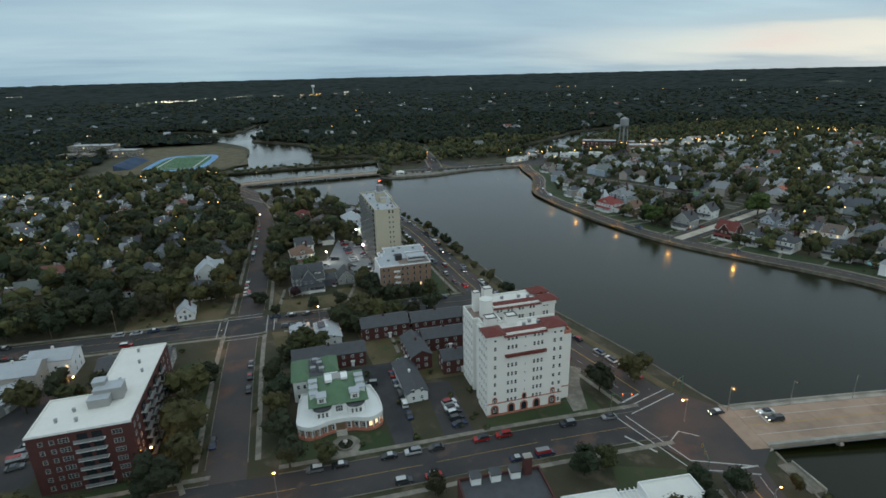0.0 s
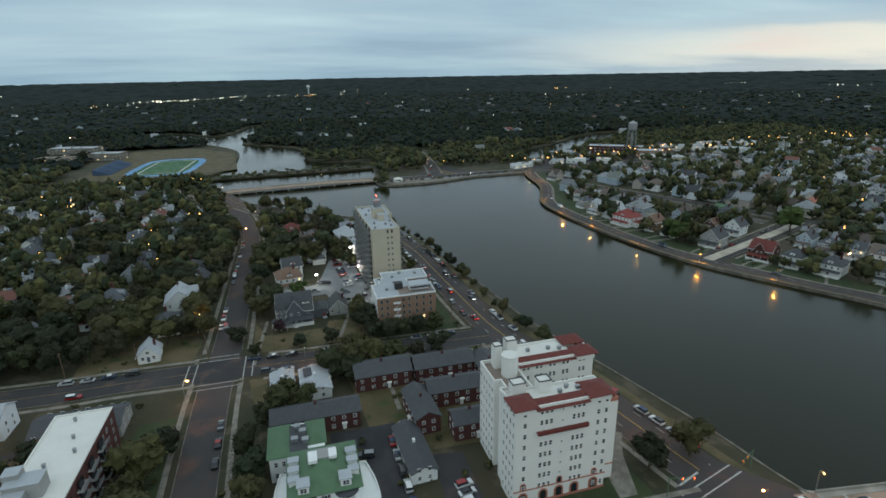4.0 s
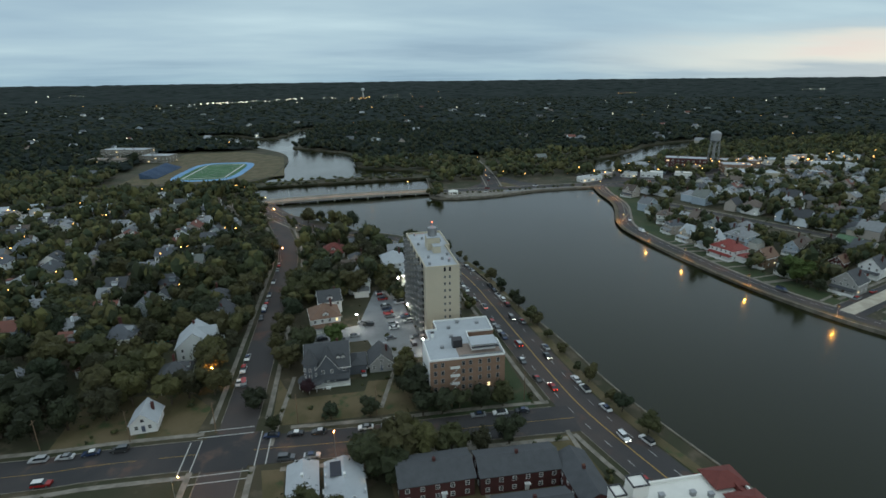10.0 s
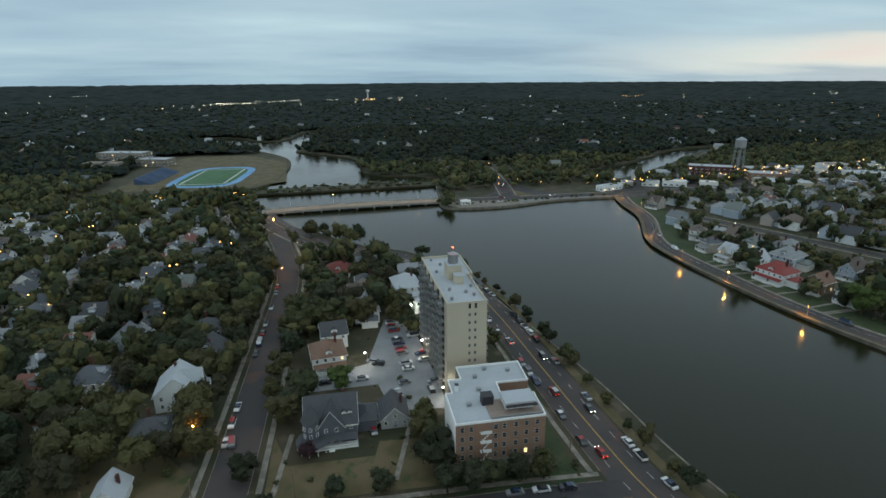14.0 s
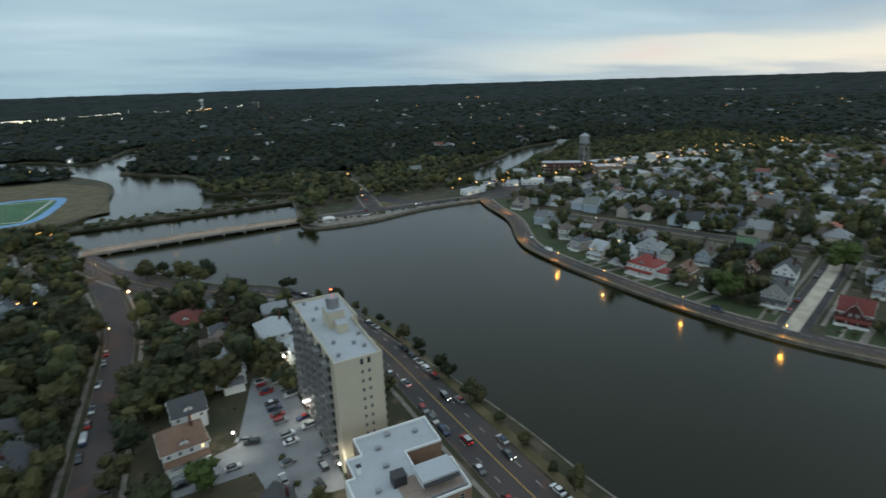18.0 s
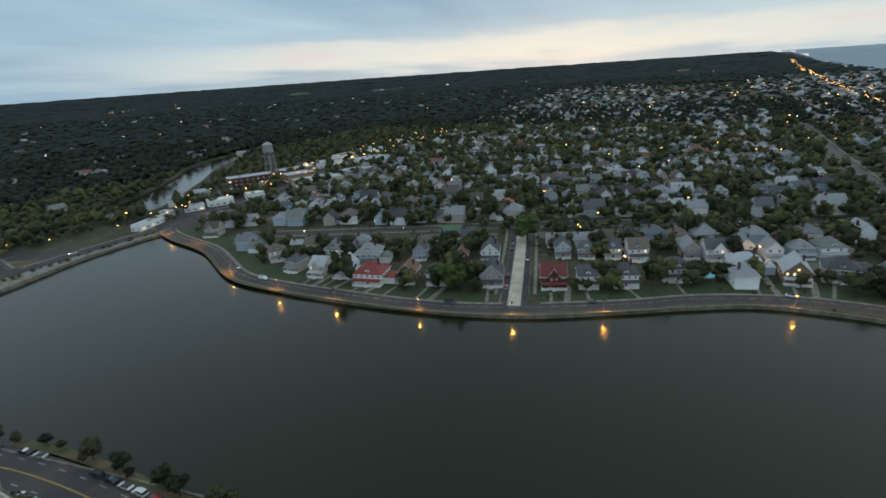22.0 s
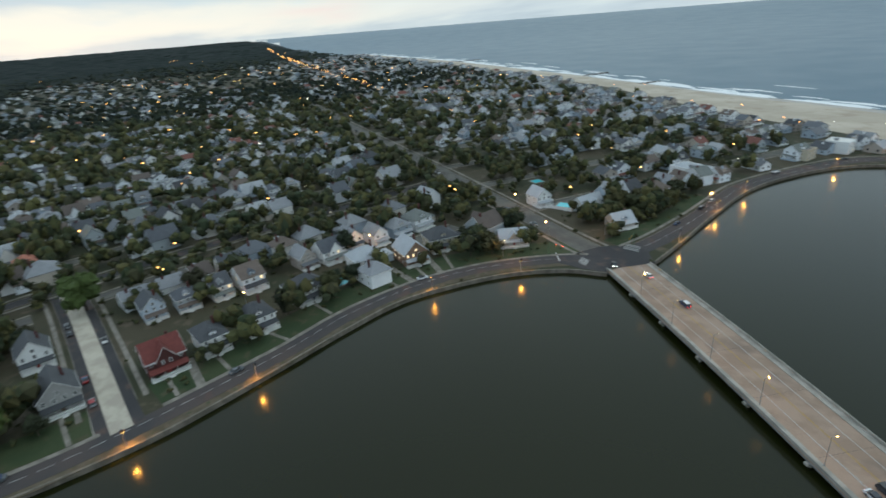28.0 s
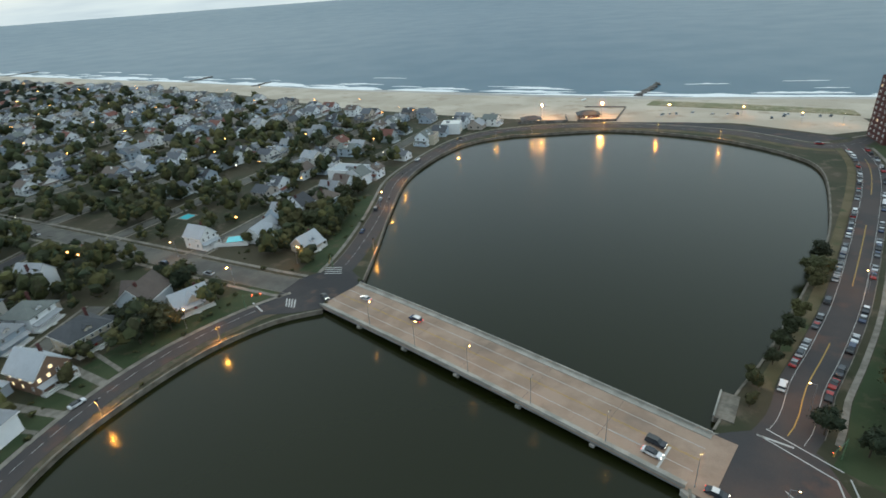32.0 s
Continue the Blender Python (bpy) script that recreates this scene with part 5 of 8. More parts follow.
for x in (-8, -3, 2):
    d = part("dormer", boxes((x, x + 2.4, 2.6, 5.2, 7.4, 9.4)), "white_paint", FG2)
    part("dormer_roof", boxes((x - 0.2, x + 2.6, 2.4, 5.4, 9.4, 9.6)), "slate", d)
windows(FG2, (10, 5), (-11, 5), (2, 5, 8, 11, 14, 17), (1, 4.2), 1.1, 1.6)

# ---------------------------------------------------------------- plots and lawns
def plot(name, outline, mat, z, label, category="lawn"):
    bm = bmesh.new()
    prism(bm, outline, -0.05, z)
    bmesh.ops.recalc_face_normals(bm, faces=bm.faces)
    return tagged(mesh_object(name, bm, mat), label, category, "", "structure")


plot("ground_lot_tower", [(40, 266), (58.5, 263), (59, 316), (62, 331), (48, 335), (36, 298), (15, 293), (13, 284), (38, 283)], "pale_lot", 0.03, "pale paved parking lot beside the tower", "parking lot")
plot("ground_lot_mansion", [(29.5, 125), (35.5, 124.5), (41.5, 172), (22, 174), (21, 166), (30, 164)], "dark_asphalt", 0.035, "black asphalt parking lot", "parking lot")
plot("ground_lot_apartment", [(44, 123.5), (53, 122.5), (56, 152), (47, 154)], "asphalt", 0.03, "worn asphalt parking lot", "parking lot")
plot("ground_lot_brick", [(-95, 150), (-66, 146), (-64, 200), (-92, 196)], "asphalt", 0.03, "asphalt yard behind the brick block", "parking lot")
plot("ground_lawn_corner", [(2, 234.5), (47, 230), (48, 250), (34, 252), (32, 246), (8, 248), (4, 262)], "dry_lawn", 0.03, "dry yellowed lawn of a corner plot")
plot("ground_lawn_tan", [(50, 224.5), (84, 221.5), (87, 262), (81, 262), (78, 230), (50, 231.5)], "lawn", 0.03, "green lawn round the tan block")
plot("ground_lawn_white", [(57, 122.5), (95, 118.5), (95, 132), (90, 131), (86, 127), (59, 127.5)], "lawn", 0.03, "mown lawn in front of the white apartments")
plot("ground_drive_white", [(86, 121), (91, 120.5), (97, 134), (103, 142), (99, 146), (91, 140)], "walk", 0.05, "pale concrete drive", "driveway")
plot("ground_lawn_mansion", [(-2, 128), (28, 124.5), (29, 134), (4, 140), (0, 162), (-3, 162)], "lawn", 0.03, "lawn with shrubs before the mansion")
plot("ground_lawn_sw", [(-60, 133), (-25, 131), (-22, 200), (-33, 200), (-34, 138), (-62, 138)], "lawn", 0.025, "lawn with trees beside the brick block")
plot("ground_lawn_west", [(-60, 240), (-20, 236), (-17, 250), (-26, 262), (-58, 266)], "dry_lawn", 0.03, "dry lawn behind a small white house")
plot("ground_lawn_gap", [(2, 190), (6, 190), (6, 214), (0, 215)], "dry_lawn", 0.03, "dry lawn strip")
plot("ground_lawn_rows", [(34, 158), (90, 150), (88, 206), (33, 211)], "dry_lawn", 0.02, "worn grass between the brick rows")
plot("ground_lake_strip", [tuple(p) for p in offset(ROADS["lake_drive"][0][:46], -8.2)] + [tuple(p) for p in reversed(offset(ROADS["lake_drive"][0][:46], -11.5))], "dry_lawn", 0.04, "dry grass strip between road and lake wall")
ns = ROADS["north_shore"][0]
strip("ground_lawn_north", ns, 20, 6.0, -0.05, 0.03, "lawn", label="mown front lawns along the shore road", category="lawn", skip=crossing("north_shore"))
oc = ROADS["ocean"][0][:18]
strip("ground_lawn_east", oc, 17, 8.0, -0.05, 0.03, "lawn", label="mown front lawns along the east lake", category="lawn", skip=crossing("ocean"))
es = ROADS["east_shore"][0]
strip("ground_park", es, -10.0, -34, -0.05, 0.03, "lawn", label="dark green park lawn beside the east road", category="lawn", skip=lambda p: p.y > 82)
strip("ground_lake_bank", es, 10.0, 6.5, -0.05, 0.04, "dry_lawn", label="dry grass bank along the east lake", category="lawn", skip=lambda p: p.y > 68)
for p, q in (((2, 225), (9, 262)), ((19, 126), (16, 134)), ((-30, 139), (-27, 128)), ((45, 178), (47, 212)), ((56, 186), (58, 212)), ((84, 152), (88, 208)), ((36, 235), (46, 262))):
    strip("pavement_path", [Vector(p), Vector(q)], 0.7, -0.7, -0.05, 0.06, "walk", label="narrow concrete garden path", category="path")

# ---------------------------------------------------------------- house templates
def house(name, w, d, floors, roof, label, porch=True, dormer=True, wall="siding", shingle="shingle", full=True, wing=False, lit_share=0.04, place=None):
    """A frame house; the street front is -y. roof: gable_front, gable_side, hip or cross."""
    ob = thing(name, place if place is not None else at(0, 0, 0), label, "house")
    a, b, h = w / 2, d / 2, 0.6 + 2.75 * floors
    rise = min(w, d) * 0.42
    bm = boxes((-a, a, -b, b, 0, h))
    rf = bmesh.new()
    if roof == "hip":
        hip(rf, -a, a, -b, b, h, rise * 0.85, 0.55)
    elif roof == "gable_front":
        gable_wall(bm, -a, a, -b, b, h, rise * 1.1, False)
        gable(rf, -a, a, -b, b, h, rise * 1.1, 0.45, False)
    elif roof == "gable_side":
        gable_wall(bm, -a, a, -b, b, h, rise, True)
        gable(rf, -a, a, -b, b, h, rise, 0.45, True)
    else:
        gable_wall(bm, -a, a, -b, b, h, rise, True)
        gable(rf, -a, a, -b, b, h, rise, 0.45, True)
        gable_wall(bm, -a * 0.5, a * 0.5, -b - 0.9, 0, h, rise * 0.9, False)
        box(bm, -a * 0.5, a * 0.5, -b - 0.9, -b, 0, h)
        gable(rf, -a * 0.5, a * 0.5, -b - 0.9, 0, h, rise * 0.9, 0.4, False)
    part("wall", bm, wall, ob)
    rp = part("roof", rf, shingle, ob)
    if full:
        ev = bmesh.new()
        if roof == "hip":
            hip(ev, -a, a, -b, b, h - 0.2, rise * 0.85, 0.64)
        elif roof == "gable_front":
            gable(ev, -a, a, -b, b, h - 0.2, rise * 1.1, 0.54, False)
        else:
            gable(ev, -a, a, -b, b, h - 0.2, rise, 0.54, True)
            if roof == "cross":
                gable(ev, -a * 0.5, a * 0.5, -b - 0.9, 0, h - 0.2, rise * 0.9, 0.49, False)
        part("eaves_trim", ev, "trim", rp, "white painted eaves boards")
    if wing:
        bm = boxes((a, a + w * 0.4, -b * 0.5, b * 0.8, 0, h - 2.4))
        part("wing", bm, wall, ob)
        rf = bmesh.new()
        hip(rf, a, a + w * 0.4, -b * 0.5, b * 0.8, h - 2.4, 1.4, 0.4)
        part("wing_roof", rf, shingle, ob)
    face = -b - (0.9 if roof == "cross" else 0)
    if porch:
        rf = bmesh.new()
        y0 = face - 2.4
        v = [rf.verts.new(c) for c in ((-a, y0, 2.75), (a, y0, 2.75), (a, face, 3.4), (-a, face, 3.4), (-a, y0, 2.95), (a, y0, 2.95), (a, face, 3.6), (-a, face, 3.6))]
        for f in ((3, 2, 1, 0), (4, 5, 6, 7), (0, 1, 5, 4), (1, 2, 6, 5), (3, 0, 4, 7)):
            rf.faces.new([v[i] for i in f])
        p = part("porch_roof", rf, shingle, ob)
        part("porch_floor", boxes((-a, a, y0, face, 0, 0.55), (-0.8, 0.8, y0 - 0.9, y0, 0, 0.3)), "trim", ob)
        if full:
            for i in range(4):
                x = -a + 0.15 + (w - 0.3) * i / 3
                part("porch_post", boxes((x - 0.1, x + 0.1, y0 + 0.05, y0 + 0.25, 0.55, 2.75)), "trim", p)
            part("railing", boxes((-a, a, y0 + 0.1, y0 + 0.16, 0.95, 1.4)), "trim", p)
    if dormer and roof in ("hip", "gable_side"):
        dz = h + 0.4
        dm = part("dormer", boxes((-1.2, 1.2, -b + 0.6, -b + 3.0, h - 0.2, dz + 1.3)), wall, ob)
        rf = bmesh.new()
        gable(rf, -1.2, 1.2, -b + 0.6, -b + 3.4, dz + 1.3, 0.8, 0.25, False, thick=0.12)
        part("dormer_roof", rf, shingle, dm)
        share("window", window_mesh(1.3, 1.0), dm, on_wall((-1.2, -b + 0.6), (1.2, -b + 0.6), 1.2, dz))
    part("chimney", boxes((a * 0.45, a * 0.45 + 0.8, 0.3, 1.1, h, h + rise + 0.9)), "dark_brick", ob)
    zs = [1.4 + 2.75 * k for k in range(floors)]
    if full:
        n = max(2, round(w / 3))
        windows(ob, (-a, -b), (a, -b), [w * (i + 0.5) / n for i in range(n)] if roof != "cross" else (w * 0.12, w * 0.88), zs[1:] or zs, 1.1, 1.4, lit_share=lit_share)
        if roof == "cross":
            windows(ob, (-a, face), (a, face), (w * 0.4, w * 0.6), zs[1:], 1.0, 1.4, lit_share=lit_share)
        n = max(2, round(d / 4.5))
        for p, q in (((a, -b), (a, b)), ((-a, b), (-a, -b))):
            windows(ob, p, q, [d * (i + 0.5) / n for i in range(n)], zs, 1.0, 1.4, lit_share=lit_share)
        if roof == "gable_front":
            windows(ob, (-a, -b), (a, -b), (w / 2,), (h + 0.4,), 1.2, 1.2, lit_share=lit_share)
        part("door", boxes((-0.5, 0.5, face - 0.06, face + 0.02, 0.55, 2.6)), "door_paint", ob)
    else:
        windows(ob, (-a, -b), (a, -b), (w * 0.25, w * 0.75), zs[-1:], 1.3, 1.4, lit_share=lit_share)
        for p, q in (((a, -b), (a, b)), ((-a, b), (-a, -b))):
            windows(ob, p, q, (d * 0.3, d * 0.7) if p[0] > 0 else (d * 0.5,), zs[-1:], 1.2, 1.4, lit_share=lit_share)
    return ob


KINDS = [(8.5, 11, 2, "gable_front", False), (9.5, 10, 2, "hip", False), (11, 11, 2, "cross", False), (11, 9, 1, "gable_side", False), (12, 12, 2, "hip", True), (9, 12, 2, "gable_side", False), (13, 11, 2, "cross", True)]
WORDS = {"gable_front": "pale frame house with a gable to the street and a porch", "hip": "square frame house with a hipped shingle roof and a porch", "cross": "frame house with crossed gables and a covered porch", "gable_side": "frame house with a side gabled shingle roof and a porch"}
FOOT = []      # plots taken: x, y, half size
PLACED = {}


def taken(x, y, r):
    return any(abs(x - a) < r + c and abs(y - b) < r + c for a, b, c in FOOT)


def put_house(kind, x, y, turn, full=True, s=1.0):
    """A house of a kind; the first is built, the others are its copies."""
    m = at(x, y, turn) @ Matrix.Diagonal((s, s, s, 1))
    key = (kind, full)
    if key not in PLACED:
        w, d, fl, rf, wing = KINDS[kind]
        ob = house("house", w, d, fl, rf, WORDS[rf], full=full, wing=wing)
        tagged(ob, group="frame houses of the town")
        PLACED[key] = ob
        ob.matrix_basis = m
    else:
        ob = copy_thing(PLACED[key], m)
        ob.matrix_basis = m
    FOOT.append((x, y, 6.5 * s))
    return ob


for x, y, r in ((-206, 580, 18), (-143, 565, 16), (-102, 604, 11), (-178, 546, 12), (17, 150, 15), (75, 142, 18), (-48, 160, 22), (66, 290, 14), (66, 305, 14), (66, 275, 14), (64, 247, 15), (44, 197, 10), (65, 194, 11), (50, 171, 8), (63, 178, 9), (61, 160, 7), (19, 180, 14), (79, 184, 9), (42, 155, 9), (11, 204, 7), (21, 201, 8), (-48, 203, 12), (-86, 206, 9), (-76, 213, 8), (-90, 190, 11), (77, 84, 16), (48, 92, 12), (40, 300, 18), (24, 288, 8), (-45, 160, 20), (-80, 172, 18)):
    FOOT.append((x, y, r))

# houses seen well, each of its own
def special(x, y, turn, w, d, fl, rf, label, wall="siding", shingle="shingle", r=8, **kw):
    FOOT.append((x, y, r))
    return house("house", w, d, fl, rf, label, wall=wall, shingle=shingle, place=at(x, y, turn), **kw)


LAKEWARD = -72.6
special(302, 281, LAKEWARD, 10, 11, 2, "gable_front", "white gabled house with a dark roof beside the lane", "white_paint", "slate", r=7)
special(299, 297, LAKEWARD, 7, 8, 1, "gable_front", "small red cottage with white trim", "dark_brick", "brown_roof", porch=False, dormer=False, r=5)
special(334, 320, LAKEWARD, 12, 10, 1, "gable_side", "low house with a green shingle roof", "white_paint", "green_roof", r=7)
special(404, 306, LAKEWARD, 9, 10, 2, "hip", "pale house with a faded red roof", "siding", "terracotta", full=False)
special(254, 328, LAKEWARD - 8, 15, 13, 2, "hip", "large white house with a bright red roof facing the lake", "white_paint", "red_metal", wing=True)
special(261, 310, LAKEWARD - 4, 9, 11, 2, "gable_front", "brown shingled house with a gabled porch", "wood", "brown_roof")
special(264, 295, LAKEWARD, 10, 11, 2, "hip", "white house with grey hipped roof and porch columns", "white_paint", "slate")
special(270, 268, LAKEWARD, 11, 12, 2, "gable_front", "dark blue grey house with white gable trim", "grey_wall", "slate")
special(276, 239, LAKEWARD, 12, 11, 2, "cross", "deep red house with red shingle roof and white dormers", "dark_brick", "red_tile")
special(281, 224, LAKEWARD, 9, 12, 2, "hip", "grey three bay house with a double porch", "siding", "slate")
special(287, 208, LAKEWARD, 11, 12, 2, "hip", "white house with dark roof and broad dormers", "white_paint", "slate")
special(301, 187, LAKEWARD + 5, 14, 12, 2, "hip", "large white house with dark roof and curved side porch", "white_paint", "slate", wing=True)
special(316, 157, -80, 14, 12, 2, "hip", "wide house with a blue grey slate roof", "siding", "cool_roof", wing=True)
special(312, 137, -86, 11, 14, 2, "gable_front", "house with grey roof and brightly lit front gable", "tan_brick", "cool_roof", lit_share=0.75)
special(319, 119, -92, 14, 12, 2, "hip", "pinkish beige villa with a dark flat topped roof", "beige_wall", "slate", wing=True)
special(304, 88, -110, 13, 9, 1, "cross", "low grey bungalow behind hedges", "siding", "cool_roof")
special(258, 347, LAKEWARD - 8, 10, 11, 2, "gable_front", "white gabled house with a lake porch", "white_paint", "cool_roof")
special(256, 362, LAKEWARD - 10, 9, 11, 2, "cross", "pale grey house with crossed gables", "siding", "cool_roof")
special(257, 380, LAKEWARD - 20, 9, 10, 2, "hip", "grey house with hipped roof near the road bend", "siding", "shingle")
special(268, 405, -40, 10, 10, 2, "hip", "pale blue house at the bend of the shore road", "siding", "shingle")
special(344, 47, -90, 9, 11, 2, "gable_front", "tall white gabled house above the avenue", "white_paint", "cool_roof")
special(322, 30, -80, 16, 11, 1, "cross", "low white house with grey roofs and a fenced pool", "white_paint", "cool_roof", wing=True)
special(293, 33, -95, 11, 9, 1, "gable_side", "low grey house near the bridge corner", "siding", "cool_roof")
victorian = special(21, 262, -4, 15, 14, 2, "cross", "grey victorian house with steep slate roofs and a round porch", "blue_wall", "slate", r=13, wing=True)
special(40, 262, -4, 8.5, 10, 1, "gable_front", "small grey gabled cottage", "grey_wall", "slate", porch=False)
special(22, 302, 4, 12, 12, 2, "hip", "white two storey house with a brown hipped roof", "white_paint", "brown_roof", r=10)
special(25, 318, 4, 10, 9, 2, "gable_side", "white house with a dark slate roof", "white_paint", "slate", porch=False)
special(-35, 246, 0, 7.5, 8.5, 1, "gable_front", "small white cottage with a pale roof on a dry lawn", "white_paint", "cool_roof", porch=False, dormer=False)
special(-27, 291, 92, 13, 13, 2, "cross", "white victorian house with grey roofs and a pool behind", "white_paint", "cool_roof", r=11, wing=True)
special(-24, 335, 94, 11, 12, 2, "hip", "white house with dormers behind street trees", "white_paint", "slate")
special(-30, 268, 92, 9, 10, 2, "hip", "grey house hidden behind tall trees", "siding", "slate")
special(62, 356, 2, 12, 15, 3, "hip", "white three storey lakeside house with flat pale roof", "white_paint", "cool_roof", porch=False, dormer=False, r=11)
special(67, 342, 2, 9, 10, 2, "hip", "white house with pale grey roof beside the tower", "white_paint", "cool_roof", porch=False, dormer=False)
special(33, 401, -8, 13, 11, 1, "hip", "low house with a dull red roof beside a car park", "siding", "red_tile", r=9)
special(44, 372, -4, 9, 10, 2, "hip", "grey green house between trees", "siding", "slate")

bm = bmesh.new()
tube(bm, (-5.6, -7.6, 0), (-5.6, -7.6, 9.2), 2.3, 2.3, 10)
turret = part("turret", bm, "blue_wall", victorian)
bm = bmesh.new()
tube(bm, (-5.6, -7.6, 9.2), (-5.6, -7.6, 14.4), 2.9, 0.06, 10)
part("turret_roof", bm, "slate", turret)
for j in range(3):
    for z in (4.1, 6.4):
        q = radians(-140 + 50 * j)
        px, py = -5.6 + 2.26 * math.cos(q), -7.6 + 2.26 * math.sin(q)
        t = Vector((-math.sin(q), math.cos(q)))
        share("window", window_mesh(0.9, 1.3), turret, on_wall((px - t.x, py - t.y), (px + t.x, py + t.y), 1.0, z))
bm = bmesh.new()
tube(bm, (-5.2, -8.2, 2.7), (-5.2, -8.2, 3.4), 5.0, 3.4, 14)
pr = part("porch_roof", bm, "slate", victorian)
for j in range(6):
    q = radians(-200 + 32 * j)
    part("porch_post", boxes((-5.3 + 4.6 * math.cos(q), -5.1 + 4.6 * math.cos(q), -8.3 + 4.6 * math.sin(q), -8.1 + 4.6 * math.sin(q), 0, 2.75)), "trim", pr)
for dx, dy in ((3.9, -5.0), (5.6, -5.0)):
    dm = part("dormer", boxes((dx - 0.7, dx + 0.7, dy, dy + 2.6, 6.2, 8.6)), "trim", victorian)
    rf = bmesh.new()
    gable(rf, dx - 0.7, dx + 0.7, dy, dy + 2.8, 8.6, 0.7, 0.2, False, thick=0.1)
    part("dormer_roof", rf, "slate", dm)
    share("window", window_mesh(0.9, 1.1), dm, on_wall((dx - 0.7, dy), (dx + 0.7, dy), 0.7, 7.2))

# front walks from the shore road to its houses
for x, y in ((254, 328), (261, 310), (264, 295), (270, 268), (276, 239), (281, 224), (287, 208), (301, 187), (316, 157), (312, 137), (319, 119), (258, 347), (256, 362)):
    p = min(ROADS["north_shore"][0], key=lambda q: (q - Vector((x, y))).length)
    d = (Vector((x, y)) - p).normalized()
    s = Vector((-d.y, d.x))
    strip("pavement_front_walk", [p + d * 6 + s * 1.5, Vector((x, y)) - d * 6 + s * 1.5], 0.7, -0.7, -0.05, 0.07, "walk", label="pale concrete walk to a front porch", category="path")
    if int(x) % 2 == 0:
        strip("driveway", [p + d * 5 - s * 5.5, Vector((x, y)) - d * 2 - s * 7.0], 1.4, -1.4, -0.05, 0.065, "walk", label="pale concrete driveway beside a lake house", category="driveway")

# the rest of the town, along its streets
RH = random.Random(21)
ROAD_LIST = [(ln, w) for ln, w in ROADS.values()]


def free(x, y, r, road_gap=5.0):
    if inside((x, y), LAKE) or inside((x, y), FAR_LAKE) or inside((x, y), CREEK):
        return False
    for dx, dy in ((r, 0), (-r, 0), (0, r), (0, -r)):
        if inside((x + dx, y + dy), LAKE):
            return False
    if y < along(SAND_IN, x) + r + 8:
        return False
    return not any(near_line((x, y), ln, w / 2 + r + road_gap) for ln, w in ROAD_LIST)


def town(a0, a1, b0, b1, origin, turn, step_a, step_b, test, keep=0.66):
    """House places on a street grid turned by some degrees."""
    c, s = math.cos(radians(turn)), math.sin(radians(turn))
    out = []
    i = 0
    a = a0
    while a < a1:
        b = b0
        while b < b1:
            x = origin[0] + c * (a + RH.uniform(-6, 6)) - s * (b + RH.uniform(-4, 4))
            y = origin[1] + s * a + c * b
            if RH.random() < keep and test(x, y):
                out.append((x, y, turn + (-90 if i % 2 == 0 else 90) + RH.uniform(-4, 4)))
            b += step_b
        a += step_a * (0.75 if i % 2 == 0 else 1.3)
        i += 1
    return out


# residential streets between the rows of houses
def streets(count, b0, b1, origin, turn, step_a, first, test):
    c, s = math.cos(radians(turn)), math.sin(radians(turn))
    for i in range(count):
        a = first + step_a * 2.05 * i
        ln = [Vector((origin[0] + c * a - s * b, origin[1] + s * a + c * b)) for b in range(b0, b1, 12)]
        ok = lambda p: not (test(p.x, p.y) and free(p.x, p.y, 4.0, 3.0))
        strip("road_town_street", ln, 3.6, -3.6, -0.05, 0.045, "street", label="narrow residential street between rows of houses", category="road", skip=ok)
        strip("pavement_town_street", ln, 5.6, 4.3, -0.05, 0.05, "walk", label="pale concrete pavement of a residential street", category="pavement", skip=ok)
        strip("pavement_town_street", ln, -4.3, -5.6, -0.05, 0.05, "walk", label="pale concrete pavement of a residential street", category="pavement", skip=ok)
        STREETS.append((ln[::12] + ln[-1:], 7.0))


STREETS = []
in_north = lambda x, y: 95 < y < 440 + 0.12 * x and x > 330
in_east = lambda x, y: y < 82 and x > 325
streets(9, -300, 240, (250, 250), 17.4, 29, 29 * 0.75 + 29 * 0.65, in_north)
streets(9, -300, 80, (300, 0), 0, 28, 28 * 0.75 + 28 * 0.65, in_east)
ROAD_LIST += STREETS
spots = town(0, 1900, -420, 330, (250, 250), 17.4, 29, 13.2, lambda x, y: y > 95 and y < 460 + 0.12 * x, 0.92)
spots += town(0, 2000, -440, 90, (300, 0), 0, 28, 12.6, lambda x, y: y < 88 and x > 300 - max(0, -y) * 0.05, 0.92)
spots += town(-470, 110, 0, 330, (0, 250), -6.4, 27, 15.5, lambda x, y: x < 100 and (y > 264 or x < -112), 0.85)
spots += town(-700, -90, -120, 90, (0, 150), -6.4, 28, 15.5, lambda x, y: x < -100, 0.85)
NEAR_HOUSES, MID_HOUSES, FAR_HOUSES = [], [], []
for x, y, t in spots:
    if not free(x, y, 6.5) or taken(x, y, 6.0):
        continue
    if (x < 340 and y > -60 and x > 230) or (-60 < x < 100 and 236 < y < 360):
        NEAR_HOUSES.append((x, y, t))
    elif (x < 520 and -240 < y < 430) or (-110 < x < 110 and y < 520):
        MID_HOUSES.append((x, y, t))
    else:
        FAR_HOUSES.append((x, y, t))
        continue
    FOOT.append((x, y, 6.0))
NEAR_HOUSES, more = NEAR_HOUSES[:46], NEAR_HOUSES[46:]
MID_HOUSES = more + MID_HOUSES
MID_HOUSES, more = MID_HOUSES[:78], MID_HOUSES[78:]
FAR_HOUSES = more + FAR_HOUSES
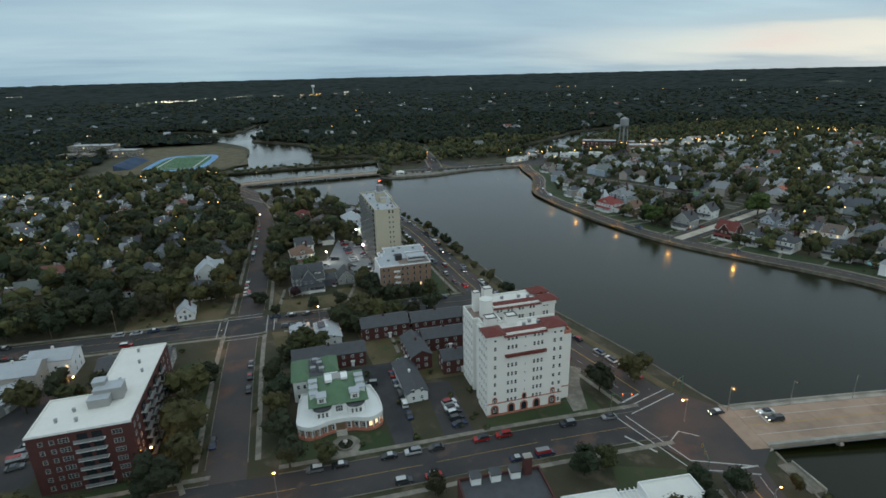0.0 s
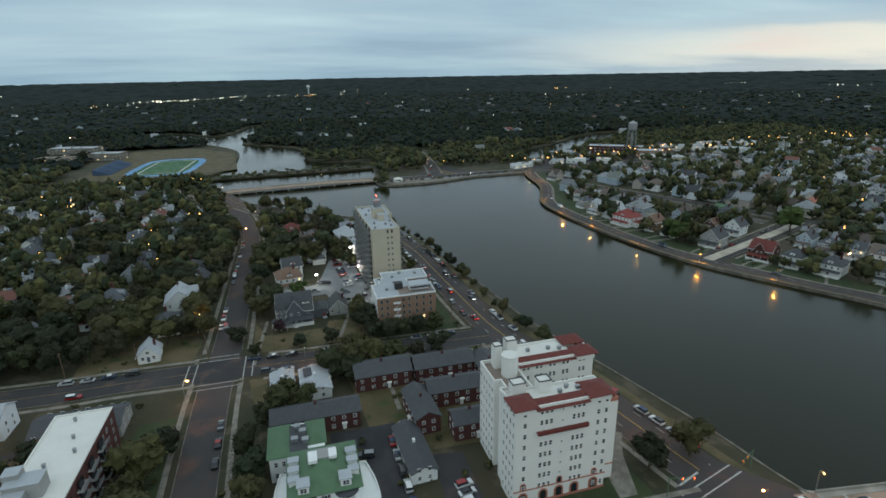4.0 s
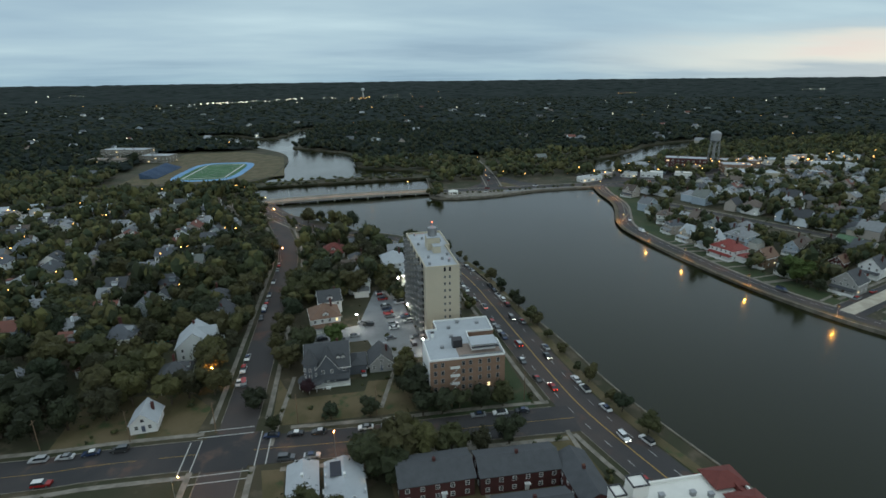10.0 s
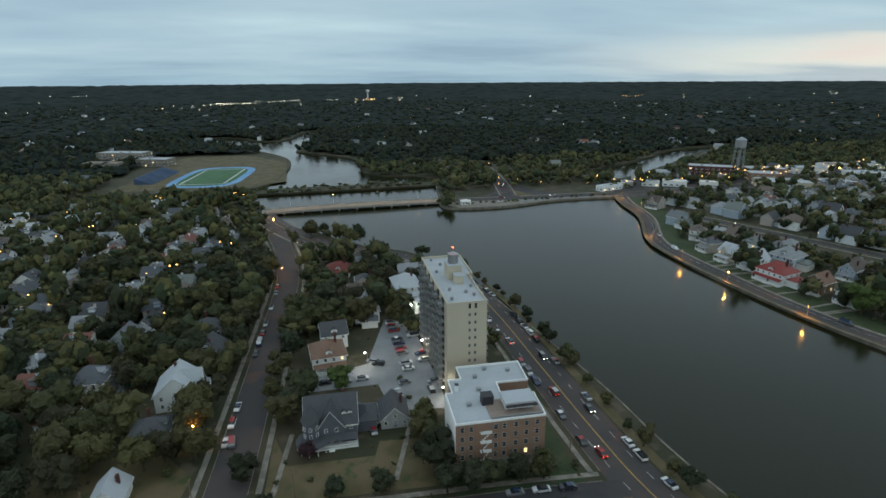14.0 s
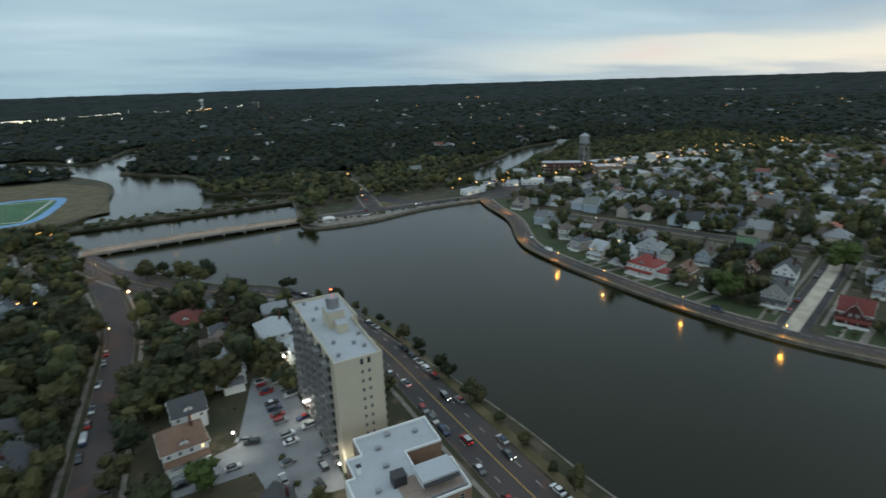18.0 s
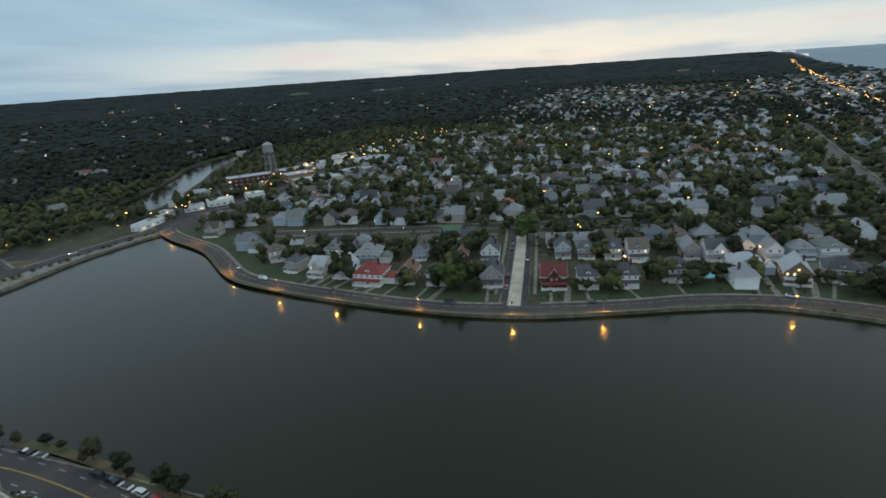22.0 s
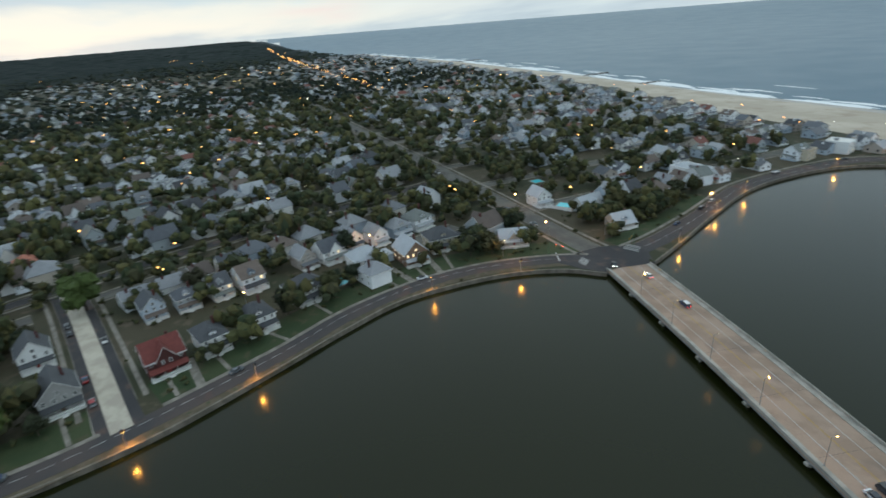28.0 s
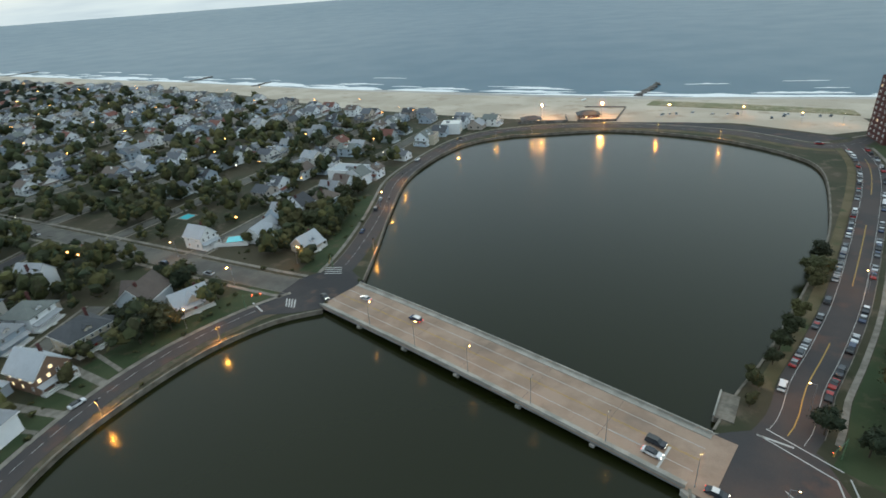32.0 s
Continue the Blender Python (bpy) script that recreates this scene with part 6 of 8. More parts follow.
for full, lst in ((True, NEAR_HOUSES), (False, MID_HOUSES)):
    for x, y, t in lst:
        put_house(RH.randrange(len(KINDS)), x, y, t, full, RH.uniform(0.9, 1.15))

# far houses: real little houses joined into one
bm_v, bm_f, bm_m = [], [], []


def far_house(x, y, t, w, d, h, rise, z0=0.0):
    c, s = math.cos(radians(t)), math.sin(radians(t))
    o = len(bm_v)
    a, b = w / 2, d / 2
    for u, v, z in ((-a, -b, 0), (a, -b, 0), (a, b, 0), (-a, b, 0), (-a, -b, h), (a, -b, h), (a, b, h), (-a, b, h), (0, -b, h + rise), (0, b, h + rise)):
        bm_v.append((x + c * u - s * v, y + s * u + c * v, z0 + z))
    for f in ((0, 1, 5, 8, 4), (2, 3, 7, 9, 6), (1, 2, 6, 5), (3, 0, 4, 7)):
        bm_f.append([o + i for i in f])
        bm_m.append(0)
    o = len(bm_v)
    e = 0.5
    for u, v, z in ((-a - e, -b - e, h - 0.3), (0, -b - e, h + rise + 0.15), (a + e, -b - e, h - 0.3), (a + e, b + e, h - 0.3), (0, b + e, h + rise + 0.15), (-a - e, b + e, h - 0.3)):
        bm_v.append((x + c * u - s * v, y + s * u + c * v, z0 + z))
    for f in ((0, 1, 4, 5), (1, 2, 3, 4)):
        bm_f.append([o + i for i in f])
        bm_m.append(1)
    o = len(bm_v)
    for u, v, z in ((-a, -b - 2.2, 2.7), (a, -b - 2.2, 2.7), (a, -b, 3.3), (-a, -b, 3.3)):
        bm_v.append((x + c * u - s * v, y + s * u + c * v, z0 + z))
    bm_f.append([o, o + 1, o + 2, o + 3])
    bm_m.append(1)


def far_extras(x, y, t, w, d, h, rise):
    """Dormer, chimney and the posts of the porch."""
    c, s = math.cos(radians(t)), math.sin(radians(t))

    def block(u0, u1, v0, v1, z0, z1, m):
        o = len(bm_v)
        for z in (z0, z1):
            for u, v in ((u0, v0), (u1, v0), (u1, v1), (u0, v1)):
                bm_v.append((x + c * u - s * v, y + s * u + c * v, z))
        for f in ((0, 1, 5, 4), (1, 2, 6, 5), (2, 3, 7, 6), (3, 0, 4, 7), (4, 5, 6, 7)):
            bm_f.append([o + i for i in f])
            bm_m.append(m)

    block(w * 0.12, w * 0.12 + 0.8, 0, 0.8, h, h + rise + 0.9, 0)
    k = RH.choice((-1, 1))
    block(k * w * 0.3 - 1.1, k * w * 0.3 + 1.1, -1.3, 1.3, h, h + rise * 0.85, 0)
    block(k * w * 0.3 - 1.4, k * w * 0.3 + 1.4, -1.6, 1.6, h + rise * 0.85, h + rise * 0.95, 1)
    block(-w / 2, w / 2, -d / 2 - 2.2, -d / 2, 0, 0.6, 0)
    for u in (-w / 2, -w / 6, w / 6, w / 2 - 0.25):
        block(u, u + 0.25, -d / 2 - 2.1, -d / 2 - 1.85, 0.6, 2.75, 0)


def windows_far(x, y, t, w, d, h):
    c, s = math.cos(radians(t)), math.sin(radians(t))
    a, b = w / 2, d / 2
    for nx, ny, half in ((0, -1, a), (1, 0, b), (-1, 0, b), (0, 1, a)):
        for z in (1.2, 3.9):
            for k in (-0.5, 0.5):
                if z + 1.5 > h:
                    continue
                u, v = (k * half, ny * (b + 0.04)) if ny else (nx * (a + 0.04), k * half)
                du, dv = (0.6, 0) if ny else (0, 0.6)
                o = len(bm_v)
                for p, q, zz in ((u - du, v - dv, z), (u + du, v + dv, z), (u + du, v + dv, z + 1.4), (u - du, v - dv, z + 1.4)):
                    bm_v.append((x + c * p - s * q, y + s * p + c * q, zz))
                bm_f.append([o, o + 1, o + 2, o + 3])
                bm_m.append(2)


FAR_HOUSES = [p for p in FAR_HOUSES if p[0] < 600 or RH.random() < ((0.97 if p[0] < 1000 else 0.5) if p[1] < -20 else 0.66 if p[0] < 850 else 0.42 if p[0] < 1250 else 0.2)]
for x, y, t in FAR_HOUSES:
    w, d, h = RH.uniform(8, 12), RH.uniform(9, 13), RH.choice((5.6, 5.8, 6.2, 3.6))
    t += RH.choice((0, 0, 90))
    far_house(x, y, t, w, d, h, RH.uniform(2.2, 3.8))
    if x * x + y * y < 900 ** 2:
        windows_far(x, y, t, w, d, h)
        far_extras(x, y, t, w, d, h, 2.6)
for k in range(220):
    a, r = radians(RH.uniform(-75, 88)), 620 + 1700 * RH.random() ** 1.6
    x, y = r * math.sin(a), 100 + r * math.cos(a)
    if free(x, y, 8) and not (-190 < x < 20 and 630 < y < 960):
        far_house(x, y, RH.uniform(0, 90), RH.uniform(9, 14), RH.uniform(9, 14), RH.uniform(5, 8), RH.uniform(2, 4))
FAR_SPOTS = [(x, y) for x, y, t in FAR_HOUSES]
me = bpy.data.meshes.new("distant_houses")
me.from_pydata(bm_v, [], bm_f)
for m in ("siding_far", "shingle_far", "glass"):
    me.materials.append(MATS[m])
me.polygons.foreach_set("material_index", bm_m)
tagged(new("distant_houses", me), "distant pale frame houses among trees", "houses", "", "stuff")

# ---------------------------------------------------------------- trees
def ico(sub):
    bm = bmesh.new()
    bmesh.ops.create_icosphere(bm, subdivisions=sub, radius=1.0)
    v = np.array([x.co[:] for x in bm.verts])
    f = np.array([[x.index for x in p.verts] for p in bm.faces])
    bm.free()
    return v, f


ICO1, ICO2 = ico(1), ico(2)


def crown_arrays(rnd, r, h, lumps, cards, card, sub):
    """A crown of rough lumps with leaf sprays standing off them: vertices and triangles, base at z 0."""
    V, F = [], []
    n = 0
    v0, f0 = sub
    for k in range(lumps):
        a = rnd.uniform(0, 2 * math.pi)
        q = 0 if k == 0 else rnd.uniform(0.35, 0.8)
        c = np.array((q * r * math.cos(a), q * r * math.sin(a), h * (0.5 if k == 0 else rnd.uniform(0.22, 0.82))))
        s = r * (0.6 if k == 0 else rnd.uniform(0.26, 0.48))
        w = v0.copy()
        bump = np.array([noise.noise(Vector(p) * 1.7 + Vector((k * 3.1, rnd.random(), r))) for p in w])
        w *= (1 + 0.75 * bump)[:, None]
        w = w * (s, s, s * h / (1.8 * r)) + c
        V.append(w)
        F.append(f0 + n)
        n += len(w)
    if cards:
        cloud = np.concatenate(V)
        pts = cloud[np.array([rnd.randrange(len(cloud)) for _ in range(cards)])]
        mid = np.array((0, 0, h * 0.5))
        for p in pts:
            d = p - mid
            d = d / (np.linalg.norm(d) + 1e-6)
            p = p + d * (rnd.uniform(-0.1, 0.2) + 0.8 * rnd.random() ** 3) + np.array([rnd.uniform(-0.6, 0.6) for _ in range(3)])
            u = np.array([rnd.gauss(0, 1) for _ in range(3)])
            u = np.cross(u, d + np.array([rnd.gauss(0, 0.5) for _ in range(3)]))
            u /= np.linalg.norm(u) + 1e-6
            w = np.cross(d, u)
            s = card * rnd.uniform(0.6, 1.3)
            V.append(np.array((p - u * s, p - w * s * 0.5 + d * 0.1, p + u * s, p + w * s * 0.6 - d * 0.12)))
            F.append(np.array(((0, 1, 2), (0, 2, 3))) + n)
            n += 4
    return np.concatenate(V), np.concatenate(F)


def fill_mesh(name, V, F, mat, smooth_on=False):
    me = bpy.data.meshes.new(name)
    me.vertices.add(len(V))
    me.vertices.foreach_set("co", np.asarray(V, dtype=np.float32).ravel())
    me.loops.add(len(F) * 3)
    me.loops.foreach_set("vertex_index", np.asarray(F, dtype=np.int32).ravel())
    me.polygons.add(len(F))
    me.polygons.foreach_set("loop_start", np.arange(0, len(F) * 3, 3, dtype=np.int32))
    me.polygons.foreach_set("use_smooth", np.full(len(F), smooth_on))
    me.update(calc_edges=True)
    me.materials.append(MATS[mat])
    return me


RT = random.Random(8)
TREES = []
for k in range(9):
    r = (4.6, 3.8, 5.4, 4.2, 5.0, 3.2, 4.4, 3.6, 5.8)[k]
    h = r * (1.75, 2.0, 1.6, 1.9, 1.7, 2.3, 1.8, 1.7, 1.5)[k]
    v, f = crown_arrays(RT, r, h, 14, 1250, 0.40, ICO2)
    base = 2.4 if k != 5 else 1.4
    v = v + (0, 0, base)
    crown = fill_mesh("crown", v, f, "leaves")
    bm = bmesh.new()
    tube(bm, (0, 0, -0.1), (0.1, 0.05, base + h * 0.35), 0.32, 0.2, 8)
    for j in range(4):
        a = j * 1.6 + RT.random()
        tube(bm, (0, 0, base * 0.8 + j * 0.3), (r * 0.5 * math.cos(a), r * 0.5 * math.sin(a), base + h * 0.45), 0.14, 0.05, 5)
    me = bpy.data.meshes.new("trunk")
    bm.to_mesh(me)
    bm.free()
    me.materials.append(MATS["bark"])
    TREES.append((crown, me))
BRIGHT = TREES[2][0].copy()
BRIGHT.materials[0] = MATS["leaves_bright"]
PURPLE = TREES[3][0].copy()
PURPLE.materials[0] = MATS["leaves_purple"]


def tree(x, y, s=1.0, kind=None, crown=None, label="broad leafy dark green tree", flat=1.0):
    k = RT.randrange(len(TREES)) if kind is None else kind
    ob = thing("tree", at(x, y, RT.uniform(0, 360)) @ Matrix.Diagonal((s, s, s * flat, 1)), label, "tree", "broadleaf trees")
    share("trunk", TREES[k][1], ob, Matrix())
    share("crown", crown or TREES[k][0], ob, Matrix())
    FOOT.append((x, y, 2.5 * s))
    return ob


# trees that stand out
tree(338, 271, 1.5, 2, BRIGHT, "tall fresh green tree at the end of the pale lane")
tree(255, 283, 1.25, 4, BRIGHT, "yellowish green tree before a lake house")
tree(25, 284, 0.75, 1, BRIGHT, "small bright green tree by the parking lot")
tree(13, 249, 0.55, 3, PURPLE, "dark purple leaved tree on the dry lawn")
tree(114, 127, 1.05, 3, label="lone round tree on the lake bank")
tree(100, 127, 0.9, 0, label="round tree beside the concrete drive")
for x, y, s in ((51, 460, 1), (44, 453, 1.1), (58, 428, 0.8), (29, 482, 0.9), (84, 418, 0.7), (38, 462, 1.2), (20, 478, 1.0), (64, 432, 0.6)):
    tree(x, y, s, label="leafy tree on the lake bank")
y = 200.0
while y < 400:
    p = min(ROADS["lake_drive"][0], key=lambda q: abs(q.y - y))
    tree(p.x + RT.uniform(9.6, 11.6), y, RT.uniform(0.3, 0.75), label="small young tree on the strip beside the lake")
    y += RT.uniform(4, 15)
for x, y, s in ((94, -20, 0.75), (96, -8, 0.8), (97.5, 2, 0.7), (104, 24, 0.6), (107, 35, 0.65), (110, 44, 0.7), (112, 52, 0.55), (117, 63, 0.5), (118, 72, 0.45)):
    tree(x + 1.5, y, s, label="bushy tree on the bank of the east lake")
HAND = [(-27, 150, 1.25), (-30, 162, 1.1), (-28, 172, 1.2), (-27, 138, 1.0), (-33, 128, 1.1), (-24, 182, 0.8), (-1, 152, 0.9), (0, 162, 0.8), (-2, 142, 0.75), (-2, 172, 1.0), (0, 128, 0.9), (10, 126, 0.6), (-60, 126, 1.2), (-70, 131, 1.0), (-50, 124, 1.0),
        (-70, 190, 1.1), (-78, 186, 1.0), (-64, 182, 0.9), (-56, 189, 0.8), (30, 208, 1.1), (36, 210, 1.1), (33, 201, 0.9), (44, 209, 1.0), (52, 208, 0.8), (60, 206, 0.8), (69, 207, 0.9), (10, 190, 1.1), (4, 186, 0.7), (16, 189, 0.9), (48, 227, 0.9), (54, 226, 0.8), (60, 227, 0.7), (67, 226, 0.9), (74, 225, 0.8), (47, 236, 1.0), (48, 243, 0.9), (46, 250, 0.8), (48, 256, 0.7), (3, 232, 0.5), (20, 233, 0.5), (32, 231, 0.6),
        (-3, 246, 0.7), (7, 268, 0.9), (9, 276, 0.8), (12, 281, 1.0), (3, 282, 0.9), (5, 296, 0.9), (9, 310, 1.0), (11, 330, 1.2), (15, 338, 1.3), (22, 332, 1.2), (14, 346, 1.3), (30, 338, 1.2), (38, 332, 1.2), (44, 340, 1.3), (37, 348, 1.3), (46, 350, 1.3), (54, 342, 1.0), (52, 330, 0.8), (48, 362, 1.2), (54, 370, 1.2), (42, 384, 1.2), (52, 384, 1.1), (60, 386, 1.0), (70, 372, 0.9), (50, 398, 1.1), (22, 366, 1.1), (24, 352, 1.2),
        (-17, 258, 1.0), (-19, 268, 1.2), (-21, 276, 1.2), (-16, 282, 1.0), (-25, 258, 1.1), (-30, 256, 1.0), (-42, 258, 1.2), (-48, 252, 1.1), (-52, 262, 1.3), (-46, 270, 1.3), (-58, 250, 1.2), (-40, 275, 1.2), (-55, 275, 1.3), (-60, 285, 1.3), (-48, 284, 1.3), (-14, 300, 1.0), (-12, 312, 0.9), (-12, 324, 0.9), (-9, 338, 1.1), (-12, 350, 1.1), (-8, 362, 1.2), (-7, 374, 1.2), (-5, 388, 1.3), (-6, 400, 1.3), (-7, 414, 1.2), (-9, 428, 1.2), (-25, 312, 1.2), (-36, 316, 1.2), (-38, 330, 1.2),
        (-70, 262, 1.3), (-72, 276, 1.3), (-80, 268, 1.3), (-64, 298, 1.2), (-76, 290, 1.3), (-88, 280, 1.2), (104, 76, 0.8), (96, 80, 0.7), (73, 96, 0.8), (80, 96, 0.6), (34, 104, 0.7), (84, 40, 0.8), (80, 30, 0.9), (86, 58, 1.0), (78, 62, 1.1), (82, 72, 1.0), (88, 70, 0.9), (74, 48, 1.0), (72, 36, 1.0), (66, 8, 0.9), (-66, 247, 1.1), (-76, 251, 1.2), (-85, 246, 1.1), (-93, 253, 1.2), (-99, 262, 1.2), (-104, 250, 1.0), (-84, 258, 1.2), (-110, 262, 1.2)]
for x, y, s in HAND:
    tree(x, y, s)
# mixed trees and shrubs among the shore houses
tries = 0
while len([1 for o in FOOT if o[2] < 4.5]) < 330 and tries < 4000:
    tries += 1
    if RT.random() < 0.62:
        x, y = RT.uniform(250, 350), RT.uniform(-40, 400)
    else:
        x, y = RT.uniform(-95, 10), RT.uniform(300, 440)
    if free(x, y, 1.0, 8.5 if x > 200 else 3.0) and not taken(x, y, 1.0):
        tree(x, y, RT.uniform(0.55, 1.15) * (1.1 if x < 100 else 1.0))

# woods and garden trees farther off, joined
MIDS = [crown_arrays(RT, 4.6, 8.0, 8, 64, 0.85, ICO1) for _ in range(12)]
LOWS = [crown_arrays(RT, 5.0, 7.6, 5, 10, 1.3, ICO1) for _ in range(10)]
BLOB = [crown_arrays(RT, 5.0, 7.6, 3, 0, 0, ICO1) for _ in range(10)]


def joined(name, places, shapes, mat, label, category="trees", soft=False):
    V, F = [], []
    n = 0
    for x, y, z, s, fl in places:
        v, f = shapes[RT.randrange(len(shapes))]
        a = RT.uniform(0, 6.28)
        c, q = math.cos(a) * s, math.sin(a) * s
        w = np.empty_like(v)
        w[:, 0] = x + c * v[:, 0] - q * v[:, 1]
        w[:, 1] = y + q * v[:, 0] + c * v[:, 1]
        w[:, 2] = z + (v[:, 2] + 1.2) * s * fl
        V.append(w)
        F.append(f + n)
        n += len(v)
    return tagged(new(name, fill_mesh(name, np.concatenate(V), np.concatenate(F), mat, soft)), label, category, "", "stuff")


CELLS = {}
for a, b, c in FOOT:
    for i in range(int((a - c - 6) // 12), int((a + c + 6) // 12) + 1):
        for j in range(int((b - c - 6) // 12), int((b + c + 6) // 12) + 1):
            CELLS.setdefault((i, j), []).append((a, b, c * 0.8))
for a, b in FAR_SPOTS:
    CELLS.setdefault((int(a // 12), int(b // 12)), []).append((a, b, 5.5))


def built(x, y, r):
    return any(abs(x - a) < r + c and abs(y - b) < r + c for a, b, c in CELLS.get((int(x // 12), int(y // 12)), ()))


def open_ground(x, y):
    """Places kept clear: the stadium, the market streets, the causeway."""
    return (-178 < x < 6 and 640 < y < 945) or (320 < x < 640 and 598 < y < 610) or (320 < x < 660 and 0 < y - 594 - 0.68 * (x - 350) < 28) or (340 < x < 620 and 535 < y < 600 and noise.noise((x * 0.03, y * 0.03, 5)) < -0.02) or (140 < x < 300 and 525 < y < 600) or (-60 < x < 170 and 625 < y < 662)


mids, lows = [], []
x = -620.0
while x < 900:
    y = -260.0
    while y < 760:
        px, py = x + RT.uniform(-4, 4), y + RT.uniform(-4, 4)
        y += 8.5
        north = px > 225
        dense = 0.72 if not north else (0.82 if py > 60 else 0.74 if py > -20 else 0.52 if px < 480 else 0.36)
        if north and py < along(SAND_IN, px) + 60:
            dense = 0.05
        if north and px < 345 and -40 < py < 400:
            dense = 0.82
        if -95 < px < 110 and 100 < py < 300:
            continue
        if not north and py < 240 and px > -120:
            continue
        if north and py > 430 + 0.1 * px:
            dense = 0.75
        if py > 590:
            dense = 0.85
        if px < -120 and py < 240:
            dense = 0.45
        if py < -140 and px < 345:
            continue
        if RT.random() > dense or open_ground(px, py) or not free(px, py, 1.0, 10.0 if 225 < px < 345 else 0.5) or built(px, py, 0.2):
            continue
        s = (RT.uniform(0.5, 1.3) if north else RT.uniform(0.6, 1.4)) * (1.0 if RT.random() < 0.8 else 1.3)
        d2 = (px - 60) ** 2 + (py - 150) ** 2
        (mids if d2 < 430 ** 2 else lows).append((px, py, 0.0, s, RT.uniform(0.75, 1.4)))
    x += 8.5
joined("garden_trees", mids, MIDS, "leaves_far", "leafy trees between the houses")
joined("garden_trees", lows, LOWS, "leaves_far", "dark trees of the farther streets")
far = []
for r0, r1, step, s in ((640, 1300, 12.5, 1.3), (1300, 2900, 33, 2.3)):
    r = r0
    while r < r1:
        n = int(2 * math.pi * r / step)
        for i in range(n):
            a = 2 * math.pi * (i + RT.random()) / n
            q = r + RT.uniform(0, step)
            x, y = q * math.sin(a), q * math.cos(a)
            if y < along(SAND_IN, max(-4800, min(4800, x))) + 60 or (-620 < x < 900 and -260 < y < 760):
                continue
            if math.degrees(a) % 360 > 112 and math.degrees(a) % 360 < 285:
                continue
            town_side = x > 600 and y < 430 + 0.12 * x and x < 2100
            if town_side and RT.random() < 0.12:
                continue
            if q < 1500 and (inside((x, y), FAR_LAKE) or inside((x, y), CREEK) or open_ground(x, y) or built(x, y, 1)):
                continue
            far.append((x, y, rim(q) + (-0.5 if s < 2 else 2.0), s * RT.uniform(0.7, 1.2), RT.uniform(0.8, 1.25) * (1.0 if s < 2 else 0.42)))
        r += step
# closed canopy under the distant crowns: a ragged sheet of tree tops, coloured dark as the shade in the gaps
radii = [640.0]
while radii[-1] < 4880:
    radii.append(radii[-1] + max(8.5, radii[-1] * 0.0105))
angles = [radians(-76 + 0.5 * k) for k in range(378)]
V, F, deep = [], [], []
for q in radii:
    for a in angles:
        b = a + radians(RT.uniform(-0.2, 0.2))
        e = q * (1 + RT.uniform(-0.004, 0.004))
        px, py = e * math.sin(b), e * math.cos(b)
        k = 1 + q / 2500
        V.append((px, py, rim(q) + (4.2 if q < 2700 else 7.5) + min(2.0, q / 1500) + 2.0 * noise.noise((px * 0.012, py * 0.012, 4)) + 2.2 * noise.noise((px * 0.05 / k, py * 0.05 / k, 7)) + RT.uniform(-1.2, 1.2) * (1 + q / 2000)))
for i in range(len(radii) - 1):
    for j in range(len(angles) - 1):
        o = i * len(angles) + j
        x, y = (V[o][0] + V[o + len(angles) + 1][0]) / 2, (V[o][1] + V[o + len(angles) + 1][1]) / 2
        if y < along(SAND_IN, max(-4800, min(4800, x))) + 90 or (-640 < x < 920 and -280 < y < 780) or (x > 500 and y < 450 + 0.12 * x and x < 2150):
            continue
        if radii[i] < 1600 and (open_ground(x, y) or any(inside((x + dx, y + dy), w) for w in (FAR_LAKE, CREEK) for dx, dy in ((0, 0), (16, 0), (-16, 0), (0, 16), (0, -16)))):
            continue
        F += [(o, o + len(angles) + 1, o + 1), (o, o + len(angles), o + len(angles) + 1)]
tagged(new("distant_canopy", fill_mesh("distant_canopy", V, F, "canopy")), "closed canopy of the distant woods, gap shade in its dark colour", "woods", "", "stuff")
joined("distant_woods", far, BLOB, "woods", "dense dark woods reaching to the skyline", "woods")
scrub = [(x, RT.choice((637, 640, 652, 655)) + RT.uniform(-1, 1), 0.3, RT.uniform(0.25, 0.6), 0.9) for x in np.arange(-55, 160, 2.2)]
scrub += [(RT.uniform(140, 290), RT.uniform(541, 546), 0.0, RT.uniform(0.2, 0.4), 0.8) for _ in range(50)]
joined("causeway_scrub", scrub, LOWS, "leaves_far", "low scrub along the causeway", "scrub")
shr = []
for _ in range(700):
    x, y = (RT.uniform(250, 345), RT.uniform(-60, 400)) if RT.random() < 0.6 else (RT.uniform(-60, 95), RT.uniform(120, 330))
    if free(x, y, 0.6, 1.0) and not any(abs(x - a) < c * 0.8 and abs(y - b) < c * 0.8 for a, b, c in FOOT):
        shr.append((x, y, -0.3, RT.uniform(0.12, 0.3), 0.8))
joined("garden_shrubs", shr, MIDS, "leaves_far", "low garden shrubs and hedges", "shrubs")

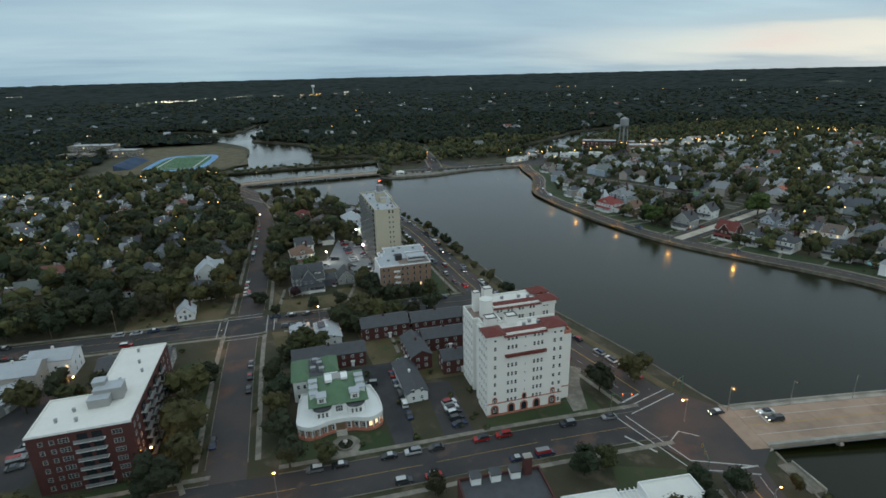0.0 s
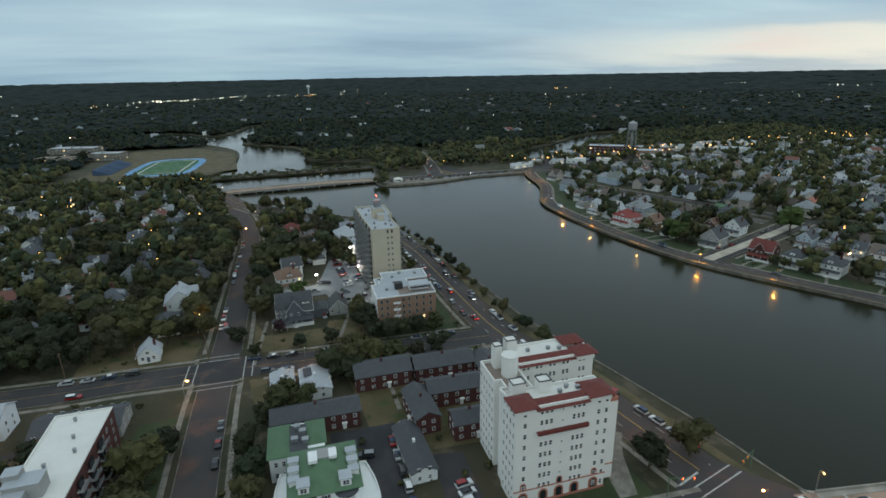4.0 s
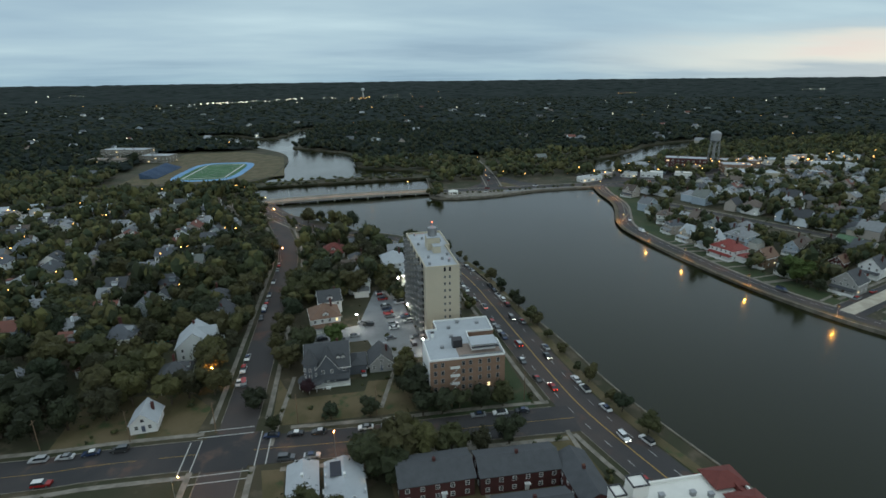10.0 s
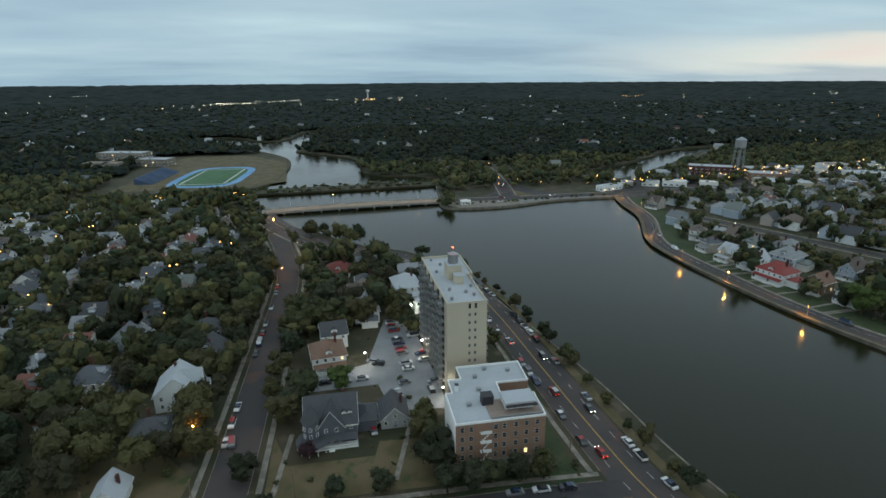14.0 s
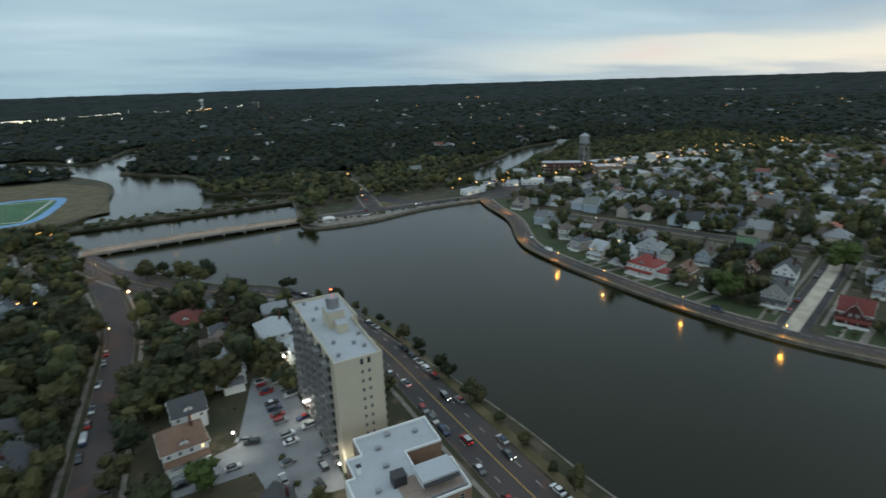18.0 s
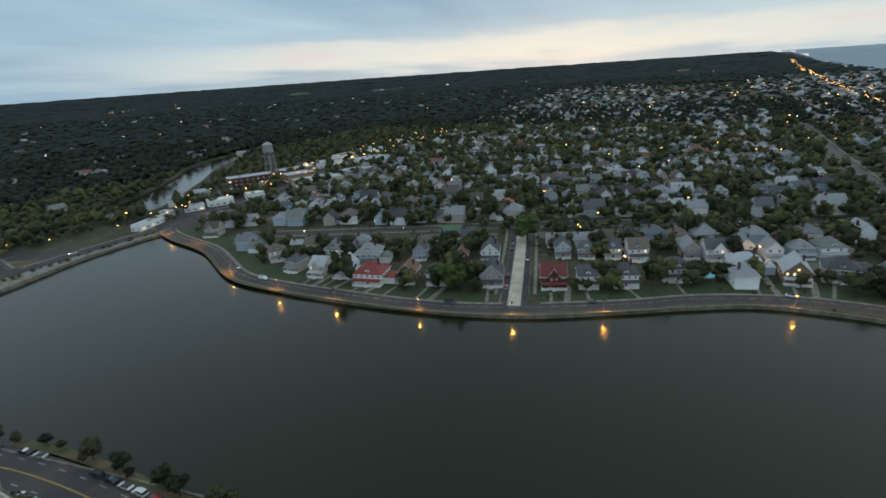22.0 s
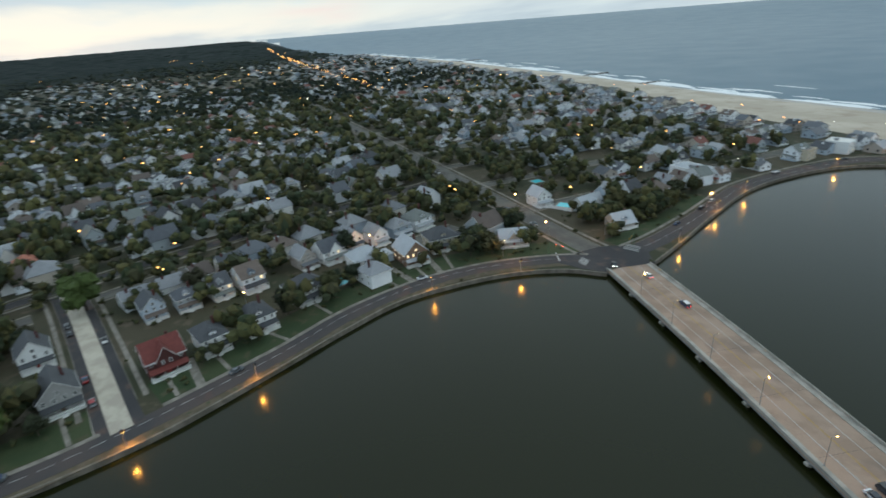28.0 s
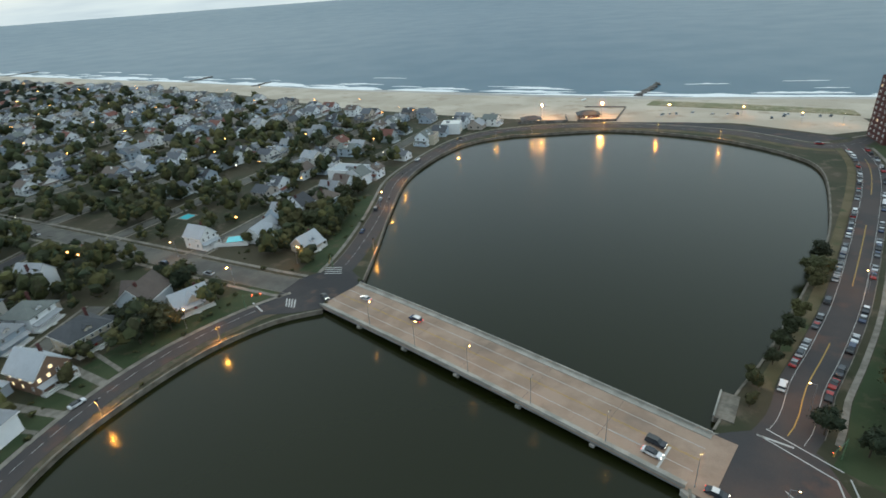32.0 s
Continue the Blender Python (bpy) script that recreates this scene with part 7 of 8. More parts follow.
# ---------------------------------------------------------------- cars
def car_meshes(kind):
    """Meshes of one car: body, glasshouse, roof, wheel."""
    L, W, H = {"sedan": (4.7, 1.82, 1.45), "suv": (4.8, 1.92, 1.75), "van": (5.4, 2.0, 2.15)}[kind]
    prof = {"sedan": [(-L / 2, 0.35), (-L / 2, 0.75), (-L / 2 + 0.1, 0.92), (-1.5, 1.0), (1.15, 0.98), (L / 2 - 0.1, 0.78), (L / 2, 0.6), (L / 2, 0.32)],
            "suv": [(-L / 2, 0.4), (-L / 2, 0.95), (-L / 2 + 0.05, 1.08), (1.25, 1.08), (L / 2 - 0.1, 0.95), (L / 2, 0.75), (L / 2, 0.38)],
            "van": [(-L / 2, 0.4), (-L / 2, 1.2), (1.6, 1.2), (L / 2 - 0.1, 1.0), (L / 2, 0.8), (L / 2, 0.4)]}[kind]
    top = {"sedan": [(-1.75, 0.98), (-0.95, H - 0.07), (0.35, H - 0.07), (1.2, 0.98)], "suv": [(-L / 2 + 0.12, 1.06), (-2.0, H - 0.07), (0.4, H - 0.07), (1.2, 1.06)], "van": [(-L / 2 + 0.08, 1.18), (-L / 2 + 0.2, H - 0.07), (1.1, H - 0.07), (1.9, 1.18)]}[kind]

    def extrude(pr, w0, w1):
        bm = bmesh.new()
        lo = min(z for _, z in pr)
        hi = max(z for _, z in pr)
        rows = []
        for s in (-1, 1):
            rows.append([bm.verts.new((x, s * (w0 + (w1 - w0) * (z - lo) / (hi - lo)) / 2, z)) for x, z in pr])
        n = len(pr)
        for i in range(n):
            bm.faces.new((rows[0][i], rows[0][(i + 1) % n], rows[1][(i + 1) % n], rows[1][i]))
        bm.faces.new(rows[0][::-1])
        bm.faces.new(rows[1])
        bmesh.ops.recalc_face_normals(bm, faces=bm.faces)
        return bm

    out = {}
    for nm, bm, mat in (("body", extrude(prof, W, W * 0.96), "car_paint"), ("glasshouse", extrude(top, W * 0.94, W * 0.78), "car_paint" if kind == "van" else "glass"),
                        ("roof", boxes((top[1][0] - 0.05, top[2][0] + 0.08, -W * 0.40, W * 0.40, H - 0.07, H)), "car_paint")):
        me = bpy.data.meshes.new(nm)
        bm.to_mesh(me)
        bm.free()
        me.materials.append(MATS[mat])
        out[nm] = me
    bm = bmesh.new()
    tube(bm, (0, -0.11, 0), (0, 0.11, 0), 0.33, 0.33, 12)
    tube(bm, (0, -0.12, 0), (0, 0.12, 0), 0.18, 0.18, 8, 1)
    me = bpy.data.meshes.new("wheel")
    bm.to_mesh(me)
    bm.free()
    me.materials.append(MATS["rubber"])
    me.materials.append(MATS["metal"])
    out["wheel"] = me
    for nm, x, mat in (("headlight", L / 2 - 0.03, "headlight"), ("taillight", -L / 2 + 0.02, "taillight")):
        bm = boxes((x - 0.03, x + 0.05, -0.2, 0.2, 0.62, 0.78))
        me = bpy.data.meshes.new(nm)
        bm.to_mesh(me)
        bm.free()
        me.materials.append(MATS[mat])
        out[nm] = me
    out["size"] = (L, W)
    return out


CARS = {k: car_meshes(k) for k in ("sedan", "suv", "van")}
RC = random.Random(3)


def car(x, y, turn, z=0.06, kind=None, lights=False, label=None, mat=None):
    kind = kind or RC.choice(("sedan", "sedan", "suv", "suv", "sedan", "suv", "van" if RC.random() < 0.25 else "sedan"))
    c = CARS[kind]
    L, W = c["size"]
    ob = thing("car" if kind != "van" else "delivery_van", at(x, y, turn, z), label or {"sedan": "parked saloon car at the kerb", "suv": "parked sport utility car at the kerb", "van": "parked plain delivery van at the kerb"}[kind], "car" if kind != "van" else "van", "cars along the streets")
    b = share("body", c["body"], ob, Matrix())
    share("glasshouse", c["glasshouse"], ob, Matrix())
    share("roof", c["roof"], ob, Matrix())
    if mat:
        for o in ob.children:
            if o.data.materials[0] == MATS["car_paint"]:
                o.data = o.data.copy()
                o.data.materials[0] = MATS[mat]
    for sx in (-1, 1):
        for sy in (-1, 1):
            share("wheel", c["wheel"], ob, Matrix.Translation((sx * L * 0.31, sy * (W / 2 - 0.1), 0.33)))
    if lights:
        for sy in (-0.62, 0.62):
            share("headlight", c["headlight"], b, Matrix.Translation((0, sy, 0)))
            share("taillight", c["taillight"], b, Matrix.Translation((0, sy, 0)))
    return ob


def park_along(name, off, start, stop, gap, fill, flip=0):
    """Cars at the kerb of a street, between two stations in metres."""
    ln = ROADS[name][0]
    run, nxt = 0.0, start
    for p, q in zip(ln, ln[1:]):
        d = q - p
        n = d.length
        while run + n > nxt:
            if nxt > stop:
                return
            t = d / n
            w = p + t * (nxt - run) + Vector((-t.y, t.x)) * off
            if RC.random() < fill and not any(k != name and near_line(w, l2, w2 / 2 + 5) for k, (l2, w2) in ROADS.items()):
                car(w.x, w.y, math.degrees(math.atan2(t.y, t.x)) + flip + RC.uniform(-1, 1))
            nxt += gap
        run += n


park_along("lake_drive", -6.4, 38, 320, 6.1, 0.52)
park_along("lake_drive", 6.4, 60, 310, 6.6, 0.36, 180)
park_along("forward", 4.4, 170, 460, 9, 0.26, 180)
park_along("forward", -4.4, 170, 460, 9, 0.2)
park_along("cross", 5.3, 300, 520, 7, 0.5, 180)
park_along("cross", -5.3, 320, 500, 7, 0.35)
park_along("front", 5.3, 280, 400, 6.8, 0.7, 180)
park_along("front", -5.3, 290, 390, 8, 0.2)
park_along("east_shore", 5.0, 26, 300, 5.9, 0.72)
park_along("east_shore", -5.0, 34, 300, 6.4, 0.55, 180)
park_along("north_shore", 3.0, 150, 520, 16, 0.22)
park_along("ocean", 3.6, 40, 560, 14, 0.28)
park_along("avenue", 4.2, 40, 400, 14, 0.4)
park_along("pale_lane", 4.6, 20, 100, 8, 0.4)
park_along("pale_lane", -4.6, 20, 100, 8, 0.35)
# parking lots
for i in range(11):
    if i not in (3, 8):
        car(50.2, 330 - i * 4.0, 2, label="parked car in the tower's parking lot")
    if i in (1, 2, 5, 6, 9):
        car(57.0, 326 - i * 5.2, 185, label="parked car below the tower")
for x, y, t in ((40, 296, 160), (38, 298.5, 155), (27, 287, 5), (33, 287.5, 3), (20, 288, 4), (52, 268, 95), (55, 274, 93), (47, 281, 10), (41, 270, 88), (44, 275, 90), (34, 262, 92), (33, 257, 90), (30.5, 270, 88), (27.5, 270, 90)):
    car(x, y, t, label="parked car in a private lot")
for i in range(5):
    car(37.2 + i * 0.3, 138 + i * 6.3, 84, label="parked car beside the mansion")
    car(50.2 + i * 0.25, 128 + i * 2.9, 4, label="parked car beside the white apartments")
car(30, 160, 165, label="parked car beside the mansion")
for i in range(8):
    car(-72 - (i % 2) * 12 + RC.uniform(-0.3, 0.3), 156 + (i // 2) * 3.2, 5, label="parked car behind the brick block")
# cars on the road
bt = math.degrees(math.atan2(-33, 124))


def on_bridge(s, off, flip, **kw):
    p = Vector((129.5, 94.5)) + Vector((124, -33)).normalized() * s + Vector((33, 124)).normalized() * off
    return car(p.x, p.y, bt + flip, bridge_z(s) + 0.02, lights=True, **kw)


on_bridge(9, 5.6, 180, kind="sedan", label="white saloon waiting at the stop line")
on_bridge(9.5, 2.0, 180, kind="suv", label="dark car waiting at the stop line")
on_bridge(92, -2.2, 0, kind="suv", label="dark car driving over the bridge")
on_bridge(117, -2.0, 0, kind="sedan", label="dark red car leaving the bridge")
for x, y, t in ((101.5, 250, -90), (94, 230, 90), (101.5, 285, -90), (94, 300, 90), (102, 200, -88), (95, 262, 90)):
    car(x, y, t, lights=True, label="car driving along the lake road")
car(126, 103.5, 170, lights=True, kind="sedan", label="white car turning off the bridge")
car(290, 140, -95, kind="sedan", label="white car parked by the lake road")
car(258, 66, 150, kind="sedan", lights=True, label="car crossing the junction")
# red parked car and white boat trailer in a yard
car(-8, 262, 95, label="parked car at the street corner")

# ---------------------------------------------------------------- street lamps
def lamp_parts(h, arm, glow, r):
    bm = bmesh.new()
    tube(bm, (0, 0, 0), (0, 0, h), 0.09, 0.06, 6)
    tube(bm, (0, 0, 0), (0, 0, 0.6), 0.16, 0.14, 6)
    if arm:
        tube(bm, (0, 0, h - 0.1), (arm, 0, h + 0.15), 0.05, 0.04, 6)
    pm = bpy.data.meshes.new("pole")
    bm.to_mesh(pm)
    pm.materials.append(MATS["metal"])
    bm.free()
    bm = bmesh.new()
    bmesh.ops.create_icosphere(bm, subdivisions=2, radius=r)
    bmesh.ops.scale(bm, verts=bm.verts, vec=(1, 1, 0.7))
    bmesh.ops.translate(bm, verts=bm.verts, vec=(arm, 0, h + 0.12))
    gm = bpy.data.meshes.new("lamp")
    bm.to_mesh(gm)
    gm.materials.append(MATS[glow])
    bm.free()
    bm = boxes((arm - r * 1.1, arm + r * 1.1, -r * 1.1, r * 1.1, h + 0.12 + r * 0.6, h + 0.2 + r * 0.75))
    if glow == "lamp_shore":
        ring = [(arm + 0.44 * math.cos(i * math.pi / 6), 0.44 * math.sin(i * math.pi / 6)) for i in range(12)]
        lo = [bm.verts.new((x, y, h + 0.01)) for x, y in ring]
        hi = [bm.verts.new((x, y, h + 0.36)) for x, y in ring]
        for i in range(12):
            bm.faces.new((lo[i], lo[(i + 1) % 12], hi[(i + 1) % 12], hi[i]))
        bm.faces.new(hi)
        # added plate on the land side, keeps the strong lamp off the road
        back = [(arm - 0.46 * math.cos(i * math.pi / 8), 0.46 * math.sin(i * math.pi / 8)) for i in range(-4, 5)]
        for (x0, y0), (x1, y1) in zip(back, back[1:]):
            bm.faces.new([bm.verts.new(c) for c in ((x0, y0, h - 0.75), (x1, y1, h - 0.75), (x1, y1, h + 0.36), (x0, y0, h + 0.36))])
    hm = bpy.data.meshes.new("hood")
    bm.to_mesh(hm)
    hm.materials.append(MATS["dark_metal"])
    bm.free()
    return pm, gm, hm


LAMPS = {"shore": lamp_parts(5.6, 0.35, "lamp_shore", 0.32), "bridge": lamp_parts(8.5, 1.2, "lamp_bridge", 0.11), "street": lamp_parts(8.0, 1.6, "lamp_orange", 0.17), "flood": lamp_parts(12.0, 0.0, "lamp_flood", 0.45), "lot": lamp_parts(6.0, 0.8, "lamp_white", 0.28)}


def lamp(kind, x, y, turn=0, z=0.0, label="street lamp on a grey pole glowing orange", hood=True):
    ob = thing("street_lamp", at(x, y, turn, z), label, "street lamp", "street lamps")
    pm, gm, hm = LAMPS[kind]
    p = share("pole", pm, ob, Matrix())
    share("lamp", gm, ob, Matrix())
    if hood:
        share("hood", hm, ob, Matrix())
    return ob


def shore_lamp(x, y):
    """A shielded lamp on the lake wall, turned to the water; its back plate is added to darken the road side."""
    loops = LAKE
    k = min(range(len(loops)), key=lambda i: (loops[i][0] - x) ** 2 + (loops[i][1] - y) ** 2)
    p, q = Vector(loops[k - 1]), Vector(loops[(k + 1) % len(loops)])
    t = (q - p).normalized()
    out = Vector((-t.y, t.x))
    c = Vector(loops[k])
    if not inside(c + out * 4, LAKE):
        out = -out
    w = c - out * 0.75
    lamp("shore", w.x, w.y, math.degrees(math.atan2(out.y, out.x)), label="shielded lake front lamp glowing orange")


for x, y in ((298, 540), (283, 486), (241, 414), (231, 372), (230, 335), (233, 289), (240, 250), (252, 212), (280, 140), (277, 98)):
    shore_lamp(x, y)
for x, y in ((264, 24), (282, -17), (297, -59), (299, -137), (286, -171), (255, -184), (211, -198), (172, -200), (132, -191)):
    shore_lamp(x, y)
bd, bn = Vector((124, -33)).normalized(), Vector((33, 124)).normalized()
for s in (-1.5, 19, 40, 61, 82, 103):
    p = Vector((129.5, 94.5)) + bd * s + bn * 8.6
    lamp("bridge", p.x, p.y, bt - 90, bridge_z(s), "tall bridge lamp glowing orange")
for s in (20, 55, 92, 128):
    lamp("bridge", -14 + s, 570, -90, 1.2, "tall bridge lamp on the far bridge")
for x, y, t in ((-19, 262, 0), (-14, 330, 0), (2, 395, 0), (-20, 208, 0), (92, 150, 0), (118, 130, 180), (-66, 190, 0), (10, 440, 0), (-36, 140, 0), (287, 47, 180), (300, 70, 90), (-6, 500, 0), (-14, 545, 0), (20, 214, 90), (-4, 116, 90), (106, 68, 0), (84, 0, 0), (114, 104, 180), (288, -20, 180), (292, 100, 180), (300, 210, 0), (330, 150, 0), (345, 60, 90)):
    lamp("street", x, y, t)
lamp("flood", 262, -222, label="tall beach floodlight glowing orange", hood=False)
lamp("flood", 217, -232, label="tall beach floodlight glowing orange", hood=False)
for x, y in ((61, 334), (58.5, 300), (58, 266), (36, 296), (62, 350)):
    lamp("lot", x, y, 180, label="parking lot lamp glowing white")

# lights of the streets farther off
RL = random.Random(17)


def glints(name, places, mat, r, label):
    V, F = [], []
    n = 0
    v0, f0 = ICO1
    for x, y, z, s in places:
        V.append(v0 * (r * s) + (x, y, z))
        F.append(f0 + n)
        n += len(v0)
    return tagged(new(name, fill_mesh(name, np.concatenate(V), np.concatenate(F), mat, True)), label, "street lights", "", "stuff")


org, wht = [], []
for _ in range(170):
    x, y = RL.uniform(330, 1900), RL.uniform(-300, 420)
    org.append((x, y, 9.5, RL.uniform(0.9, 1.9) * (1 + x / 900)))
for _ in range(110):
    x, y = RL.uniform(-560, -20), RL.uniform(300, 620)
    if free(x, y, 1, 0):
        org.append((x, y, 9.5, RL.uniform(1.2, 2.4)))
for _ in range(70):
    org.append((RL.uniform(300, 860), RL.uniform(540, 600), 9.5, RL.uniform(1.4, 3.0)))
for k in range(110):
    t = k / 109
    org.append((900 + 2600 * t, -48 - 140 * t + RL.uniform(-9, 9), 10 + rim(900 + 2600 * t), 2.4 + 3.5 * t))
for _ in range(130):
    wht.append((RL.uniform(300, 1200), RL.uniform(-280, 420), RL.uniform(3, 6), RL.uniform(0.4, 0.9)))
for x, y in ((-110, 590), (-90, 592), (-130, 550), (-118, 552), (-150, 552), (-160, 548), (-190, 562), (-205, 566), (-222, 568), (-60, 560), (-40, 556), (-96, 594)):
    org.append((x, y, 7.0, 2.6))
for p, q, n, col, hot in (((-430, 2290), (-90, 2540), 26, wht, 0.5), ((-300, 2360), (-190, 2440), 16, wht, 0.8), ((-60, 2640), (60, 2740), 8, wht, 0.8), ((130, 2690), (380, 2640), 10, wht, 0.5), ((300, 2630), (345, 2645), 6, org, 2.6), ((420, 2740), (640, 2930), 9, wht, 0.5),
                          ((-1130, 3150), (-980, 3170), 6, wht, 0.8), ((-900, 1900), (-760, 2050), 5, wht, 0.7), ((1500, 2480), (1600, 2420), 8, org, 1.2), ((2350, 2250), (2440, 2160), 5, wht, 0.9), ((3000, 320), (3040, 280), 5, org, 1.2), ((2500, 1760), (2600, 1640), 6, wht, 0.8)):
    for _ in range(n):
        t = RL.random()
        x, y = p[0] + (q[0] - p[0]) * t + RL.gauss(0, 22), p[1] + (q[1] - p[1]) * t + RL.gauss(0, 22)
        r = math.hypot(x, y)
        col.append((x, y, rim(r) + RL.uniform(13, 18), RL.uniform(3.0, 6.0) * hot ** 0.5))
for _ in range(90):
    a, r = radians(RL.uniform(-38, 95)), RL.uniform(900, 3200)
    (org if RL.random() < 0.5 else wht).append((r * math.sin(a), r * math.cos(a), rim(r) + 12, 1.0 + r / 1100))
for x, y, s in ((200, 600, 1.6), (215, 640, 1.6), (190, 572, 1.6), (230, 568, 1.6), (206, 620, 1.4), (222, 690, 1.8), (214, 586, 1.4), (268, 552, 1.6), (320, 556, 2.0), (505, 575, 4.0), (560, 552, 5.0), (420, 560, 2.4), (470, 548, 2.4), (640, 590, 2.6), (700, 585, 2.6), (745, 590, 2.6), (306, 548, 2.2)):
    org.append((x, y, 11.0, s))
glints("distant_lights", org, "far_orange", 0.20, "distant orange street lights")
glints("distant_lights", wht, "far_white", 0.26, "distant pale town lights")

# ---------------------------------------------------------------- the far shore: stadium, school, market, towers
plot("ground_stadium", [(-165, 690), (-45, 678), (0, 700), (-2, 850), (-60, 930), (-140, 930)], "dry_lawn", 0.05, "dry grass round the sports field", "sports ground")


def oval(cx, cy, a, b, turn, n=40, corner=0.5):
    c, s = math.cos(radians(turn)), math.sin(radians(turn))
    out = []
    for k in range(n):
        t = 2 * math.pi * k / n
        u = a * math.copysign(abs(math.cos(t)) ** corner, math.cos(t))
        v = b * math.copysign(abs(math.sin(t)) ** corner, math.sin(t))
        out.append((cx + c * u - s * v, cy + s * u + c * v))
    return out


STAD = (-78, 756)
plot("ground_track", oval(*STAD, 37, 66, -8), "blue_track", 0.09, "blue running track", "running track")
plot("ground_field_edge", oval(*STAD, 29, 57, -8), "turf", 0.13, "green sports turf", "sports field")
bm = bmesh.new()
for u, v in (((-22, -48), (22, -48)), ((22, -48), (22, 48)), ((22, 48), (-22, 48)), ((-22, 48), (-22, -48))):
    c, s = math.cos(radians(-8)), math.sin(radians(-8))
    stripe(bm, (STAD[0] + c * u[0] - s * u[1], STAD[1] + s * u[0] + c * u[1]), (STAD[0] + c * v[0] - s * v[1], STAD[1] + s * v[0] + c * v[1]), 2.2, 0.16)
for k in (-36, -24, -12, 0, 12, 24, 36):
    c, s = math.cos(radians(-8)), math.sin(radians(-8))
    stripe(bm, (STAD[0] - c * 22 - s * k, STAD[1] - s * 22 + c * k), (STAD[0] + c * 22 - s * k, STAD[1] + s * 22 + c * k), 0.5, 0.155)
tagged(mesh_object("marking_field", bm, "paint_white"), "white lines of the sports field", "field marking", "", "structure")
STD = thing("grandstand", at(-128, 762, -8), "blue stepped grandstand beside the sports field", "grandstand")
for k in range(8):
    part("tier", boxes((-k * 2.2 - 2.2, -k * 2.2, -40, 40, 0, 0.8 + k * 0.75)), "blue_seats", STD)


def flat_block(name, x, y, turn, w, d, h, wall, roof, label, floors=2, lit_share=0.12, category="building", units=2):
    ob = thing(name, at(x, y, turn), label, category)
    a, b = w / 2, d / 2
    block(ob, rect(-a, a, -b, b), 0, h, wall, roof)
    parapet(ob, rect(-a, a, -b, b), h, 0.5, 0.35, wall)
    n = max(2, int(w / 5))
    zs = [0.9 + (h - 0.6) / floors * k for k in range(floors)]
    windows(ob, (-a, -b), (a, -b), [w * (i + 0.5) / n for i in range(n)], zs, min(2.6, w / n * 0.6), 1.5, lit_share=lit_share, bars=2)
    n = max(2, int(d / 6))
    for p, q in (((a, -b), (a, b)), ((-a, b), (-a, -b))):
        windows(ob, p, q, [d * (i + 0.5) / n for i in range(n)], zs, 2.0, 1.5, lit_share=lit_share, bars=2)
    for k in range(units):
        u, v = RW.uniform(-a * 0.7, a * 0.6), RW.uniform(-b * 0.6, b * 0.5)
        roof_box(ob, "air_unit", u, u + 2.4, v, v + 1.8, h, h + 1.4, "metal", "metal")
    return ob


flat_block("school_building", -205, 900, -20, 62, 24, 14, "walk", "cool_roof", "large pale school building with rows of windows", 4)
flat_block("school_building", -160, 862, -20, 40, 22, 9, "walk", "cool_roof", "lower pale school wing", 2)
flat_block("school_building", -215, 850, -20, 46, 18, 8, "walk", "gravel_roof", "low tan school wing beside the sports field", 2)
flat_block("office_building", 428, 585, -38, 42, 20, 14.5, "dark_brick", "cool_roof", "four storey red brick office block", 4)
for x, y, t, w, d, h, wall, roof, lab in ((478, 566, -30, 30, 22, 8, "tan_brick", "cool_roof", "low brick shop block with a pale roof"), (508, 595, -25, 40, 22, 7, "tan_brick", "cool_roof", "long brick store with a pale roof"),
                                          (465, 530, -30, 46, 26, 6.5, "beige_wall", "cool_roof", "wide low store with a grey roof"), (560, 592, -15, 34, 18, 6, "siding", "cool_roof", "long white store with a flat roof"),
                                          (610, 600, -10, 30, 18, 6, "siding", "gravel_roof", "pale store with a flat roof"), (520, 520, -30, 34, 20, 5.5, "tan_brick", "cool_roof", "low brick store beside a lot"),
                                          (372, 566, -35, 22, 12, 5, "white_paint", "white_roof", "small white shop on the market street"), (350, 573, -35, 16, 10, 4.5, "white_paint", "cool_roof", "small white shop on the market street"),
                                          (330, 522, -38, 16, 14, 4.5, "terracotta", "gravel_roof", "small brick shop by the bend"), (300, 566, 15, 26, 9, 4.5, "white_paint", "cool_roof", "long low white shop with lit windows"),
                                          (322, 578, 15, 18, 10, 4.5, "siding", "cool_roof", "low pale shop beside the creek"), (660, 595, -8, 34, 20, 6, "siding", "cool_roof", "pale flat roofed roadside store"), (700, 550, -8, 30, 18, 6, "tan_brick", "cool_roof", "flat roofed brick roadside store"),
                                          (400, 552, -35, 16, 12, 5, "siding", "white_roof", "small pale shop on the market street"), (590, 548, -12, 36, 18, 6, "siding", "cool_roof", "flat roofed white roadside store"), (760, 600, -5, 40, 20, 6, "siding", "cool_roof", "wide pale roadside store building")):
    flat_block("shop", x, y, t, w, d, h, wall, roof, lab, 1 if h < 7 else 2, 0.3, "shop", 1)
for x, y, t, w, d, lab in ((-206, 580, 12, 34, 18, "long pale store with brightly lit windows"), (-143, 565, 8, 26, 14, "low roadside store with lit windows"), (-102, 604, 0, 18, 12, "small roadside shop with lit windows"), (-178, 546, 12, 20, 14, "small pale workshop with a flat roof")):
    flat_block("shop", x, y, t, w, d, 5.0, "siding", "cool_roof", lab, 1, 0.8, "shop", 1)
plot("ground_lot_west", [(-235, 555), (-90, 540), (-80, 615), (-230, 612)], "asphalt", 0.02, "asphalt lots of a roadside shopping strip", "parking lot")
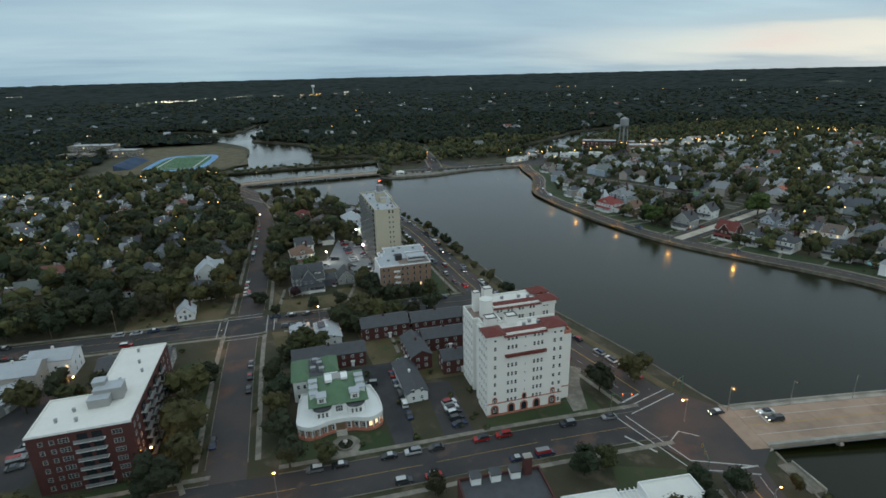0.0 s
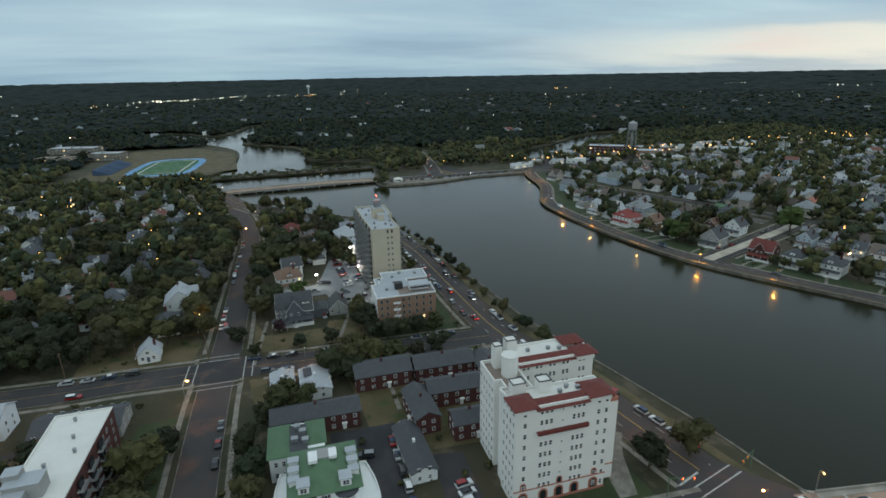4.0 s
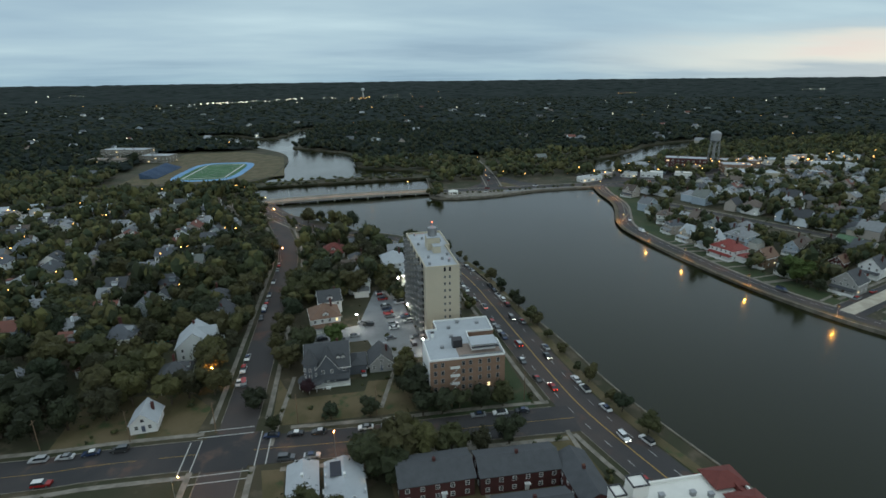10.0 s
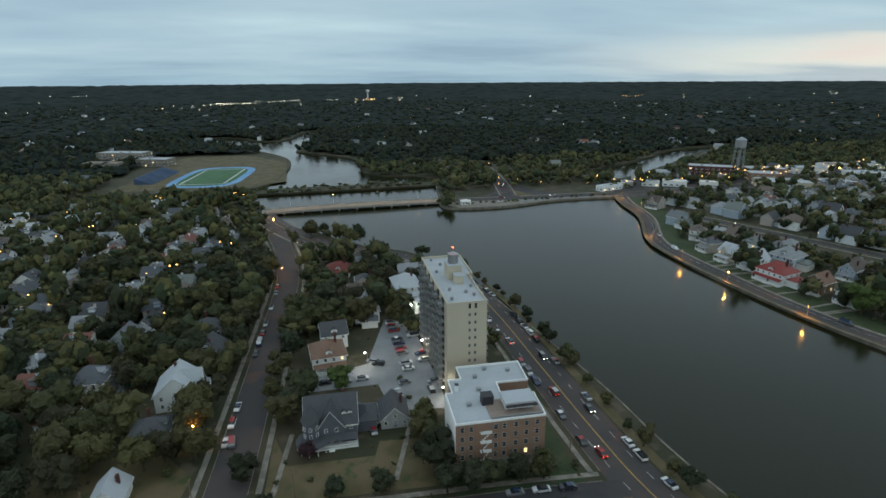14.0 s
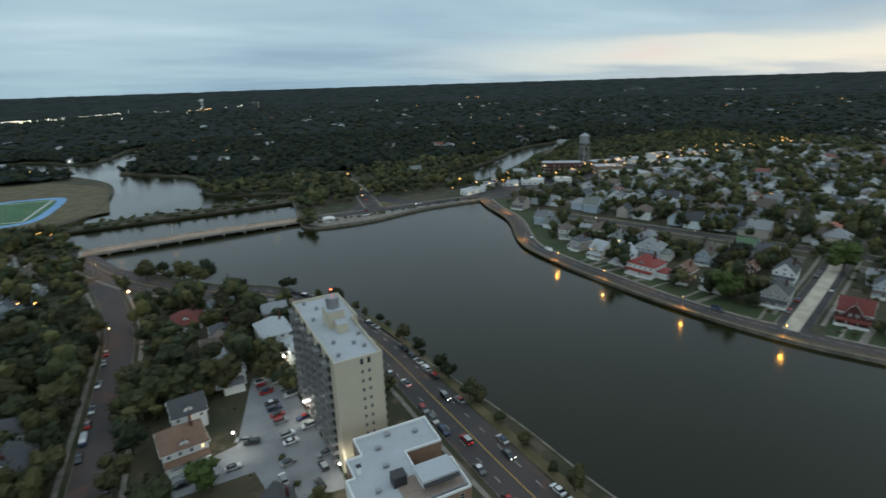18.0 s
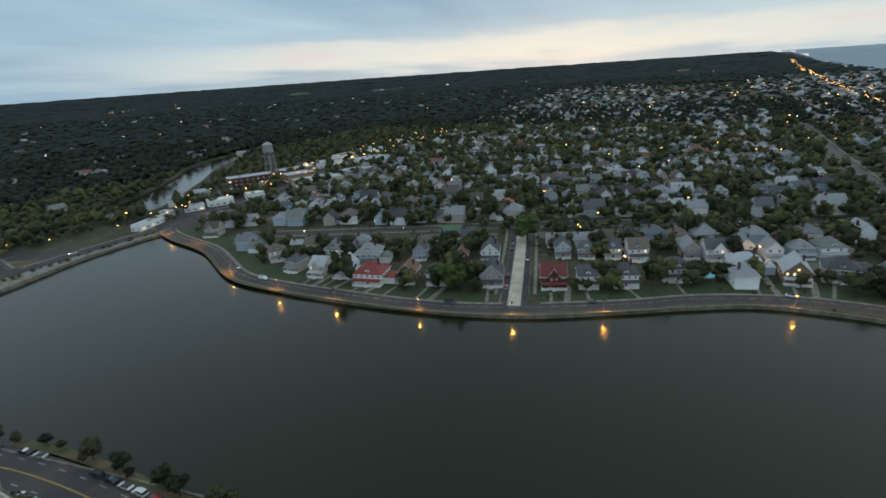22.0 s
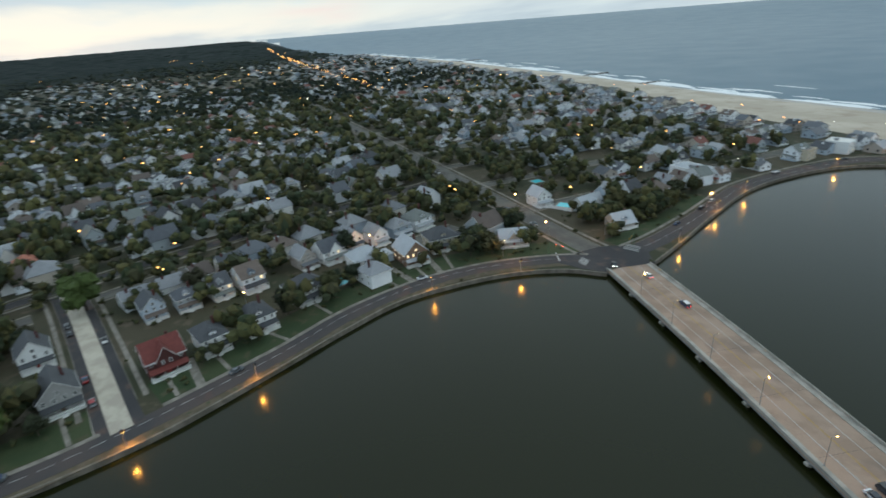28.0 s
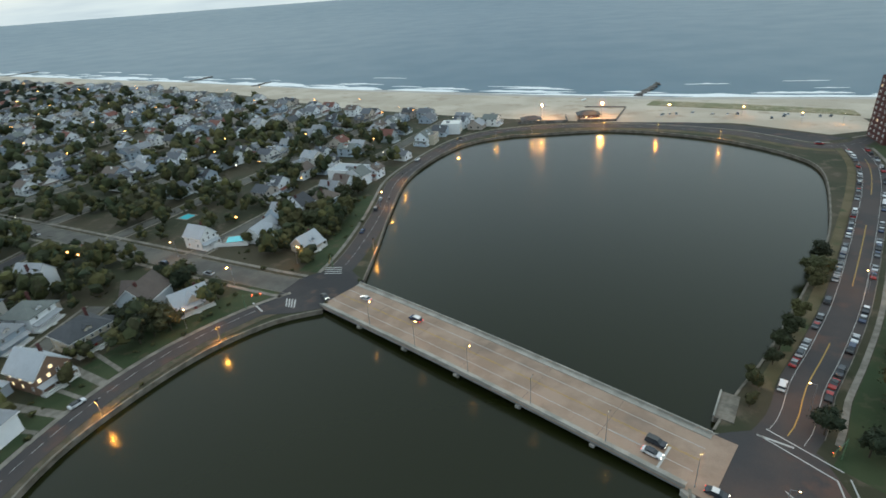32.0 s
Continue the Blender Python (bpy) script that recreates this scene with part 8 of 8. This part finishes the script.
plot("ground_lot_market", [(300, 530), (420, 520), (540, 500), (800, 530), (800, 620), (420, 620), (300, 596)], "asphalt", 0.02, "asphalt lots of the market street", "parking lot")
plot("ground_point", [(131, 548), (142, 533), (180, 530), (234, 541), (286, 537), (286, 545), (200, 552), (133, 556)], "walk", 0.025, "pale path along the point", "path")
HUT = thing("waterside_hut", at(150, 545, -10), "small white hut with a pale roof on the point", "hut")
part("wall", boxes((-4, 4, -3, 3, 0, 3)), "white_paint", HUT)
bm = bmesh.new()
hip(bm, -4, 4, -3, 3, 3, 1.4, 0.5)
part("roof", bm, "white_roof", HUT)
windows(HUT, (-4, -3), (4, -3), (2, 6), (0.9,), 1.2, 1.2)

WT = thing("water_tower", at(483, 607, 0), "grey steel water tower on braced legs", "water tower")
bm = bmesh.new()
tube(bm, (0, 0, 29), (0, 0, 37), 5.6, 5.6, 20)
part("tank", bm, "metal", WT)
bm = bmesh.new()
tube(bm, (0, 0, 37), (0, 0, 40), 5.8, 0.6, 20)
part("tank_roof", bm, "metal", WT)
bm = bmesh.new()
tube(bm, (0, 0, 26), (0, 0, 29), 1.5, 5.6, 20)
part("tank_bowl", bm, "metal", WT)
bm = bmesh.new()
tube(bm, (0, 0, 0), (0, 0, 27), 0.7, 0.7, 10)
part("riser", bm, "metal", WT)
for k in range(6):
    a = k * math.pi / 3
    bm = bmesh.new()
    tube(bm, (7 * math.cos(a), 7 * math.sin(a), 0), (5.2 * math.cos(a), 5.2 * math.sin(a), 30), 0.35, 0.35, 6)
    part("leg", bm, "metal", WT)
    for z in (8, 16, 24):
        r0, r1 = 7 - 1.8 * z / 30, 7 - 1.8 * (z - 8) / 30
        bm = bmesh.new()
        b = a + math.pi / 3
        tube(bm, (r0 * math.cos(a), r0 * math.sin(a), z), (r0 * math.cos(b), r0 * math.sin(b), z), 0.14, 0.14, 5)
        tube(bm, (r1 * math.cos(a), r1 * math.sin(a), z - 8), (r0 * math.cos(b), r0 * math.sin(b), z), 0.08, 0.08, 4)
        part("brace", bm, "metal", WT)

WT2 = thing("water_tower", at(350, 2830, 0), "distant white water tower above the woods", "water tower")
bm = bmesh.new()
bmesh.ops.create_icosphere(bm, subdivisions=2, radius=9)
bmesh.ops.scale(bm, verts=bm.verts, vec=(1, 1, 0.7))
bmesh.ops.translate(bm, verts=bm.verts, vec=(0, 0, 50))
part("tank", bm, "white_paint", WT2)
bm = bmesh.new()
tube(bm, (0, 0, 0), (0, 0, 46), 2.4, 1.8, 10)
part("stem", bm, "white_paint", WT2)

# ---------------------------------------------------------------- the sea front
plot("ground_dune", [(190, -285), (187, -302), (123, -296), (48, -284), (46, -268), (120, -276)], "dune_grass", 1.2, "grassy dune strip before the beach", "dune")
plot("ground_front_lot", [(60, -205), (120, -228), (205, -238), (205, -222), (124, -214), (80, -192)], "asphalt", 0.06, "asphalt car park at the sea front", "car park")
plot("ground_front_sand", [(206, -228), (232, -222), (236, -268), (208, -272)], "sand", 1.0, "floodlit sand court", "sand court")
for p, q in (((205, -227), (233, -221)), ((205, -273), (205, -227)), ((205, -273), (238, -269)), ((240, -218), (276, -206)), ((240, -218), (246, -236))):
    bm = bmesh.new()
    d = (Vector(q) - Vector(p))
    box(bm, 0, d.length, -0.4, 0.4, 0, 2.0)
    ob = mesh_object("hedge_wall", bm, "rock")
    ob.matrix_basis = Matrix.Translation((*p, 0)) @ Matrix.Rotation(math.atan2(d.y, d.x), 4, "Z")
    tagged(ob, "dark low wall round a beach court", "wall")


def pavilion(x, y, turn, w, d, h, rise, wall, roof, label):
    ob = thing("beach_pavilion", at(x, y, turn), label, "pavilion")
    part("wall", boxes((-w / 2, w / 2, -d / 2, d / 2, 0, h)), wall, ob)
    bm = bmesh.new()
    hip(bm, -w / 2, w / 2, -d / 2, d / 2, h, rise, 1.2)
    part("roof", bm, roof, ob)
    windows(ob, (w / 2, d / 2), (-w / 2, d / 2), [w * (i + 0.5) / 4 for i in range(4)], (0.9,), 1.6, 1.5, lit_share=0.3)
    return ob


pavilion(228, -236, 20, 16, 10, 3.4, 2.8, "tan_brick", "slate", "beach pavilion with a broad dark hipped roof")
pavilion(268, -214, 25, 14, 8, 3, 2.2, "grey_wall", "slate", "low dark beach shelter")
flat_block("sea_house", 318, -172, 15, 14, 13, 7.5, "white_paint", "white_roof", "white flat roofed house at the sea front", 2, 0.1, "house", 1)
flat_block("sea_house", 322, -140, 10, 13, 12, 6.5, "beige_wall", "gravel_roof", "yellow house near the sea front", 2, 0.1, "house", 0)
flat_block("club_house", 330, -56, 5, 26, 14, 6.5, "white_paint", "cool_roof", "long white two storey house with a flat roof", 2, 0.05, "house", 2)
flat_block("apartment_tower", 38, -205, 10, 22, 24, 36, "dark_brick", "gravel_roof", "tall brown brick apartment tower near the sea", 11, 0.08, "apartment tower", 2)
RJ = random.Random(2)
for x0, y0, x1, y1 in ((204, -334, 193, -398), (862, -380, 860, -430), (1450, -420, 1450, -490), (700, -350, 700, -385)):
    jet = thing("groyne", at(x0, y0, 0), "dark rock groyne running into the surf", "groyne", "rock groynes")
    n = int(math.hypot(x1 - x0, y1 - y0) / 2.2)
    bm = bmesh.new()
    for k in range(n):
        for j in range(3):
            t = (k + RJ.random()) / n
            c = Vector(((x1 - x0) * t + RJ.uniform(-3, 3), (y1 - y0) * t, -1.4 + RJ.uniform(0, 1.2)))
            geo = bmesh.ops.create_icosphere(bm, subdivisions=1, radius=RJ.uniform(0.7, 1.5))
            for v in geo["verts"]:
                v.co = v.co * RJ.uniform(0.8, 1.15) + c
    tagged(part("rubble", bm, "rock", jet), kind="stuff")
BOAT = thing("beach_boat", at(246, -300, 80, 0.8), "white upturned lifeguard boat on the sand", "boat")
bm = bmesh.new()
prism(bm, [(-4, -0.9), (2.5, -1.1), (4.4, 0), (2.5, 1.1), (-4, 0.9)], 0, 0.9)
part("hull", bm, "white_paint", BOAT)

# ---------------------------------------------------------------- pools, pads, signals
def pool(name, outline, label):
    ob = thing(name, at(0, 0, 0), label, "swimming pool")
    bm = bmesh.new()
    prism(bm, outline, 0.0, 0.09)
    part("water", bm, "pool_water", ob, "bright turquoise water")
    c = Vector((sum(p[0] for p in outline), sum(p[1] for p in outline))) / len(outline)
    bm = bmesh.new()
    prism(bm, [tuple(c + (Vector(p) - c) * 1.35) for p in outline], 0.0, 0.05)
    part("deck", bm, "walk", ob)
    return ob


pool("swimming_pool", [(327, 36), (331, 30.5), (339, 36), (335, 41.5)], "rectangular turquoise pool behind a white fence")
pool("swimming_pool", oval(307, 170, 5.5, 3.2, -60, 20, 1.0), "oval turquoise pool beside a lake house")
pool("swimming_pool", [(-50, 304), (-40, 304.5), (-40, 308), (-50, 307.5)], "rectangular turquoise pool in a back garden")
pool("swimming_pool", [(380, 20), (386, 20), (386, 26), (380, 26)], "small turquoise pool in a back garden")
for p, q in (((322, 40), (337, 47)), ((337, 47), (345, 36))):
    f = thing("fence", Matrix.Translation((*p, 0)) @ Matrix.Rotation(math.atan2(q[1] - p[1], q[0] - p[0]), 4, "Z"), "white board fence round the pool", "fence")
    n = int((Vector(q) - Vector(p)).length / 2)
    for k in range(n):
        part("board", boxes((k * 2, k * 2 + 1.95, -0.05, 0.05, 0, 1.8)), "white_paint", f)
PAD = thing("boat_ramp", at(124.3, 74.5, -8), "pale concrete pad at the lake edge", "concrete pad")
part("slab", boxes((-2.2, 2.2, -5.5, 5.2, -1.6, 0.25)), "wall_stone", PAD)
part("cheek_wall", boxes((2.2, 2.6, -5.5, 5.2, -1.6, 0.8)), "concrete", PAD)


def signal(x, y, turn):
    ob = thing("traffic_signal", at(x, y, turn), "green painted signal mast with a long arm", "traffic signal", "signals at the junction")
    bm = bmesh.new()
    tube(bm, (0, 0, 0), (0, 0, 6.2), 0.14, 0.1, 8)
    part("mast", bm, "green_roof", ob)
    bm = bmesh.new()
    tube(bm, (0, 0, 5.8), (6.5, 0, 6.3), 0.09, 0.06, 6)
    part("arm", bm, "green_roof", ob)
    for u in (3.4, 6.2):
        hd = part("signal_head", boxes((u - 0.18, u + 0.18, -0.15, 0.15, 5.1, 6.1)), "paint_yellow", ob)
        part("lens", boxes((u - 0.1, u + 0.1, -0.19, -0.15, 5.75, 5.95)), "lamp_red", hd)


signal(101.5, 83, 60)
signal(97, 117, -20)
signal(125, 117, 200)
signal(270, 45, 120)
signal(281, 83, 215)

# wires' poles along the cross street
for k in range(9):
    x = -110 + k * 24
    y = 226.0 - 0.1 * x + 8.6
    ob = thing("utility_pole", at(x, y, -6), "tall wooden utility pole with crossarms", "utility pole", "poles along the cross street")
    bm = bmesh.new()
    tube(bm, (0, 0, 0), (0, 0, 10.5), 0.16, 0.11, 7)
    part("pole", bm, "wood", ob)
    part("crossarm", boxes((-0.06, 0.06, -1.1, 1.1, 9.6, 9.75)), "wood", ob)

# the wide junction beyond the second bridge
plot("road_far_junction", [(160, 558), (196, 551), (252, 550), (232, 585), (222, 632), (206, 634), (192, 588)], "asphalt", 0.03, "wide asphalt junction beyond the second bridge", "road")
plot("ground_far_island", [(201, 566), (222, 560), (213, 588)], "dry_lawn", 0.12, "grass island in the far junction", "lawn")
plot("ground_point_lot", [(196, 541), (232, 543), (268, 540), (268, 546), (205, 549)], "pale_lot", 0.05, "pale gravel lot on the point", "parking lot")
for k, (x, y, t) in enumerate(((203, 600, 82), (211, 618, 262), (208, 640, 82), (217, 662, 262), (215, 690, 82), (222, 720, 262), (188, 560, 0), (236, 556, 178))):
    car(x, y, t, lights=True, label="car with its lights on near the far junction")
car(182, 545, 10, kind="sedan", label="red car parked on the point")

# dry bank, sandy lot and scrub between the lake and the dunes
bank = [p for p in ROADS["ocean"][0] if 70 < p.x < 235 and p.y < -170]
strip("ground_lake_bank_sea", bank, -5.4, -10.5, -0.05, 0.05, "dry_lawn", label="dry grass bank between sea road and lake", category="lawn")
plot("ground_sandy_lot", [(40, -232), (70, -212), (118, -233), (188, -243), (204, -240), (203, -258), (188, -283), (122, -274), (46, -266)], "sand", 0.1, "sandy lot behind the dune strip", "sand")
RS = random.Random(3)
for k in range(14):
    x = RS.uniform(62, 190)
    car(x, -248 - RS.uniform(0, 12) - 0.05 * (190 - x), RS.uniform(-15, 15) + 80, label="car parked on the sandy lot by the dunes")
for x, y in ((170, -256), (120, -254), (84, -238), (60, -240)):
    lamp("street", x, y, 90, label="sea front lamp glowing orange")
